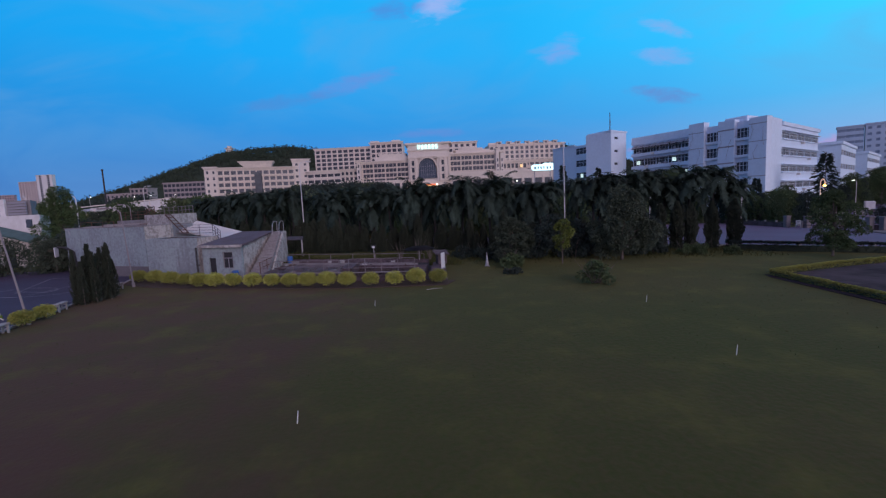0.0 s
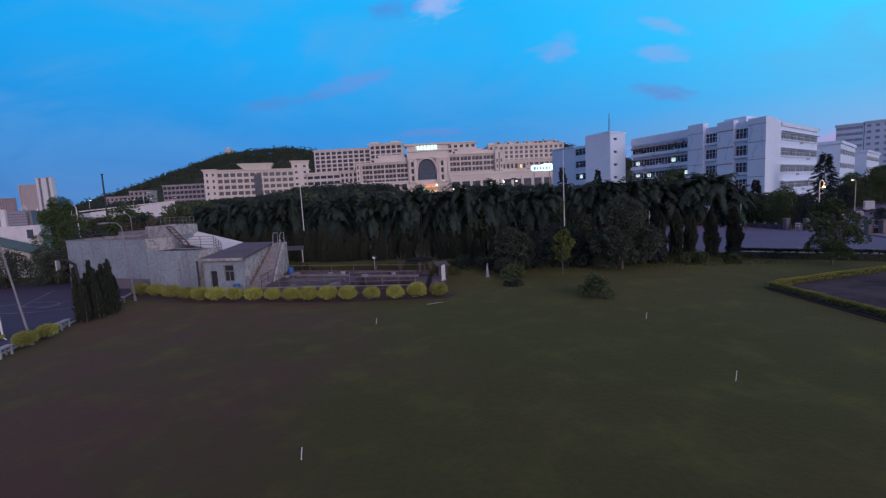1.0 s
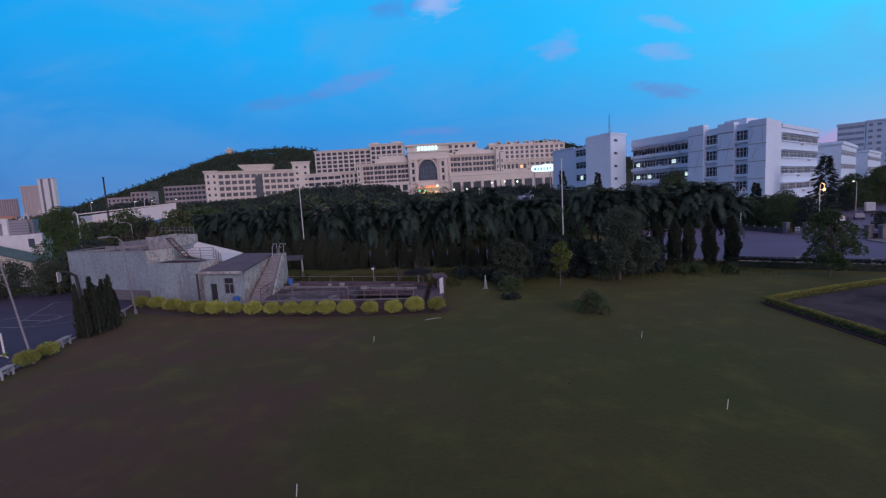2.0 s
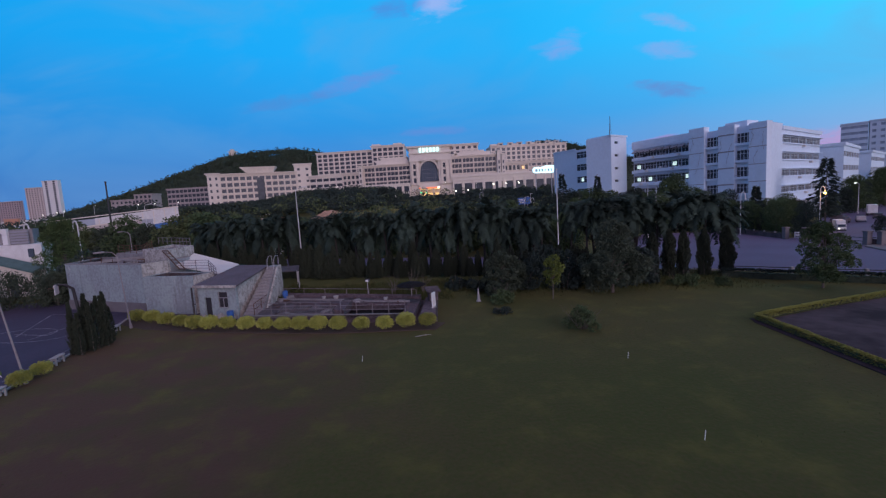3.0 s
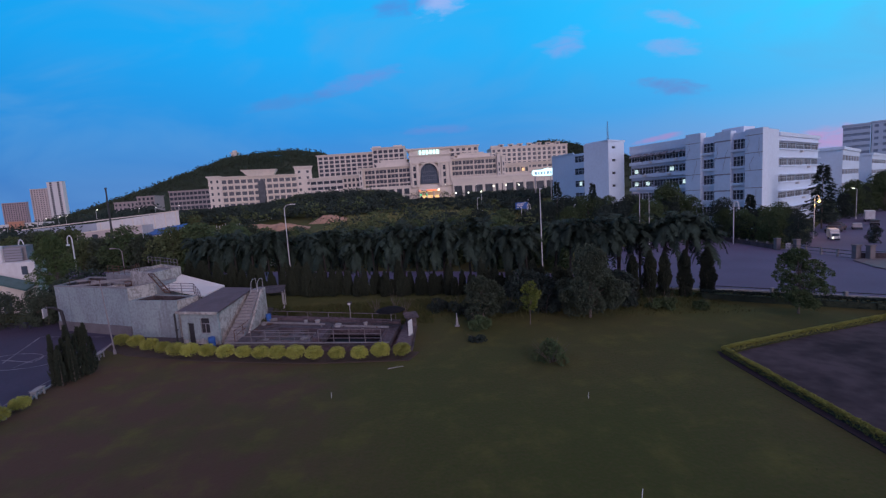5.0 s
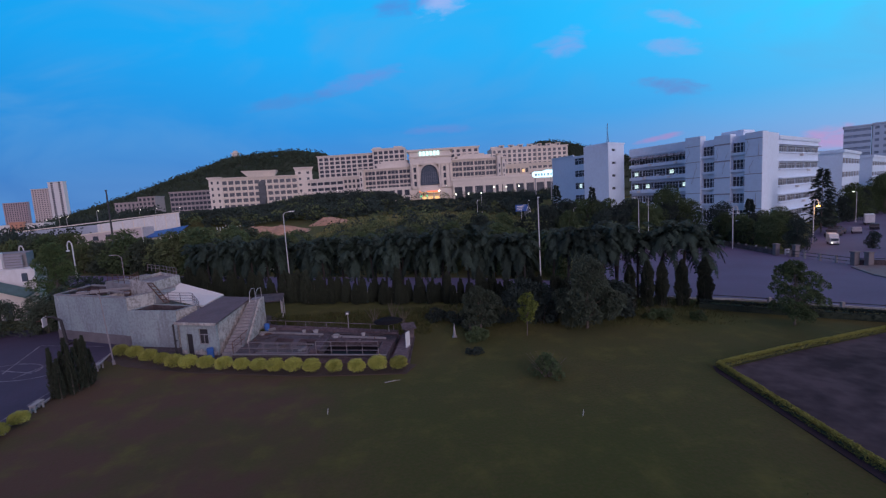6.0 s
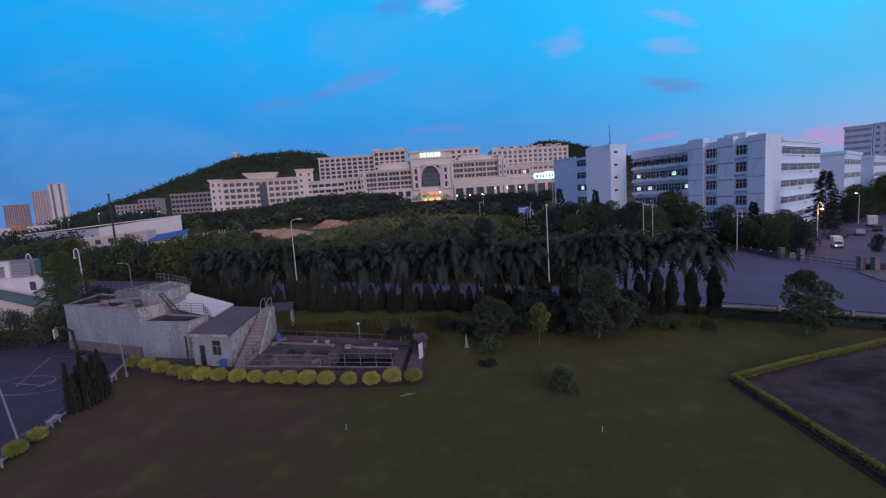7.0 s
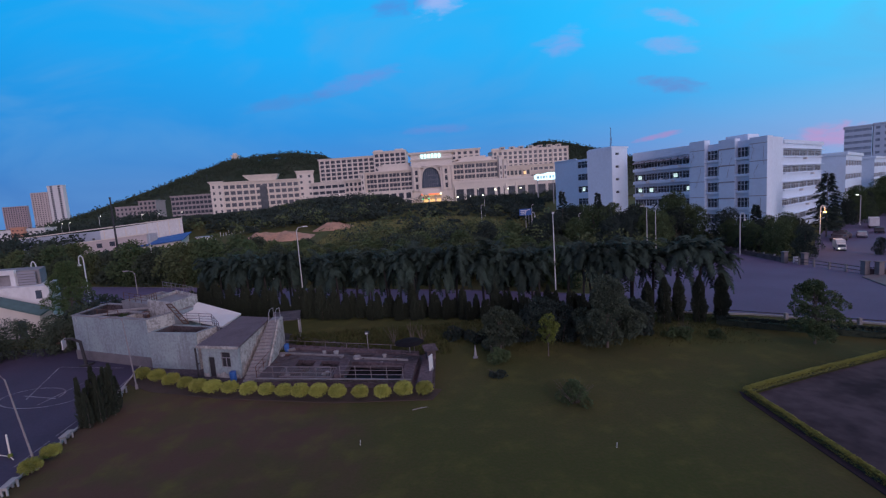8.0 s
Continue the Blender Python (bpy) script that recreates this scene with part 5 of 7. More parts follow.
part("brim", bm, CREAM, cap, "flared cream cornice")
arcp = [(-2.0, 14)] + [(-2.0 * math.cos(math.pi * k / 10), 27 + 2.0 * math.sin(math.pi * k / 10)) for k in range(11)] + [(2.0, 14)]
bm = bmesh.new()
fa_ = [bm.verts.new((-108.5 + x * 0.95, 283.3 + x * 0.3, z)) for x, z in arcp]
fb_ = [bm.verts.new((-108.5 + x * 0.95, 284.6 + x * 0.3, z)) for x, z in arcp]
bm.faces.new(fa_), bm.faces.new(fb_[::-1])
for i in range(len(arcp)):
    j = (i + 1) % len(arcp)
    bm.faces.new((fa_[i], fb_[i], fb_[j], fa_[j]))
part("arch", bm, FARGLASS, cap, "tall dark arched window")
facade_block("lodge_tower", "plain cream corner tower of the lodge", (-137.5, 275), (-130.8, 276.5), 10, 8.5, 31, 6, 2, CREAM2, "hotel", glass=HOTGLASS, win=(0.35, 0.45), ledge=True, dormers=False)
facade_block("lodge_tower", "plain cream corner tower of the lodge", (-89, 291), (-79, 294), 10, 8.5, 35.2, 7, 2, CREAM2, "hotel", glass=HOTGLASS, win=(0.3, 0.4), ledge=True, dormers=False)
facade_block("dormitory", "long low dormitory below the wooded hill", (-196, 330), (-166, 330), 10, 10, 27.2, 5, 10, DORM, win=(0.85, 0.6))
facade_block("grey_block", "weathered grey block below the hill", (-276, 382), (-254, 381), 12, 2, 23.5, 6, 6, DORM, win=(0.5, 0.5))
facade_block("grey_block", "weathered grey block below the hill", (-254, 380), (-239, 379), 12, 2, 27.2, 7, 4, DORM, win=(0.6, 0.6), piers=1)
front = empty("hotel_centre")
tagged(front, "hotel centre with a great arched window and lit sign", "hotel")
part("wall", boxes((-14.4, 12.4, 285, 300, 8.5, 18), (-14, -8.2, 284, 300, 18, 41), (4.0, 12, 284, 300, 18, 41), (-8.2, 4.0, 284, 300, 33.5, 41), (-8.2, 4.0, 286, 300, 18, 33.5)), CREAM2, front)
part("cornice", boxes((-15.5, 13.5, 283, 300, 41, 42.2), (-14.6, 12.6, 283.4, 300, 37.2, 37.9), (-14.6, 12.6, 283.4, 300, 32.6, 33.2)), CREAM, front)
for x in (-13.4, -10.2, 5.2, 8.4, 11.0):
    part("pilaster", bevelled(boxes((x, x + 1.0, 283.2, 284.0, 18, 32.6)), 0.08), CREAM, front)
for x in (-11.9, 6.9):
    for z in (19.5, 24.0, 28.2):
        part("window", boxes((x, x + 1.6, 283.9, 284.1, z, z + 2.9)), FARGLASS, front)
bm = bmesh.new()
arc = [(-8.2, 20)] + [(-2.1 - 5.2 * math.cos(a), 27.5 + 5.2 * math.sin(a)) for a in [math.pi * k / 14 for k in range(15)]] + [(4.0, 20)]
a = [bm.verts.new((x, 285.2, z)) for x, z in arc]
b = [bm.verts.new((x, 285.5, z)) for x, z in arc]
bm.faces.new(a), bm.faces.new(b[::-1])
for i in range(len(arc)):
    j = (i + 1) % len(arc)
    bm.faces.new((a[i], b[i], b[j], a[j]))
arch = part("arched_window", bm, GLASS, front)
for k in range(-3, 4):
    x = -2.1 + k * 1.3
    part("mullion", boxes((x - 0.05, x + 0.05, 285.05, 285.19, 20, 27.5 + math.sqrt(max(0.0, 5.1 ** 2 - (k * 1.3) ** 2)))), FACTD, arch)
for z in (22.4, 25.0, 27.6):
    w_ = 5.15 if z < 27.5 else math.sqrt(5.1 ** 2 - (z - 27.5) ** 2)
    part("transom", boxes((-2.1 - w_, -2.1 + w_, 285.03, 285.17, z - 0.05, z + 0.05)), FACTD, arch)
rim = bmesh.new()
for k in range(20):
    a0, a1 = math.pi * k / 20, math.pi * (k + 1) / 20
    q = [(-2.1 - r_ * math.cos(t_), 27.5 + r_ * math.sin(t_)) for r_, t_ in ((5.2, a0), (5.2, a1), (6.2, a1), (6.2, a0))]
    lo = [rim.verts.new((x, 283.5, z)) for x, z in q]
    hi = [rim.verts.new((x, 284.05, z)) for x, z in q]
    rim.faces.new(lo), rim.faces.new(hi[::-1])
    for e_ in range(4):
        rim.faces.new((lo[e_], hi[e_], hi[(e_ + 1) % 4], lo[(e_ + 1) % 4]))
part("arch_moulding", rim, CREAM, front)
for i in range(6):
    part("letter_block", boxes((-7.6 + i * 2.2, -6.3 + i * 2.2, 283.2, 283.6, 38.3, 38.9), (-7.6 + i * 2.2, -7.1 + i * 2.2, 283.2, 283.6, 38.9, 40.4), (-6.8 + i * 2.2, -6.3 + i * 2.2, 283.2, 283.6, 38.9, 40.4), (-7.6 + i * 2.2, -6.3 + i * 2.2, 283.2, 283.6, 40.4, 40.8)), SIGNW, front, "lit sign block")

for k in range(7):
    dm = empty("roof_dormer")
    x_ = 50 + k * 7.2
    part("body", bevelled(boxes((0, 3.4, 0, 3.0, 0, 2.0)), 0.1), CREAM2, dm)
    part("window", boxes((0.7, 2.7, -0.06, 0.0, 0.4, 1.7)), HOTGLASS, dm)
    part("hood", prism(bmesh.new(), [(-0.4, -0.5), (3.8, -0.5), (3.8, 3.2), (-0.4, 3.2)], 2.0, 2.3), CREAM, dm)
    tagged(place(dm, x_, 338.2 + k * 0.72, 45.1), "cream dormer on the hotel roof edge", "dormer", "roof dormers")


# factory blocks by the junction
CX, CY = 87.4, 114.0
la, ra = Vector((-0.43, 0.90)), Vector((0.80, 0.60))
c = Vector((CX, CY))
l1 = c + la * 21.0
FZ, FH = -5.6, 4.45
fa1 = facade_block("factory_block", "white tiled factory block with recessed and ribbon windows", tuple(c + ra * 10), tuple(c + ra * 45), 19.0, FZ, 21.1, 6, 5, FACT, "factory", win=(0.985, 0.34), sill=0.28, frames=5)
q = [c + ra * 1.0, c + ra * 10.0, c + ra * 10.0 + la * 19, c + ra * 1.0 + la * 19]
part("blank_wall", prism(bmesh.new(), [tuple(v) for v in q], FZ, 22.7), FACT, fa1).matrix_basis = fa1.matrix_basis.inverted()
for k in range(1, 6):
    part("shade_ledge", boxes((0.1, 34.8, -0.8, -0.003, k * FH + 3.05, k * FH + 3.2)), FACT, fa1)
    part("shade_ledge", boxes((0.1, 34.8, -0.45, -0.003, k * FH + 0.85, k * FH + 1.05)), FACT, fa1)
back1 = Matrix.Translation((l1.x, l1.y, FZ)) @ Matrix.Rotation(math.atan2(-la.y, -la.x), 4, "Z")
M1 = fa1.matrix_basis.inverted() @ back1
for s0, s1 in ((4.6, 8.5), (12.9, 16.7)):
    q0, q1 = back1 @ Vector((s0, 0, 0)), back1 @ Vector((s1, 0, 0))
    facade_block("", "", (q0.x, q0.y), (q1.x, q1.y), 0.6, FZ, 21.1, 6, 1, FACT, win=(0.94, 0.56), sill=0.37, frames=4, host=fa1, roof=False)
    for k in range(1, 6):
        part("balcony_slab", boxes((s0, s1, -0.7, 0.0, k * FH + 0.95, k * FH + 1.6, M1)), FACT, fa1)
        part("balcony_rail", boxes((s0, s1, -0.68, -0.6, k * FH + 2.0, k * FH + 2.08, M1)), FACTD, fa1)
for x0, x1, top, out in ((0, 4.6, 29.6, 1.1), (4.6, 8.5, 28.2, -0.3), (8.5, 12.9, 28.9, 0.9), (12.9, 16.7, 28.2, -0.3), (16.7, 21.0, 28.5, 1.1)):
    part("pier", boxes((x0, x1, -out, 0.5 if out < 0 else 1.25, 0 if out > 0 else 26.7, top, M1)), FACT, fa1)
for k in range(1, 7):
    part("joint", boxes((0, 4.6, -1.13, -1.08, k * FH + 0.1, k * FH + 0.26, M1)), FACTD, fa1, "thin grey string course")
    part("joint", boxes((8.5, 12.9, -0.95, -0.88, k * FH - 0.5, k * FH - 0.15, M1)), FACTD, fa1, "thin grey string course")
    part("joint", boxes((16.7, 21.0, -1.13, -1.08, k * FH + 0.1, k * FH + 0.26, M1)), FACTD, fa1, "thin grey string course")
part("roof_house", boxes((8.3, 14.2, 2.5, 7.5, 26.7, 29.9, M1)), FACT, fa1)
part("roof_house", boxes((10, 17, 6, 12, 26.7, 28.6)), FACT, fa1)
rp = random.Random(12)
for k, (x0, z0, out) in enumerate(((1.2, 27.5, 1.16), (3.4, 22.0, 1.16), (17.6, 27.2, 1.16), (18.9, 21.5, 1.16), (20.2, 26.0, 1.16), (9.4, 25.6, 0.97), (12.2, 24.0, 0.97), (2.2, 12.5, 1.16), (19.6, 13.0, 1.16))):
    pts, x, z = [], x0, z0
    for q in range(5):
        pts.append(M1 @ Vector((x, -out, z)))
        x, z = x + rp.uniform(-0.7, 0.7), z - rp.uniform(0.6, 1.8)
    part("conduit", tube(bmesh.new(), pts, 0.035, 4), FACTD, fa1, "dark cable run on the wall")
for i, (s0, k) in enumerate(((9.5, 1), (14, 3), (20, 2), (24, 4), (29, 3), (17, 5), (32, 1))):
    part("air_unit", bevelled(boxes((s0, s0 + 0.9, -0.8, -0.02, k * FH + 0.2, k * FH + 0.82)), 0.03), WHITE, fa1, "outdoor air-conditioner unit")
l2 = l1 + la * 22.3
wing = facade_block("factory_block", "long white factory wing with ribbon windows", tuple(l2 + ra * 2.5), tuple(l1 + ra * 2.5), 16, -4.2, 21.0, 6, 5, FACT, "factory", win=(0.975, 0.46), sill=0.34, frames=4, lit=((3, 1), (3, 4), (4, 0), (3, 0), (4, 3)))
wing0 = Matrix.Translation((*(l2 + ra * 2.5), -4.2)) @ Matrix.Rotation(math.atan2(-la.y, -la.x), 4, "Z")
part("attic", boxes((-0.4, 22.6, -0.35, 0.3, 26.15, 27.7)), FACT, wing)
for k in range(1, 6):
    part("ledge", boxes((0, 22.2, -1.0, -0.003, k * 4.2 + 0.25, k * 4.2 + 0.42)), FACT, wing)
    part("balcony_wall", boxes((0, 22.2, -0.9, -0.75, k * 4.2 + 0.42, k * 4.2 + 1.25)), FACT, wing)
    part("sunshade", boxes((0, 22.2, -0.7, -0.003, k * 4.2 + 3.45, k * 4.2 + 3.6)), FACTD, wing)
rw = random.Random(31)
for i in range(26):
    x, k = rw.uniform(0.3, 21.2), rw.randint(1, 5)
    w, hh = rw.uniform(0.4, 1.3), rw.uniform(0.3, 0.9)
    part("stored_box", bevelled(boxes((x, x + w, -0.7, -0.35, k * 4.2 + 1.0, k * 4.2 + 1.25 + hh)), 0.03), rw.choice((FACTD, WHITE, DARK)), wing, "goods stacked on the gallery")
for i in range(9):
    part("air_unit", bevelled(boxes((1.2 + i * 2.3, 2.1 + i * 2.3, -1.6, -1.02, 4.2 * (2 + i % 4) + 0.45, 4.2 * (2 + i % 4) + 1.1)), 0.03), WHITE, wing, "outdoor air-conditioner unit")
for k in range(9):
    aw = empty("window_awning")
    part("hood", prism(bmesh.new(), [(0, -1.5), (1.7, -1.5), (1.7, 0), (0, 0)], [0, 0, 0.8, 0.8], [0.12, 0.12, 0.95, 0.95]), FACTD, aw)
    for x in (0.1, 1.5):
        part("bracket", boxes((x, x + 0.1, -1.4, 0, -0.1, 0.05)), FACTD, aw)
    aw.matrix_basis = wing0 @ Matrix.Translation((0.4 + k * 2.45, -0.05, 23.9))
    tagged(aw, "grey hood over a top-floor factory window", "awning", "factory awnings")
l3 = l2 + la * 17.5
tower = facade_block("factory_stair", "white factory stair tower with slit windows", (61.4, 150.2), (68.9, 155.8), 9.6, -4.2, 25.6, 7, 1, FACT, "factory", win=(0.23, 0.18), sill=0.45, roof=False, off=-1.5)
facade_block("", "", (57.1, 159.2), (61.4, 150.2), 0.6, -4.2, 25.6, 7, 3, FACT, win=(0.4, 0.34), sill=0.35, host=tower, roof=False)
part("coping", prism(bmesh.new(), [(61.2, 149.8), (69.3, 155.8), (64.6, 164.6), (56.6, 159.2)], 29.8, 30.3), FACT, tower).matrix_basis = tower.matrix_basis.inverted() @ Matrix.Translation((0, 0, -4.2))
l4 = l3 + la * 8.5
l5 = l4 + la * 13
facade_block("factory_block", "white factory wing beyond the stair tower", tuple(l4), tuple(l3), 14, -4.2, 24.0, 6, 1, FACT, "factory", roof=False, win=(0.9, 0.5), sill=0.3, frames=4, lit=((3, 0),))
blank = empty("factory_end")
part("wall", prism(bmesh.new(), [tuple(v) for v in (l5, l4 - la * 0.01, l4 + ra * 12, l5 + ra * 12)], -4.2, 24.2), FACT, blank)
part("coping", prism(bmesh.new(), [tuple(v) for v in (l5 - ra * 0.3, l4 - ra * 0.3, l4 + ra * 0.2, l5 + ra * 0.2)], 24.2, 24.6), FACT, blank)
tagged(blank, "blank white end block of the factory", "factory")
facade_block("factory_block", "farther white factory block", (136.5, 147), (168, 175), 7.5, -5, 17.8, 5, 6, FACT, "factory", win=(0.94, 0.36), frames=4)
facade_block("factory_block", "farther white factory block", (184, 186.5), (222, 219), 16, -5, 16.8, 5, 6, FACT, "factory", win=(0.94, 0.36), frames=4)
facade_block("office_tower", "blue-grey glass office tower beyond the factory", (237, 260), (245.6, 252.4), 9, -4, 36.4, 12, 3, TOWERG, "tower", glass=TOWGLASS, win=(0.96, 0.42), dormers=False)
facade_block("office_tower", "blue-grey office tower beyond the factory", (246.0, 252.0), (262, 238), 9, -4, 36.8, 12, 6, TOWERG, "tower", glass=TOWGLASS, win=(0.5, 0.42))

# left: towers, halls
facade_block("apartment_tower", "tall pale apartment tower far off", (-640, 702), (-609, 700), 6, 0, 64, 20, 7, PINKW, "tower", win=(0.5, 0.5), piers=2)
facade_block("apartment_tower", "tall white apartment tower far off", (-609, 698), (-584, 697), 6, 0, 73, 22, 2, WHITE, "tower", win=(0.34, 0.75))
facade_block("apartment_tower", "tall brown apartment tower far off", (-688, 702), (-648, 700), 4, 0, 45, 14, 10, TAN, "tower", win=(0.5, 0.6), piers=1)
facade_block("low_block", "low white block below the towers", (-309, 334), (-296, 334), 10, 0, 10.8, 3, 3, WHITE, "building", win=(0.5, 0.35))
facade_block("low_block", "low white block below the towers", (-345, 334), (-318, 334), 10, 0, 10.5, 3, 5, WHITE, "building", win=(0.6, 0.35))
facade_block("orange_block", "small orange rendered block", (-318, 330), (-308, 330), 2, 0, 12.4, 4, 3, ORANGE, "building", win=(0.4, 0.35))
hall = empty("warehouse")
tagged(hall, "long white warehouse with a low sloping roofline", "warehouse")
part("wall", prism(bmesh.new(), [(-128.5, 171), (-96.3, 171), (-100.5, 178), (-128.5, 178)], -0.5, [9.1, 11.7, 11.7, 9.1]), WHITE, hall)
part("grey_wall", prism(bmesh.new(), [(-160, 171.4), (-128.5, 171.4), (-128.5, 178), (-160, 178)], -0.5, [8.0, 9.0, 9.0, 8.0]), SHEETB, hall, "grey sheet wall")
part("coping", prism(bmesh.new(), [(-160.2, 170.7), (-96.1, 170.7), (-96.1, 171), (-160.2, 171)], [7.9, 11.6, 11.6, 7.9], [8.25, 11.95, 11.95, 8.25]), CREAM2, hall)
for k in range(7):
    part("vent", boxes((-156 + k * 4, -155.2 + k * 4, 171.3, 171.42, 5.6, 6.3)), DARK, hall)
for k in range(8):
    part("pilaster", boxes((-127 + k * 4.2, -126.7 + k * 4.2, 170.85, 171.0, -0.5, 9.0 + k * 0.33)), CREAM2, hall)
hall.scale, hall.location = (1.133, 1.133, 1.133), (-0.53, -0.04, -1.2)
low = empty("low_shed")
tagged(low, "low pinkish shed with small windows", "shed")
part("wall", prism(bmesh.new(), [(-127.5, 158), (-102, 158), (-102, 164), (-127.5, 164)], -0.4, [5.8, 7.6, 7.6, 5.8]), PINKW, low)
part("wall", prism(bmesh.new(), [(-141, 158.5), (-127.5, 158.5), (-127.5, 164), (-141, 164)], -0.4, [4.9, 5.2, 5.2, 4.9]), DORM, low, "grey end of the shed")
part("coping", prism(bmesh.new(), [(-127.8, 157.7), (-101.7, 157.7), (-101.7, 158.2), (-127.8, 158.2)], [5.7, 7.5, 7.5, 5.7], [6.05, 7.85, 7.85, 6.05]), CREAM2, low)
for x, z in ((-125.2, 3.2), (-120.2, 3.7), (-115.5, 4.1), (-139.5, 2.2), (-136.5, 2.3), (-133.5, 2.4)):
    part("window", boxes((x, x + 1.9, 157.9, 158.6, z, z + 1.6)), FARGLASS, low)

# hills
RIDGES = (("wooded_hill", "dark wooded hill with an uneven skyline", 610, 110, ((-600, 0), (-530, 3), (-480, 12), (-437, 27), (-380, 44), (-325, 62), (-270, 79), (-217, 83), (-180, 82), (-150, 77), (-110, 52), (-60, 0))),
          ("wooded_hill", "dark wooded hilltop behind the hotel", 705, 80, ((40, 0), (95, 48), (130, 74), (165, 86), (200, 81), (240, 70), (300, 52), (380, 28), (460, 0))))
for name, label, cy, ry, prof in RIDGES:
    r = random.Random(int(cy))
    hill = empty(name)
    xs = np.linspace(prof[0][0], prof[-1][0], 90)
    hz = np.interp(xs, [q[0] for q in prof], [q[1] for q in prof])
    n = 24
    verts, faces = [], []
    for j in range(n + 1):
        v = 2 * j / n - 1
        for x, z in zip(xs, hz):
            verts.append((x, cy + v * ry, z * (1 - v * v) ** 0.7 + 2 * noise.noise((x * 0.03, v * 5, 3)) - 2))
    m = len(xs)
    faces = [(j * m + i, j * m + i + 1, (j + 1) * m + i + 1, (j + 1) * m + i) for j in range(n) for i in range(m - 1)]
    child("slope", mesh_from("slope", verts, faces, HILLM), hill)
    lv, lf = [], []
    for _ in range(6500):
        v = -abs(r.gauss(0, 0.45))
        if v < -1:
            continue
        x = r.uniform(prof[0][0], prof[-1][0])
        z = float(np.interp(x, [q[0] for q in prof], [q[1] for q in prof])) * (1 - v * v) ** 0.7
        th, tw = (r.uniform(9, 13), r.uniform(3, 5)) if r.random() < 0.12 else (r.uniform(4, 7), r.uniform(2.5, 4.5))
        for _l in range(9):
            d = Vector((r.gauss(0, 1), r.gauss(0, 1), abs(r.gauss(0, 1)))).normalized()
            p = Vector((x, cy + v * ry, z - 1.0)) + Vector((d.x * tw * 0.6, d.y * tw * 0.6, d.z * th * 0.6))
            leaf(lv, lf, p, Vector((d.x, d.y, 1.2)), r.uniform(1.4, 2.8), 1.5, r)
    tr = child("tree_cover", mesh_from("tree_cover", lv, lf, HILLM), hill)
    tr["kind"] = "stuff"
    tagged(hill, label, "hill", kind="structure")
pav = empty("hilltop_pavilion")
tagged(pav, "small pale pavilion on the hilltop", "pavilion")
part("body", boxes((-5, 5, -4, 4, 0, 6)), CREAM2, pav)
bm = bmesh.new()
prism(bm, [(-7, -6), (7, -6), (7, 6), (-7, 6)], 6, 6.6)
prism(bm, [(-3, -2.5), (3, -2.5), (3, 2.5), (-3, 2.5)], 6.6, 9.2)
part("roof", bm, CREAM, pav)
place(pav, -269, 606, 81).scale = (0.75, 0.75, 1.1)

# woods between the road and the hotel
verts, faces = [], []
r = random.Random(77)


def clump_tree(x, y, hh, wide, q, n=30):
    z = ground_z(x, y)
    for _c in range(4):
        c = Vector((x + r.uniform(-1, 1) * wide * 0.45, y + r.uniform(-1, 1) * wide * 0.45, z + hh * r.uniform(0.25, 0.72)))
        rr = hh * r.uniform(0.25, 0.42)
        for _l in range(n):
            d = Vector((r.gauss(0, 1), r.gauss(0, 1), abs(r.gauss(0, 1)) * 0.9)).normalized()
            leaf(verts, faces, c + d * rr, d + Vector((r.uniform(-1, 1), r.uniform(-1, 1), 0)), q * r.uniform(0.6, 1.4), q * 0.7, r)


dark_v, dark_f, light_v, light_f = [], [], [], []
for _ in range(3800):
    x, y = r.uniform(-165, 125), r.uniform(74, 272)
    edge = 126 - 0.233 * (x + 160)
    if y < edge + 4 or (x < -78 and 139 < y < 206) or (-74 < x < -22 and 116 < y < 172) or (-16 < x < 13 and y > 236) or x > 44 + max(0, y - 190) * 0.4:
        continue
    field = -34 < x < 36 and 138 < y < 178
    if field and r.random() < 0.93:
        continue
    hh = min(8.0, 2.6 * math.exp(r.gauss(0.35, 0.42)))
    if y > 225:
        hh = r.uniform(5.0, 10.0)
    if x > -20 and y > 180:
        hh = r.uniform(3.5, 6.0) if r.random() < 0.07 else r.uniform(0.7, 1.8) * (1.0 if x < 20 else 3.0)
    if x < -76 and y < 140 or -74 < x < -22 and y < 118:
        hh = min(hh, 3.4)
    if field:
        hh = 1.5
    if y > 175 and x < -14:
        crest = float(np.interp(x / y, (-0.56, -0.47, -0.38, -0.275, -0.185, -0.085), (12.8, 12.7, 13.6, 18.0, 19.6, 15.4)))
        hh = max(1.2, min(hh, (crest - ground_z(x, y)) / 1.08))
    verts, faces = (light_v, light_f) if r.random() < (0.6 if y < 150 else 0.35 if y < 185 else 0.07) else (dark_v, dark_f)
    clump_tree(x, y, hh, hh * 0.9, 0.5 if y < 130 or (-20 < x < 20 and y > 180) else 0.85, 48 if y < 130 else 30)
for _ in range(1500):
    x, y = r.uniform(-430, -150), r.uniform(178, 430)
    if x > -150 - (y - 178) * 0.9 + 60 or (y < 345 and -350 < x < -292 and y > 250):
        continue
    verts, faces = dark_v, dark_f
    hh = r.uniform(2.2, 4.2) if x < -230 else r.uniform(3.5, 7)
    clump_tree(x, y, hh, hh * 1.3, 1.2, 16)
for x, y, hh in ((-152, 152, 6.5), (-160, 150, 7.5), (-167, 156, 7), (-146, 146, 5), (-107, 155.5, 4.6), (-131, 154.5, 4.6)):
    clump_tree(x, y, hh, hh * 0.9, 0.8, 40)
tagged(new("woodland", mesh_from("woodland", dark_v, dark_f, LEAFDK)), "dark trees and scrub below the hotel", "woodland", kind="stuff")
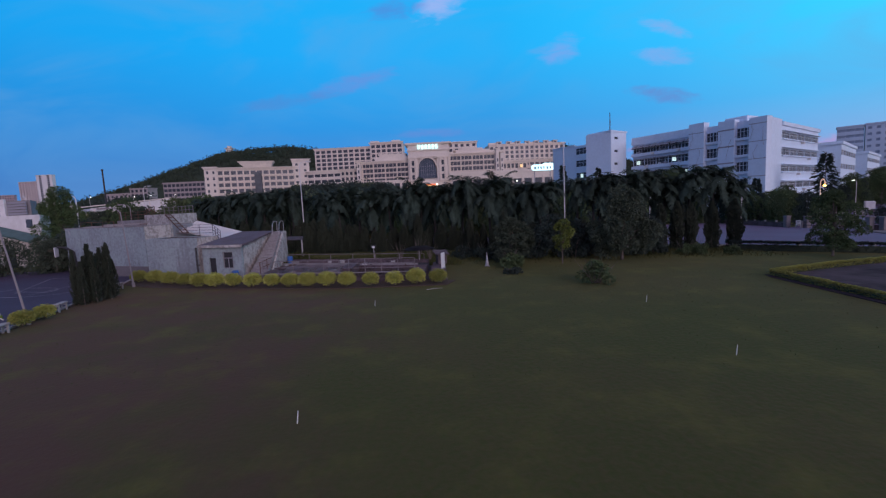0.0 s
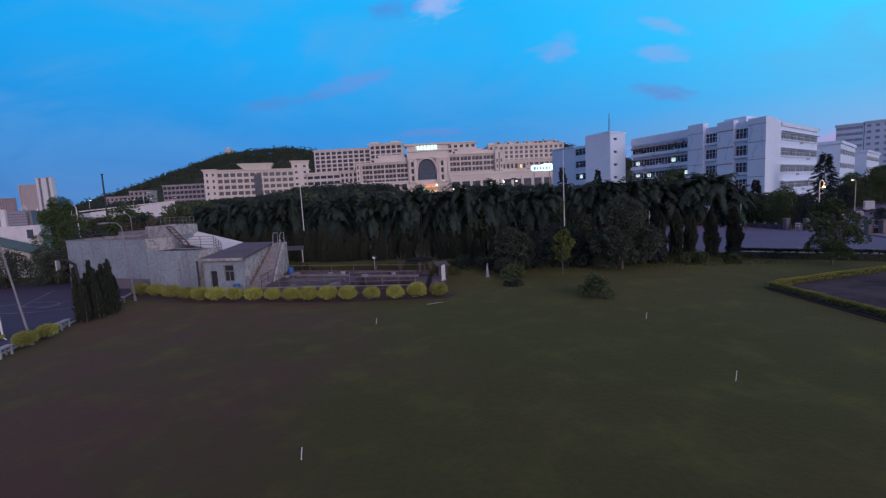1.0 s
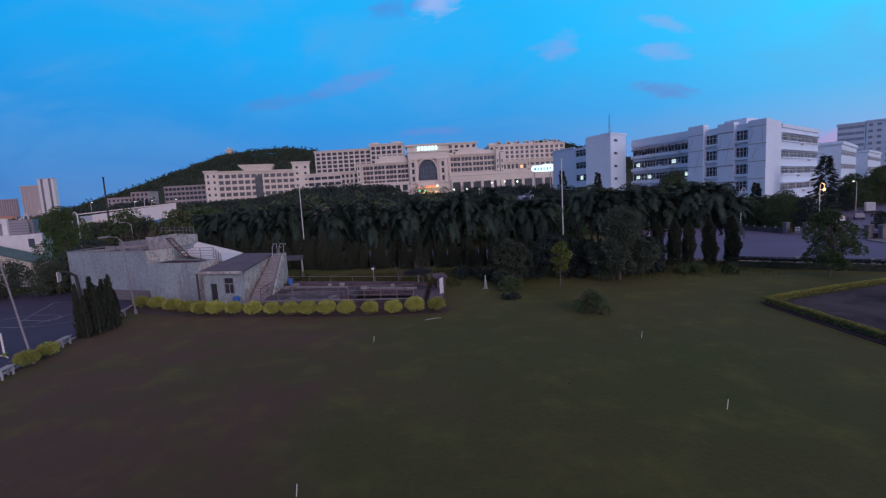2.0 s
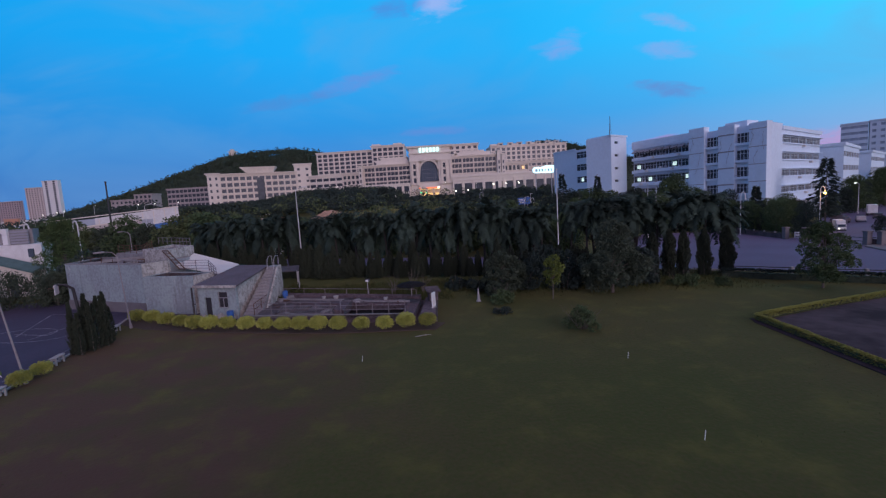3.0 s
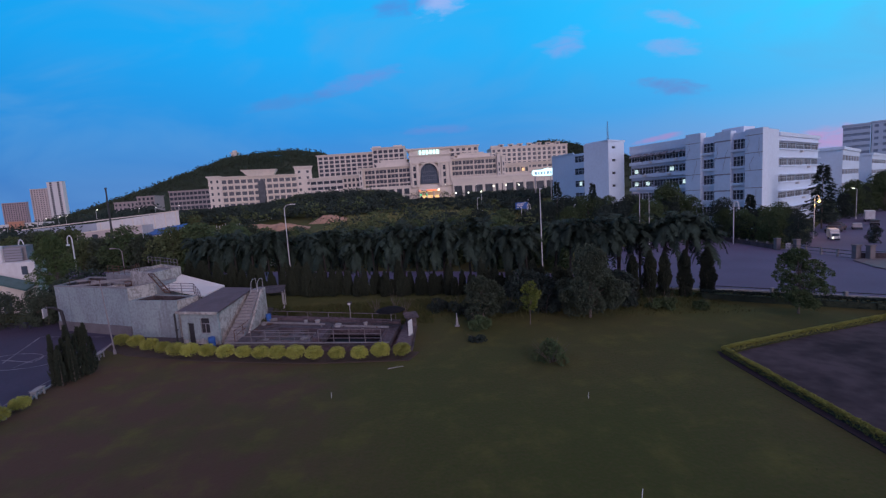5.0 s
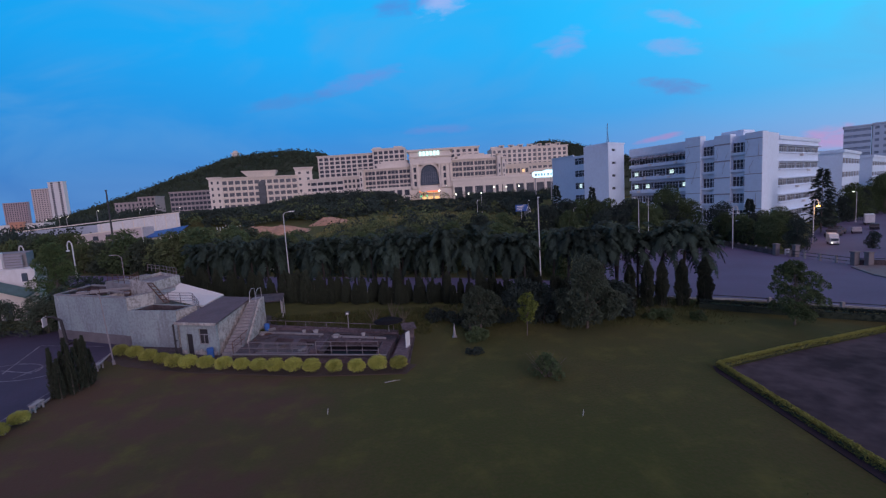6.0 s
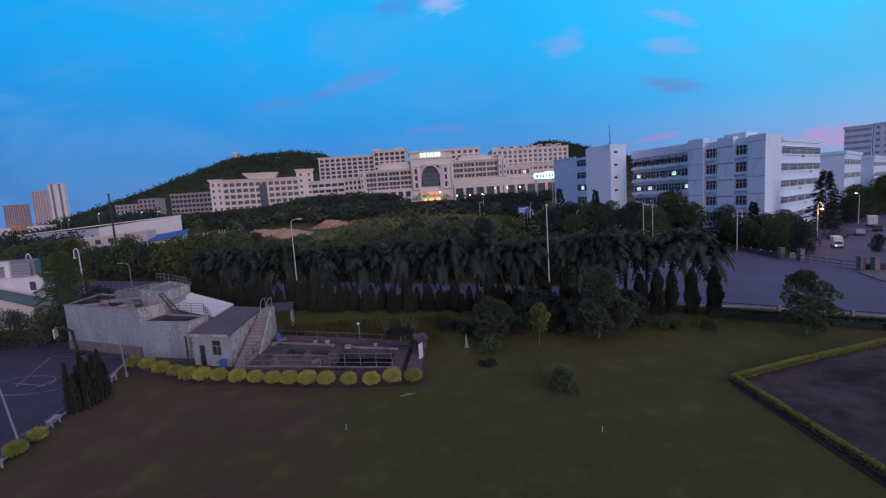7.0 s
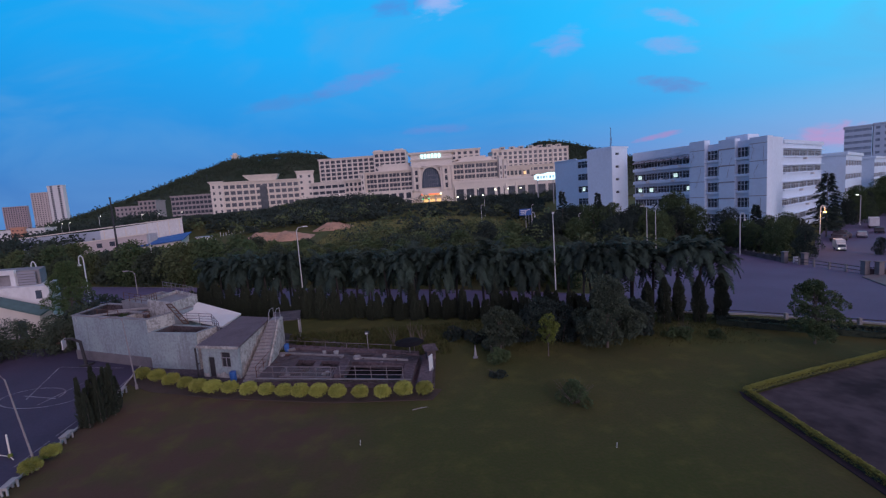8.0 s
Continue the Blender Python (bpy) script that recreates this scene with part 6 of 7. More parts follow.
tagged(new("scrub", mesh_from("scrub", light_v, light_f, SCRUBM)), "lighter green scrub below the hotel", "scrub", kind="stuff")

# trees by the junction, in front of the factory
JUNCTION = ((66.6, 98, 12.5), (65.8, 90, 9.2), (69.5, 92, 8.2), (74.7, 92, 10.8), (81.0, 97, 9.0), (58.2, 105, 13.2), (50.1, 108, 10.2), (41.3, 110, 10.8), (37.8, 90, 8.4), (49.5, 98, 9.2), (28.9, 100, 9.5),
            (18.4, 98, 7.8), (12.8, 92, 7.8), (66.5, 83.5, 9.5), (81.5, 78.5, 4.4), (45, 130, 10), (40, 124, 10.5), (52, 136, 9.2), (35, 118, 9.5), (58, 141, 9.2), (47.5, 122, 10), (62, 131, 9.5), (30, 112, 8.5), (43, 137, 9.2), (67.5, 78, 8.5), (70, 86, 9.5), (57.5, 102, 9.5), (53, 101, 9), (49, 100.5, 8.5), (62, 103, 10), (45.5, 99, 8.0), (113, 124, 8.5), (108, 119, 7.5), (160, 158, 13), (168, 163, 13), (176, 170, 13.5), (186, 178, 14), (152, 148, 11), (198, 186, 13), (129.7, 135, 11), (123, 131, 7.5), (147.6, 150, 9.5), (138, 142, 9), (33, 97, 8.5), (45, 103, 9.0), (66, 96, 9.5), (23.5, 95, 7.5), (78, 101, 9.5), (65.5, 90, 7.5))
base = [tree("tree", "dark leafy tree beside the junction", 40 + i, 10.0, 8.0, 1.5, (LEAFDK, LEAF, LEAFDK, LEAF)[i], 13000, 0.26, 0.06, 0.22, 34) for i in range(4)]
for i, (x, y, h) in enumerate(JUNCTION):
    ob = base[i] if i < 4 else copy_thing(base[i % 4], Matrix())
    place(ob, x, y, None, r.uniform(0, 6), h / 10.0 * (0.72 if x > 62 and y < 126 else 0.88 if x > 50 and y < 100 else 1.0))
    tagged(ob, "dark leafy tree beside the junction", "tree", "trees by the junction")


def conifer(seed, height, radius):
    rr = random.Random(seed)
    ob = empty("conifer")
    lv, lf = [], []
    for k in range(70):
        t = k / 70
        z, rad = height * (0.10 + 0.86 * t), radius * (1 - t) ** 0.75 * rr.uniform(0.5, 1.1)
        an = k * 2.4 + rr.uniform(-0.3, 0.3)
        for s in range(16):
            q = (s + 1) / 16
            p = Vector((math.cos(an) * rad * q, math.sin(an) * rad * q, z + 0.12 * radius * math.sin(q * 2.5) - 0.1 * radius * q * q))
            leaf(lv, lf, p, Vector((math.cos(an) + rr.uniform(-0.8, 0.8), math.sin(an) + rr.uniform(-0.8, 0.8), rr.uniform(-0.4, 0.4))), 0.75 * radius / 2.5, 0.35, rr)
    child("foliage", mesh_from("foliage", lv, lf, LEAFDK), ob)
    part("trunk", tube(bmesh.new(), [(0, 0, 0), (0, 0, height)], 0.18, 6, 0.03), BARK, ob)
    return tagged(ob, "tall tiered dark conifer by the factory", "conifer")


place(conifer(1, 16.0, 4.4), 98.4, 109.5)
place(conifer(2, 9.8, 2.4), 70.8, 95)
place(conifer(3, 14.2, 2.3), 42.3, 110)
place(conifer(4, 15.0, 2.4), 33.6, 110)
place(conifer(5, 12.6, 2.6), 60.8, 110)

# scattered dark trees between the white house and the court
for i, (x, y, h, w_) in enumerate(((-40.5, 44.5, 3.4, 5), (-44, 42, 3.2, 5), (-37.5, 45.5, 3.4, 4.5), (-35.4, 44.2, 3.0, 4), (-46, 45, 3.6, 5), (-34.6, 46.0, 4.2, 4.5), (-41, 41, 2.6, 4))):
    place(tree("tree", "low dark tree between house and court", 60 + i, h, w_, 0.6, LEAFMID, 5200, 0.16, 0.06, 0.1, 18), x, y)

# white house with teal eaves
house2 = empty("white_house")
tagged(house2, "white two-storey house with teal tiled eaves", "house")
hp = [(-60, 52.5), (-43.9, 52.8), (-47.2, 58.0), (-60, 60)]
part("wall", prism(bmesh.new(), hp, -0.2, 5.9), WHITE, house2)
part("upper_storey", prism(bmesh.new(), [(-60, 54.5), (-46.6, 54.9), (-49.5, 59), (-60, 59)], 5.9, 7.7), CONCRETE, house2, "grey louvred roof room")
part("frame", boxes((-60, -49.6, 54.1, 54.4, 7.3, 7.9), (-49.6, -49.0, 54.1, 54.4, 5.9, 7.9)), WHITE, house2)
for k in range(5):
    part("slat", boxes((-48.9, -46.7, 54.3, 54.45, 6.0 + k * 0.33, 6.24 + k * 0.33)), FACTD, house2)
part("eave", prism(bmesh.new(), [(-53, 50.5), (-43.0, 50.2), (-42.8, 51.6), (-53, 51.8)], [5.6, 2.75, 3.25, 6.0], [5.8, 2.95, 3.45, 6.2]), TEAL, house2, "teal tiled eave roof")
part("porch_wall", prism(bmesh.new(), [(-53, 51.1), (-43.9, 51.0), (-43.7, 52.7), (-53, 52.4)], -0.2, [5.6, 2.9, 2.9, 5.6]), CREAM2, house2)
for x, z0, z1, y in ((-46.6, 0, 2.2, 51.02), (-50.0, 1.4, 3.0, 51.04), (-52.4, 1.4, 3.0, 51.08)):
    part("window", boxes((x, x + 1.0, y - 0.06, y + 0.08, z0, z1)), GLASS, house2)
part("window", boxes((-45.4, -44.8, 52.62, 52.85, 4.4, 5.4)), GLASS, house2)

# ---------------------------------------------------------------- junction, yard and street furniture


def truck():
    ob = empty("box_truck")
    part("cargo_box", bevelled(boxes((-1.1, 1.1, -0.2, 4.4, 0.85, 3.3)), 0.05), WHITE, ob)
    cab = bmesh.new()
    box(cab, -1.0, 1.0, -2.1, -0.3, 0.55, 2.35)
    for v in cab.verts:
        if v.co.y < -2 and v.co.z > 2:
            v.co.y += 0.45
    bevelled(cab, 0.06)
    cb = part("cab", cab, WHITE, ob)
    part("windscreen", prism(bmesh.new(), [(-0.85, -2.0), (0.85, -2.0), (0.85, -1.75), (-0.85, -1.75)], 1.45, 2.15), GLASS, cb)
    part("bumper", bevelled(boxes((-1.0, 1.0, -2.25, -2.05, 0.4, 0.75)), 0.03), DARK, cb)
    for x in (-0.75, 0.5):
        part("headlight", boxes((x, x + 0.25, -2.16, -2.08, 0.85, 1.05)), LAMPW if x < 0 else GLASS, cb)
    for x in (-1.0, 0.8):
        for y in (-1.3, 3.0):
            part("wheel", tube(bmesh.new(), [(x, y, 0.42), (x + 0.22, y, 0.42)], 0.42, 12), DARK, ob)
    part("chassis", boxes((-0.5, 0.5, -1.9, 4.3, 0.5, 0.85)), DARK, ob)
    return ob


place(tagged(truck(), "white box truck parked facing the junction", "truck"), 81.4, 86.5, None, radians(-32), 0.66)


def car(label, mat):
    ob = empty("car")
    bm = bmesh.new()
    prof = [(-2.1, 0.45), (-2.15, 0.8), (-1.3, 0.95), (-0.7, 1.45), (0.9, 1.45), (1.6, 1.0), (2.1, 0.9), (2.15, 0.45)]
    a = [bm.verts.new((-0.85, y, z)) for y, z in prof]
    b = [bm.verts.new((0.85, y, z)) for y, z in prof]
    bm.faces.new(a), bm.faces.new(b[::-1])
    for i in range(len(prof)):
        j = (i + 1) % len(prof)
        bm.faces.new((a[i], b[i], b[j], a[j]))
    bmesh.ops.recalc_face_normals(bm, faces=bm.faces[:])
    body = part("body", bevelled(bm, 0.06), mat, ob)
    part("window", boxes((-0.87, 0.87, -0.55, 0.8, 1.02, 1.36)), GLASS, body)
    for x in (-0.88, 0.7):
        for y in (-1.35, 1.35):
            part("wheel", tube(bmesh.new(), [(x, y, 0.32), (x + 0.18, y, 0.32)], 0.32, 10), DARK, ob)
    return tagged(ob, label, "car")


place(car("pale grey parked car by the side road", STEEL), 103, 105, None, radians(-40))
place(car("dark parked car by the side road", DARK), 112, 110, None, radians(-42))
place(tagged(truck(), "white box truck parked far up the side road", "truck"), 121, 121, None, radians(140), 0.9)
for x, y in ((94.5, 101.5), (98.0, 104.5), (100.5, 108.0)):
    place(car("dark parked car under the junction trees", DARKCON), x, y, None, radians(-60), 1.15)
place(car("white parked car on the road", WHITE), -25, 78, None, radians(80))

# low wall with rails and gate piers on the far side of the junction
wall = empty("boundary_fence")
tagged(wall, "low dark fence with concrete piers along the far kerb", "fence")
run = [Vector((64.8, 98.4, 0)), Vector((62.7, 84, 0)), Vector((61.6, 74.6, 0)), Vector((62.2, 61.2, 0)), Vector((68, 57.5, 0))]
for i, (a, b) in enumerate(zip(run, run[1:])):
    d = b - a
    n = int(d.length / 2.5)
    s = Vector((-d.y, d.x, 0)).normalized() * 0.15
    for k in range(n):
        p, q = a + d * (k / n), a + d * ((k + 1) / n)
        pts = [(v.x, v.y) for v in (p - s, q - s, q + s, p + s)]
        z = [ground_z(*v) for v in pts]
        if i != 2:
            part("panel", prism(bmesh.new(), pts, [v - 0.2 for v in z], [v + 0.9 for v in z]), DARKCON, wall)
        zz = ground_z(p.x, p.y)
        part("post", boxes((p.x - 0.12, p.x + 0.12, p.y - 0.12, p.y + 0.12, zz - 0.2, zz + 1.2)), CONCRETE, wall)
        for hgt in (0.55, 1.05):
            part("rail", tube(bmesh.new(), [(p.x, p.y, ground_z(p.x, p.y) + hgt), (q.x, q.y, ground_z(q.x, q.y) + hgt)], 0.05), DARK, wall)
for x, y in ((61.2, 74.4), (62.3, 71.6), (62.1, 61.0), (63.0, 59.9)):
    pr = empty("gate_pier")
    part("shaft", bevelled(boxes((-0.36, 0.36, -0.36, 0.36, -0.3, 1.9)), 0.03), PLINTH, pr)
    part("cap", bevelled(boxes((-0.44, 0.44, -0.44, 0.44, 1.9, 2.05)), 0.03), PLINTH, pr)
    tagged(place(pr, x, y), "dark stone gate pier by the junction", "pier", "gate piers")
notice = empty("notice_board")
part("board", bevelled(boxes((-0.4, 0.4, -0.05, 0.05, 0.4, 1.3)), 0.02), WHITE, notice)
part("leg", boxes((-0.4, -0.32, -0.04, 0.04, -0.1, 0.4), (0.32, 0.4, -0.04, 0.04, -0.1, 0.4)), STEEL, notice)
tagged(place(notice, 61.9, 72.9), "small white notice board by the gate pier", "sign")

# low rail on the near kerb of the road
rail = empty("kerb_rail")
tagged(rail, "low dark rail on short posts along the kerb", "railing")
a, b = Vector((31.5, 44.0, 0)), Vector((58, 27.5, 0))
for k in range(7):
    p = a.lerp(b, k / 6)
    part("post", bevelled(boxes((p.x - 0.14, p.x + 0.14, p.y - 0.14, p.y + 0.14, ground_z(p.x, p.y) - 0.1, ground_z(p.x, p.y) + 0.62)), 0.02), CONCRETE, rail)
    if k < 6:
        q = a.lerp(b, (k + 1) / 6)
        part("bar", tube(bmesh.new(), [(p.x, p.y, ground_z(p.x, p.y) + 0.5), (q.x, q.y, ground_z(q.x, q.y) + 0.5)], 0.045), DARK, rail)
fence = empty("field_fence")
tagged(fence, "row of small white fence posts above the field", "fence")
for k in range(20):
    x, y = -92 + 1.25 * k, 190
    part("post", boxes((x, x + 0.16, y, y + 0.16, ground_z(x, y) - 0.3, ground_z(x, y) + 1.5 + 0.5 * (k % 3 == 0))), WHITE, fence)
    if k < 19:
        x1 = x + 1.25
        part("rail", tube(bmesh.new(), [(x + 0.08, y + 0.22, ground_z(x, y) + 0.9), (x1 + 0.08, y + 0.22, ground_z(x1, y) + 0.9)], 0.04, 4), DARK, fence)

# lit street lamps at the junction
y1 = hoop_lamp(8.2)
for o in y1.children:
    if o.name.startswith("lamp_head"):
        o.data = o.data.copy()
        o.data.materials[0] = LAMPY
put_lamp(copy_thing(hoop, Matrix.Diagonal((1, 1, 1.1, 1))), 61.6, 86.3, 0.0, "tall white hooped lamp post by the fence", "hooped lamps")
for x, y in ((29.9, 130), (37.1, 130), (47.6, 130), (75.3, 130)):
    put_lamp(copy_thing(hoop, Matrix.Diagonal((1, 1, 1.45, 1))), x, y, 0.0, "tall white hooped lamp post beyond the trees", "hooped lamps")
put_lamp(y1, 81.3, 91.2, 0.0, "hooped lamp post with a lit amber lamp", "hooped lamps")
glow = new("amber_light", bpy.data.lights.new("amber_light", "POINT"))
glow.data.energy, glow.data.color, glow.data.shadow_soft_size = 480.0, (1.0, 0.50, 0.12), 0.2
glow.location = (82.2, 90.6, 4.4)
for x, y, z in ((124, 128, 8.5), (73, 150, 6.5), (-130.9, 230, 7.0), (-143.1, 230, 7.0), (-151.6, 230, 7.0), (-173.7, 230, 8.5), (-189.8, 230, 7.5), (-193.7, 230, 7.5), (-201, 230, 7.5), (26, 268, 8), (44, 268, 8.5), (-56, 262, 8), (8, 266, 7)):
    lm = street_lamp(z, 0.8, r=0.09, lit=LAMPW)
    put_lamp(lm, x, y, 1.6, "small lit street lamp far off", "far lit lamps")
plain = street_lamp(8.0, 1.0, r=0.09)
put_lamp(plain, 30, 140, 0.4, "thin white street lamp beyond the field", "far lamps")
for x, y in ((17, 150), (46, 150), (40, 118), (52, 118), (36, 160), (22, 190)):
    put_lamp(copy_thing(plain, Matrix()), x, y, 1.0, "thin white street lamp beyond the field", "far lamps")

post = empty("utility_pole")
part("pole", tube(bmesh.new(), [(0, 0, -0.3), (0, 0, 20)], 0.35, 8, 0.22), DARK, post)
part("cap", tube(bmesh.new(), [(0, 0, 20), (0, 0, 20.4)], 0.35, 8), DARK, post)
tagged(place(post, -107.4, 150.5), "dark slender chimney pole beside the warehouse", "pole")
put_lamp(street_lamp(6.3, 0.9, mat=POLEG, r=0.07), -35.3, 55.6, radians(180), "small grey street lamp behind the treatment house", "")

# signs
bs = empty("road_sign")
part("panel", bevelled(boxes((-2.2, 2.2, -0.08, 0.08, 4.6, 7.0)), 0.05), BLUEP, bs, "blue direction panel")
for k in range(3):
    part("text_bar", boxes((-1.7, 0.9 - k * 0.4, -0.11, -0.09, 6.3 - k * 0.6, 6.55 - k * 0.6)), WHITE, bs, "white lettering bar")
part("post", tube(bmesh.new(), [(1.2, 0.12, -0.2), (1.2, 0.12, 6.9)], 0.12), STEEL, bs)
tagged(place(bs, 33.6, 160), "blue road direction sign on a post", "sign")
bb = empty("billboard")
stad = bmesh.new()
ring = [(-4.2 + 1.5 * math.cos(a), 1.9 + 1.5 * math.sin(a)) for a in [math.pi * (0.5 + k / 10) for k in range(11)]] + [(3.6, 0.2), (5.4, 0.5), (5.7, 2.0), (5.3, 3.8), (1.5, 4.0), (-1.0, 3.3)]
fr_, bk_ = [stad.verts.new((x, -0.35, z)) for x, z in ring], [stad.verts.new((x, 0.35, z)) for x, z in ring]
stad.faces.new(fr_), stad.faces.new(bk_[::-1])
for k in range(len(ring)):
    stad.faces.new((fr_[k], bk_[k], bk_[(k + 1) % len(ring)], fr_[(k + 1) % len(ring)]))
bmesh.ops.recalc_face_normals(stad, faces=stad.faces[:])
part("panel", stad, SIGNW, bb, "brightly lit white sign box")
for x, w_ in ((-4.4, 1.2), (-2.6, 0.7), (-1.2, 0.9), (0.4, 0.6), (2.0, 0.9), (3.6, 0.7)):
    part("letter_bar", boxes((x, x + w_, -0.42, -0.36, 1.0, 2.4)), TOWERG, bb, "dim lettering bar")
for x in (-4, 4):
    part("post", tube(bmesh.new(), [(x, 0.3, -14.5), (x, 0.3, 0.2)], 0.25), STEEL, bb)
tagged(place(bb, 57.6, 230, 18.2), "brightly lit white sign box on tall posts", "sign")

# mast on the factory roof
mast = empty("radio_mast")
bm = bmesh.new()
for x, y in ((-0.5, -0.4), (0.5, -0.4), (0, 0.5)):
    tube(bm, [(x, y, 0), (x * 0.25, y * 0.25, 11)], 0.09, 5, 0.05)
for k in range(9):
    q = 1 - 0.75 * k / 9
    tube(bm, [(-0.5 * q, -0.4 * q, 1.2 * k), (0.5 * q, -0.4 * q, 1.2 * k + 0.6), (0, 0.5 * q, 1.2 * k + 1.1)], 0.04, 4)
part("lattice", bm, RUST, mast)
tagged(place(mast, 64.3, 158.4, 26.05, 0, 0.66), "thin lattice radio mast on the factory roof", "mast")

# warehouse sheds with blue roofs, sand heap
for x0, x1, y0, y1, z in ((-112, -89.5, 157.6, 168, 4.6),):
    sh = empty("blue_shed")
    g = ground_z((x0 + x1) / 2, y0) - 0.3
    part("wall", prism(bmesh.new(), [(x0, y0), (x1, y0), (x1 - 3, y1 - 0.5), (x0 + 4, y1 - 0.5)], g - 1.0, [2.35, 4.4, 6.4, 4.5]), CREAM2, sh)
    part("roof", prism(bmesh.new(), [(x0 - 1, y0 - 1), (x1 + 1, y0 - 1), (x1 - 2, y1), (x0 + 3, y1)], [2.4, 4.5, 6.7, 4.6], [2.65, 4.75, 6.95, 4.85]), BLUER, sh, "blue corrugated roof")
    for k in range(24):
        q = k / 23
        p0_, p1_ = Vector((x0 - 1 + (x1 - x0 + 2) * q, y0 - 1.02, 2.7 + 2.1 * q)), Vector((x0 + 3 + (x1 - x0 - 5) * q, y1, 4.9 + 2.1 * q))
        part("rib", tube(bmesh.new(), [p0_, p1_], 0.07, 4), BLUER, sh)
    tagged(sh, "low shed with a bright blue sheet roof", "shed")


def sand_mound(x0, x1, y0, y1, height, seed, label):
    """An uneven spoil bank with a ragged crest."""
    nx, ny = 44, 18
    vs = []
    for j in range(ny + 1):
        for i in range(nx + 1):
            x, y = x0 + (x1 - x0) * i / nx, y0 + (y1 - y0) * j / ny
            u, v = 2 * i / nx - 1, 2 * j / ny - 1
            hgt = max(0.0, (1 - abs(u) ** 1.6) * (1 - v * v))
            rough = 0.62 + 0.6 * noise.noise((x * 0.13 + seed, y * 0.09, 2.5)) + 0.25 * noise.noise((x * 0.5, y * 0.5, seed))
            vs.append((x, y, ground_z(x, y) - 0.25 + max(0.0, height * hgt ** 0.8 * rough)))
    fs = [(j * (nx + 1) + i, j * (nx + 1) + i + 1, (j + 1) * (nx + 1) + i + 1, (j + 1) * (nx + 1) + i) for j in range(ny) for i in range(nx)]
    tagged(new("sand_bank", mesh_from("sand_bank", vs, fs, SAND)), label, "sand bank")


sand_mound(-67, -41, 147, 161, 4.4, 1.0, "long bank of dug orange sand in the field")
sand_mound(-46, -31, 165, 177, 2.8, 4.0, "lower bank of dug sand behind the first")
cabin = empty("site_cabin")
part("body", bevelled(boxes((0, 6.0, 0, 2.6, 0, 2.7)), 0.06), WHITE, cabin)
part("roof", prism(bmesh.new(), [(-0.2, -0.3), (6.2, -0.3), (6.2, 2.9), (-0.2, 2.9)], 2.7, 2.86), SHEETB, cabin)
for x in (0.8, 4.0):
    part("window", boxes((x, x + 1.2, -0.05, 0.0, 1.1, 2.0)), FARGLASS, cabin)
part("door", boxes((2.5, 3.4, -0.04, 0.0, 0.05, 2.1)), SHEETB, cabin)
tagged(place(cabin, -86.5, 161.5, None, 0.25), "small white site cabin beside the sand", "cabin")

# hotel entrance, roof trims
entry = empty("hotel_canopy")
part("roof", bevelled(boxes((-9, 5, 274, 283, 15.2, 16.2)), 0.1), CREAM2, entry)
for x in (-8.4, -3.9, 0.2, 4.4):
    part("column", tube(bmesh.new(), [(x, 274.8, 9.4), (x, 274.8, 15.2)], 0.55, 10), CREAM2, entry)
part("lit_ceiling", boxes((-8.4, 4.4, 274.6, 282.6, 14.9, 15.15)), WARM, entry, "warm lit entrance ceiling")
part("lit_entrance", boxes((-7.4, 3.4, 282.4, 282.8, 9.8, 12.6)), WARM, entry, "warm lit entrance doors")
for x, m_ in ((-8.6, REDL), (-8.0, GREENL), (-4.6, GREENL), (3.0, LAMPW)):
    part("lamp", bevelled(boxes((x, x + 0.9, 273.6, 273.95, 12.6 if m_ is GREENL else 15.3, 13.5 if m_ is GREENL else 16.0)), 0.1), m_, entry, "small coloured entrance lamp")
part("red_sign", boxes((-4.0, 4.0, 273.8, 273.98, 15.3, 16.0)), REDL, entry, "lit red entrance sign")
tagged(entry, "hotel entrance canopy with warm light beneath", "canopy")

for x in (-46, -34, -22, 14, 22, 30, 38, 46, 54):
    wl_ = empty("wall_lamp")
    part("globe", bevelled(boxes((-0.35, 0.35, -0.35, 0.35, 0, 0.7)), 0.15), LAMPW, wl_)
    part("bracket", boxes((-0.1, 0.1, -0.05, 1.2, 0.2, 0.4)), STEEL, wl_)
    tagged(place(wl_, x, 282.2, 15.5 if abs(x) > 30 else 12.5), "small lit lamp on the hotel podium", "lamp", "podium lamps")

# basketball stand
hoop2 = empty("basketball_stand")
part("post", tube(bmesh.new(), [(0, 0, 0), (-0.15, -0.1, 2.3), (-0.5, -0.5, 2.75)], 0.14, 8, 0.12), DARK, hoop2)
part("arm", tube(bmesh.new(), [(-0.4, -0.4, 2.72), (-1.0, -0.7, 2.8)], 0.08), DARK, hoop2)
part("backboard", bevelled(boxes((-0.6, 0.6, -0.03, 0.03, -0.42, 0.42)), 0.01), WHITE, hoop2, "white backboard").matrix_basis = Matrix.Translation((-1.02, -0.78, 2.4)) @ Matrix.Rotation(radians(-62), 4, "Z")
part("ring", tube(bmesh.new(), [(-1.3 + 0.23 * math.cos(a), -0.95 + 0.23 * math.sin(a), 2.55) for a in [math.tau * k / 12 for k in range(13)]], 0.015), RUST, hoop2)
part("base", bevelled(boxes((-0.4, 0.4, -0.3, 0.5, 0, 0.15)), 0.03), DARK, hoop2)
tagged(place(hoop2, -29.5, 39.5, 0.06), "dark steel basketball stand with white backboard", "basketball stand")

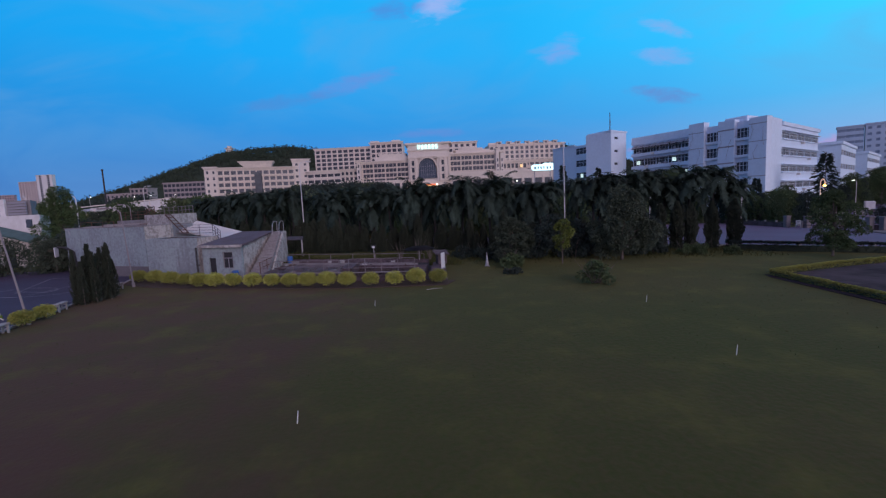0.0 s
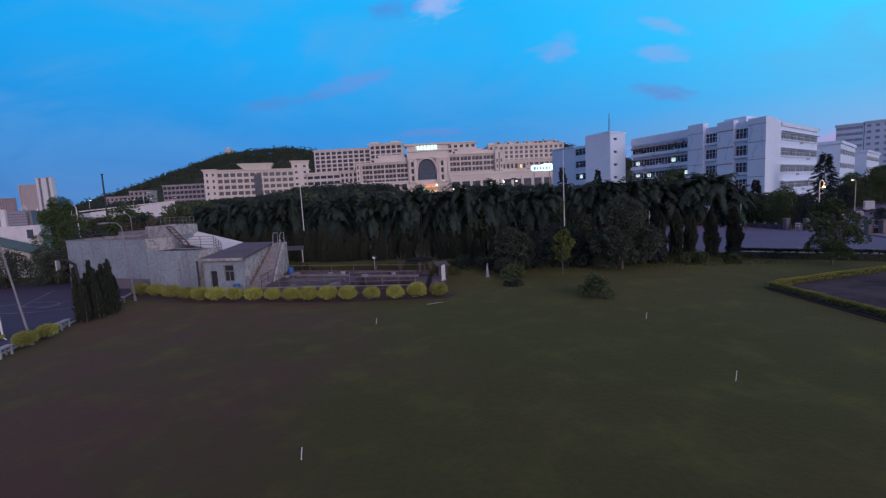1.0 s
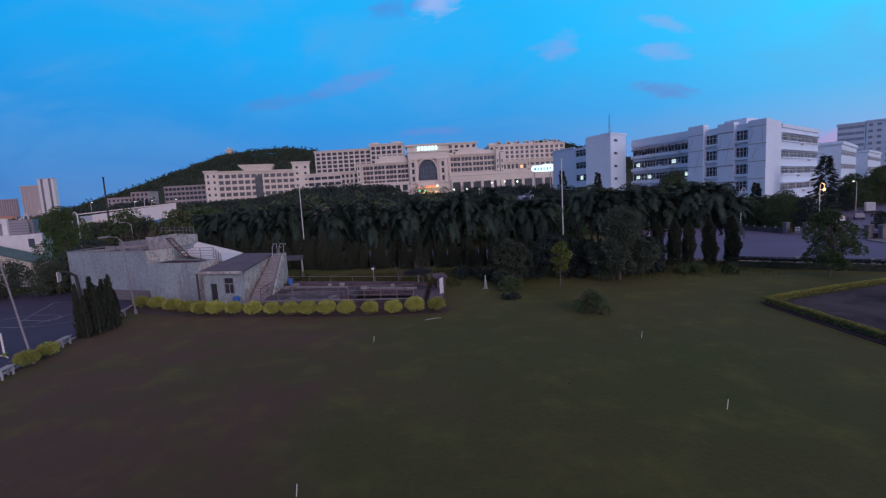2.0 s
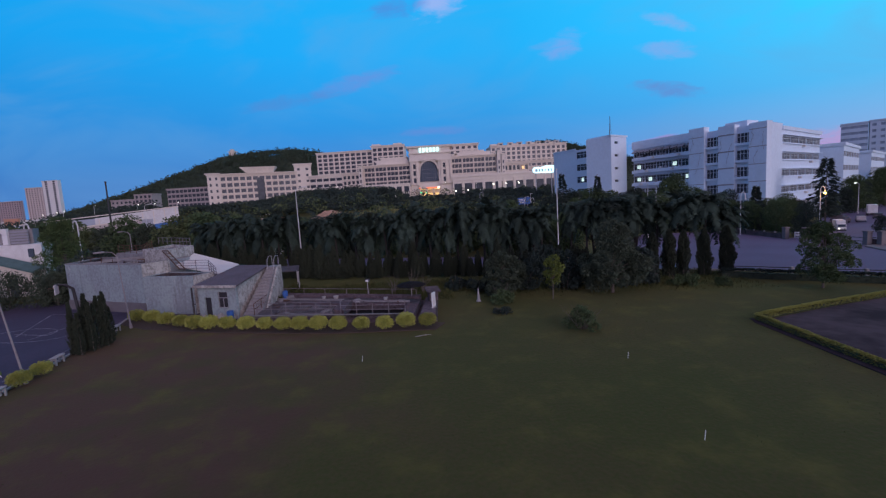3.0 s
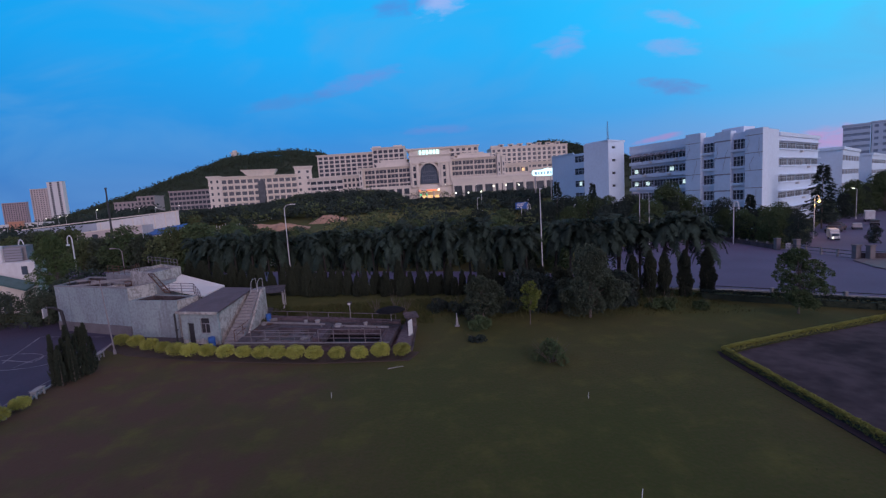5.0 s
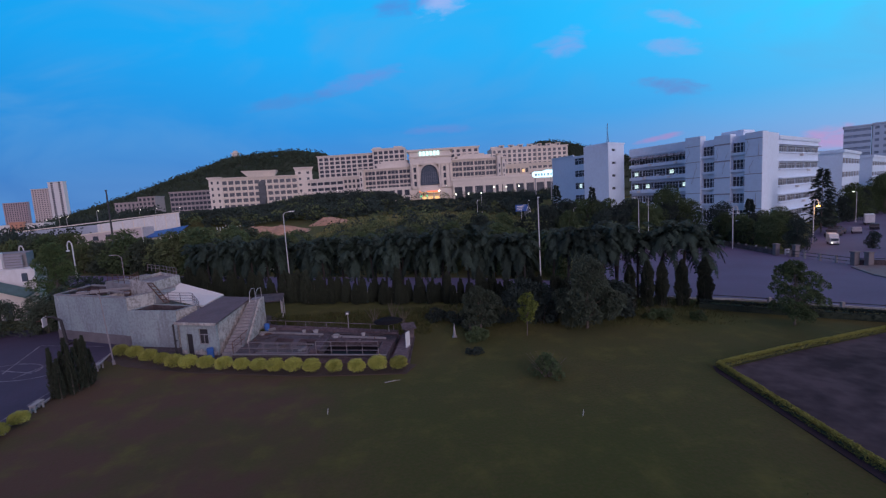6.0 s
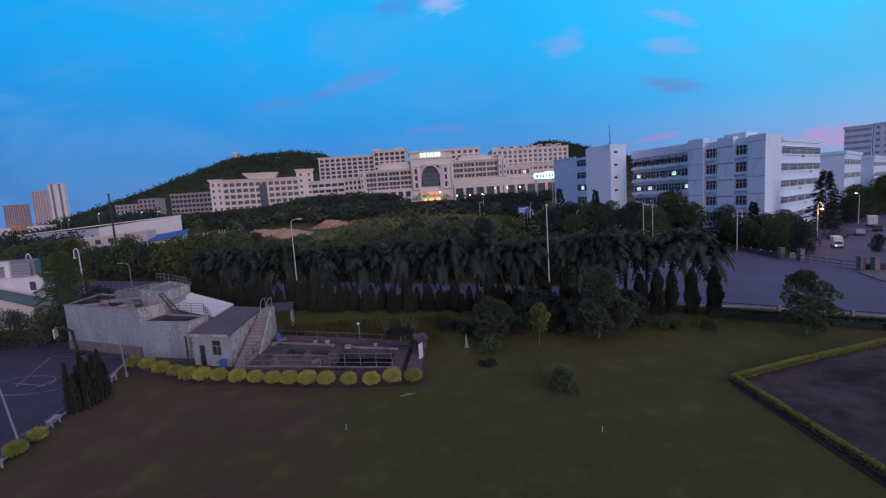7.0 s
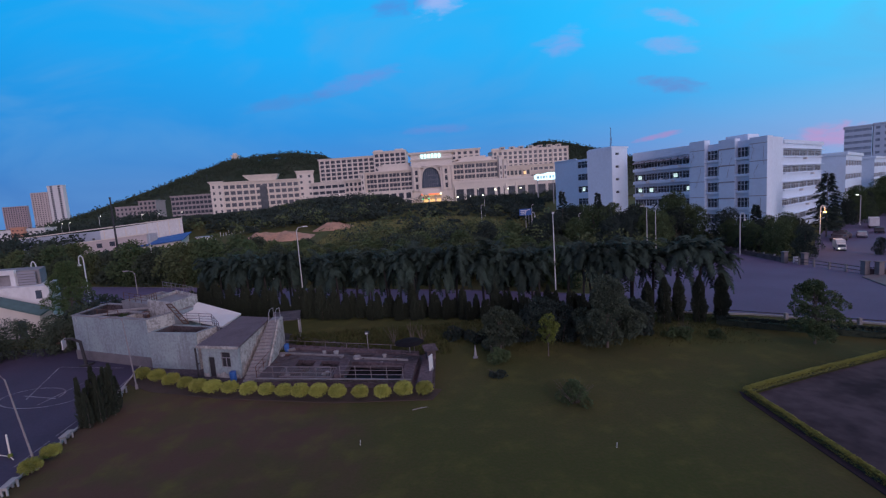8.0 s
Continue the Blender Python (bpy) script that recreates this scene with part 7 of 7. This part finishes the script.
# loose things round the basin
barrel = empty("barrel")
part("drum", bevelled(tube(bmesh.new(), [(0, 0, 0), (0, 0, 0.85)], 0.3, 14), 0.03), BLUEP, barrel)
part("lid", tube(bmesh.new(), [(0, 0, 0.85), (0, 0, 0.89)], 0.27, 14), BLUEP, barrel)
tagged(place(barrel, -13.0, 33.3, 0.09, 0, 0.85), "blue plastic barrel beside the annex wall", "barrel")
barrel2 = copy_thing(barrel, Matrix())
tagged(place(barrel2, *bil(0.06, 0.86), H0 - 0.1, 0, 0.75), "blue plastic barrel on the basin walk", "barrel")
for u, v, s in ((0.44, 0.82, 0.8), (0.78, 0.80, 0.65), (0.35, 0.84, 0.6)):
    tub = empty("pale_tub")
    part("tub", tube(bmesh.new(), [(0, 0, 0), (0, 0, 0.35)], 0.2, 10, 0.26), KERB, tub)
    part("rim", tube(bmesh.new(), [(0, 0, 0.35), (0, 0, 0.40)], 0.29, 10), KERB, tub)
    tagged(place(tub, *bil(u, v), H0 - 0.1, 0, s), "small pale plastic tub on the basin walk", "tub", "tubs on the basin walk")
flood = empty("floodlight")
part("pole", tube(bmesh.new(), [(0, 0, 0), (0, 0, 1.5)], 0.035), STEEL, flood)
part("lamp_head", bevelled(boxes((-0.2, 0.2, -0.15, 0.15, 1.5, 1.75)), 0.03), DARK, flood)
part("lens", boxes((-0.12, 0.12, -0.17, -0.15, 1.52, 1.68)), WHITE, flood)
tagged(place(flood, -3.4, 38.6), "small floodlight on a thin pole", "lamp")
crate = empty("machine_box")
part("body", bevelled(boxes((-0.35, 0.35, -0.3, 0.3, 0, 0.75)), 0.03), DARKCON, crate)
part("lid", prism(bmesh.new(), [(-0.55, -0.45), (0.55, -0.45), (0.55, 0.5), (-0.55, 0.5)], [0.75, 0.7, 0.95, 1.0], [0.80, 0.75, 1.0, 1.05]), DARKCON, crate, "tilted grey lid")
tagged(place(crate, 2.35, 34.2, 0.5, 0.3), "rusty machine box with a tilted lid", "box")
bd = empty("standing_board")
part("panel", bevelled(boxes((-0.3, 0.3, -0.04, 0.04, 0, 1.1)), 0.01), WHITE, bd)
part("foot", boxes((-0.25, 0.25, -0.12, 0.12, 0, 0.06)), STEEL, bd)
tagged(place(bd, 2.45, 31.9, 0.5, 1.2), "white panel standing on the slab edge", "panel")

# dry bushes and boards beside the stairs and basin
for x, y, h_, w_, sd_ in ((-10.6, 41.6, 1.5, 1.8, 31), (-9.7, 40.6, 1.0, 1.5, 32), (-11.0, 38.2, 0.9, 1.1, 33)):
    place(shrub("scraggy dry bush beside the basin", sd_, h_, w_, BLADE, 420, 0.3), x, y, 0.08)
for u, v, l_, rz in ((0.1, 0.55, 1.3, 0.7), (0.14, 0.35, 1.1, -0.4), (0.3, 0.2, 1.4, 0.1), (0.62, 0.85, 1.2, -0.3), (0.86, 0.82, 0.9, 0.4)):
    bo = empty("loose_board")
    part("plank", bevelled(boxes((-l_, l_, -0.1, 0.1, 0.0, 0.05)), 0.008), DARKCON, bo)
    part("batten", bevelled(boxes((-l_ * 0.6, -l_ * 0.5, -0.14, 0.14, 0.05, 0.09)), 0.006), RUST, bo)
    tagged(place(bo, *bil(u, v), H0 - 0.04, rz), "weathered board lying on the basin deck", "board", "loose boards")
drum2 = empty("rusty_drum")
part("drum", bevelled(tube(bmesh.new(), [(0, 0, 0), (0, 0, 0.7)], 0.27, 14), 0.02), RUST, drum2)
part("rim", tube(bmesh.new(), [(0, 0, 0.66), (0, 0, 0.72)], 0.29, 14), RUST, drum2)
tagged(place(drum2, -24.1, 40.6, 3.78), "rusty drum standing in the open roof tank", "drum")
stand = empty("drum_stand")
part("top", boxes((-0.5, 0.5, -0.4, 0.4, 0.8, 0.88)), DARKCON, stand)
for x, y in ((-0.42, -0.32), (0.42, -0.32), (0.42, 0.32), (-0.42, 0.32)):
    part("leg", boxes((x - 0.05, x + 0.05, y - 0.05, y + 0.05, 0, 0.8)), DARKCON, stand)
tagged(place(stand, -24.1, 40.6, 2.9), "low concrete stand in the roof tank", "stand")

# junk and fittings on the treatment house
for x, y, z, l_, rz in ((-27.5, 41.6, 4.3, 2.2, 0.4), (-26.0, 42.2, 4.4, 2.6, 0.1), (-25.2, 41.0, 4.3, 1.8, -0.5)):
    bm_ = empty("roof_beam")
    part("beam", bevelled(boxes((-l_, l_, -0.09, 0.09, 0, 0.16)), 0.01), CONCRETE, bm_)
    part("rest", boxes((-l_ * 0.8, -l_ * 0.8 + 0.2, -0.1, 0.1, -1.0, 0), (l_ * 0.8 - 0.2, l_ * 0.8, -0.1, 0.1, -1.0, 0)), DARKCON, bm_)
    tagged(place(bm_, x, y, z, rz), "grey beam across the open roof tank", "beam", "tank beams")
st2 = empty("roof_ladder")
for s in (-0.3, 0.3):
    part("stringer", tube(bmesh.new(), [(-21.3 + s, 39.7 - s * 0.3, 5.2), (-19.3 + s, 38.6 - s * 0.3, 3.6)], 0.05), RUST, st2)
for k in range(7):
    q = k / 6
    part("rung", tube(bmesh.new(), [(-21.3 + 2.0 * q - 0.3, 39.7 - 1.1 * q + 0.09, 5.2 - 1.6 * q), (-21.3 + 2.0 * q + 0.3, 39.7 - 1.1 * q - 0.09, 5.2 - 1.6 * q)], 0.03), RUST, st2)
tagged(st2, "rusty steel stairs between the roof levels", "stairs")
pipe = empty("drain_pipe")
part("pipe", tube(bmesh.new(), [(-16.35, 34.45, 0.05), (-16.35, 34.45, 2.6)], 0.07), DARK, pipe)
part("bracket", boxes((-16.45, -16.25, 34.45, 34.62, 1.2, 1.28)), DARK, pipe)
tagged(pipe, "dark drain pipe in the wall corner", "pipe")

# weeds in the open tank and rough grass behind the basin
verts, faces = [], []
r = random.Random(91)
for _ in range(900):
    u, v = r.random(), r.random()
    p = Vector((-30.6 + 5 * u + 1.2 * v, 42.0 - 2.0 * u + 3.3 * v, 3.3))
    leaf(verts, faces, p, Vector((r.uniform(-0.5, 0.5), r.uniform(-0.5, 0.5), 1)), r.uniform(0.2, 0.6), 0.12, r)
tagged(new("tank_weeds", mesh_from("tank_weeds", verts, faces, LEAF)), "weeds grown in the open roof tank", "weeds", kind="stuff")
verts, faces = [], []
for _ in range(9000):
    x, y = r.uniform(-10.5, 4), r.uniform(36, 45)
    if y < 40.0 - 0.38 * (x + 11) + 0.3:
        continue
    leaf(verts, faces, Vector((x, y, 0.02)), Vector((r.uniform(-0.5, 0.5), r.uniform(-0.5, 0.5), 1)), r.uniform(0.15, 0.5), 0.06, r)
for _ in range(16000):
    x, y = r.uniform(3.5, 30), r.uniform(34.5, 45.5)
    if y < 45 - 0.15 * x - r.random() ** 2 * 9:
        continue
    leaf(verts, faces, Vector((x, y, ground_z(x, y) + 0.02)), Vector((r.uniform(-0.6, 0.6), r.uniform(-0.6, 0.6), 0.9)), r.uniform(0.12, 0.38), 0.06, r)
tagged(new("rough_grass", mesh_from("rough_grass", verts, faces, BLADE)), "rough dry grass behind the basin", "grass", kind="stuff")
verts, faces = [], []
for _ in range(9000):
    x, y = r.uniform(-36, 40), r.uniform(134, 182)
    leaf(verts, faces, Vector((x, y, ground_z(x, y))), Vector((r.uniform(-0.6, 0.6), r.uniform(-0.6, 0.6), 0.9)), r.uniform(0.4, 1.1), 0.35, r)
tagged(new("field_grass", mesh_from("field_grass", verts, faces, DRYGRASS)), "dry yellowish grass on the open field", "grass", kind="stuff")
verts, faces = [], []
for _ in range(2200):
    y = 4 + 30 * r.random() ** 1.4
    x = r.uniform(-17, 21.5)
    if y < 13 or x < -10 and y > 29 - 0.2 * (x + 10):
        continue
    if y > 27.5 and x < 3.5:
        continue
    leaf(verts, faces, Vector((x, y, ground_z(x, y) + 0.03)), Vector((r.uniform(-0.8, 0.8), r.uniform(-0.8, 0.8), 0.8)), r.uniform(0.05, 0.12), 0.03, r)
tagged(new("grass_tufts", mesh_from("grass_tufts", verts, faces, BLADE)), "short scattered tufts in the worn lawn", "grass", kind="stuff")

# a stick on the lawn, a barrier post on the court, a bare bush behind the basin
stick = empty("stick")
part("branch", tube(bmesh.new(), [(0, 0, 0.02), (0.45, 0.1, 0.05), (0.95, 0.28, 0.02)], 0.022, 6, 0.012), KERB, stick)
part("twig", tube(bmesh.new(), [(0.45, 0.1, 0.05), (0.62, 0.3, 0.05)], 0.012, 5, 0.006), KERB, stick)
tagged(place(stick, 1.35, 26.7), "pale dry stick lying on the lawn", "stick")
bar = empty("barrier_post")
part("post", tube(bmesh.new(), [(0, 0, 0), (-0.35, 0.3, 1.25)], 0.045, 8), CREAM2, bar, "pale yellow leaning post")
part("knob", bevelled(tube(bmesh.new(), [(0, 0, 0), (0, 0, 0.22)], 0.12, 10), 0.03), LEAFLIME, bar, "yellow foot block")
for dx, dy in ((-0.9, 0.25), (0.5, -0.35)):
    part("foot", tube(bmesh.new(), [(0, 0, 0.05), (dx, dy, 0.04)], 0.03, 6), CREAM2, bar)
tagged(place(bar, -21.5, 24.1, 0.07), "pale yellow leaning post with splayed feet", "post")
for x, y, h_, sd_ in ((-1.2, 39.6, 1.7, 51), (0.4, 39.9, 2.1, 52), (1.4, 39.2, 1.6, 53)):
    rb = random.Random(sd_)
    bare = empty("bare_bush")
    for k in range(9):
        a = k * 0.7 + rb.uniform(-0.3, 0.3)
        q = rb.uniform(0.3, 0.9)
        part("stem", tube(bmesh.new(), [(0, 0, 0), (q * 0.4 * math.cos(a), q * 0.4 * math.sin(a), h_ * 0.5), (q * math.cos(a), q * math.sin(a), h_ * rb.uniform(0.75, 1.1))], 0.03, 5, 0.008), BARK, bare)
    tagged(place(bare, x, y), "leafless grey bush behind the basin", "bush", "bare bushes")
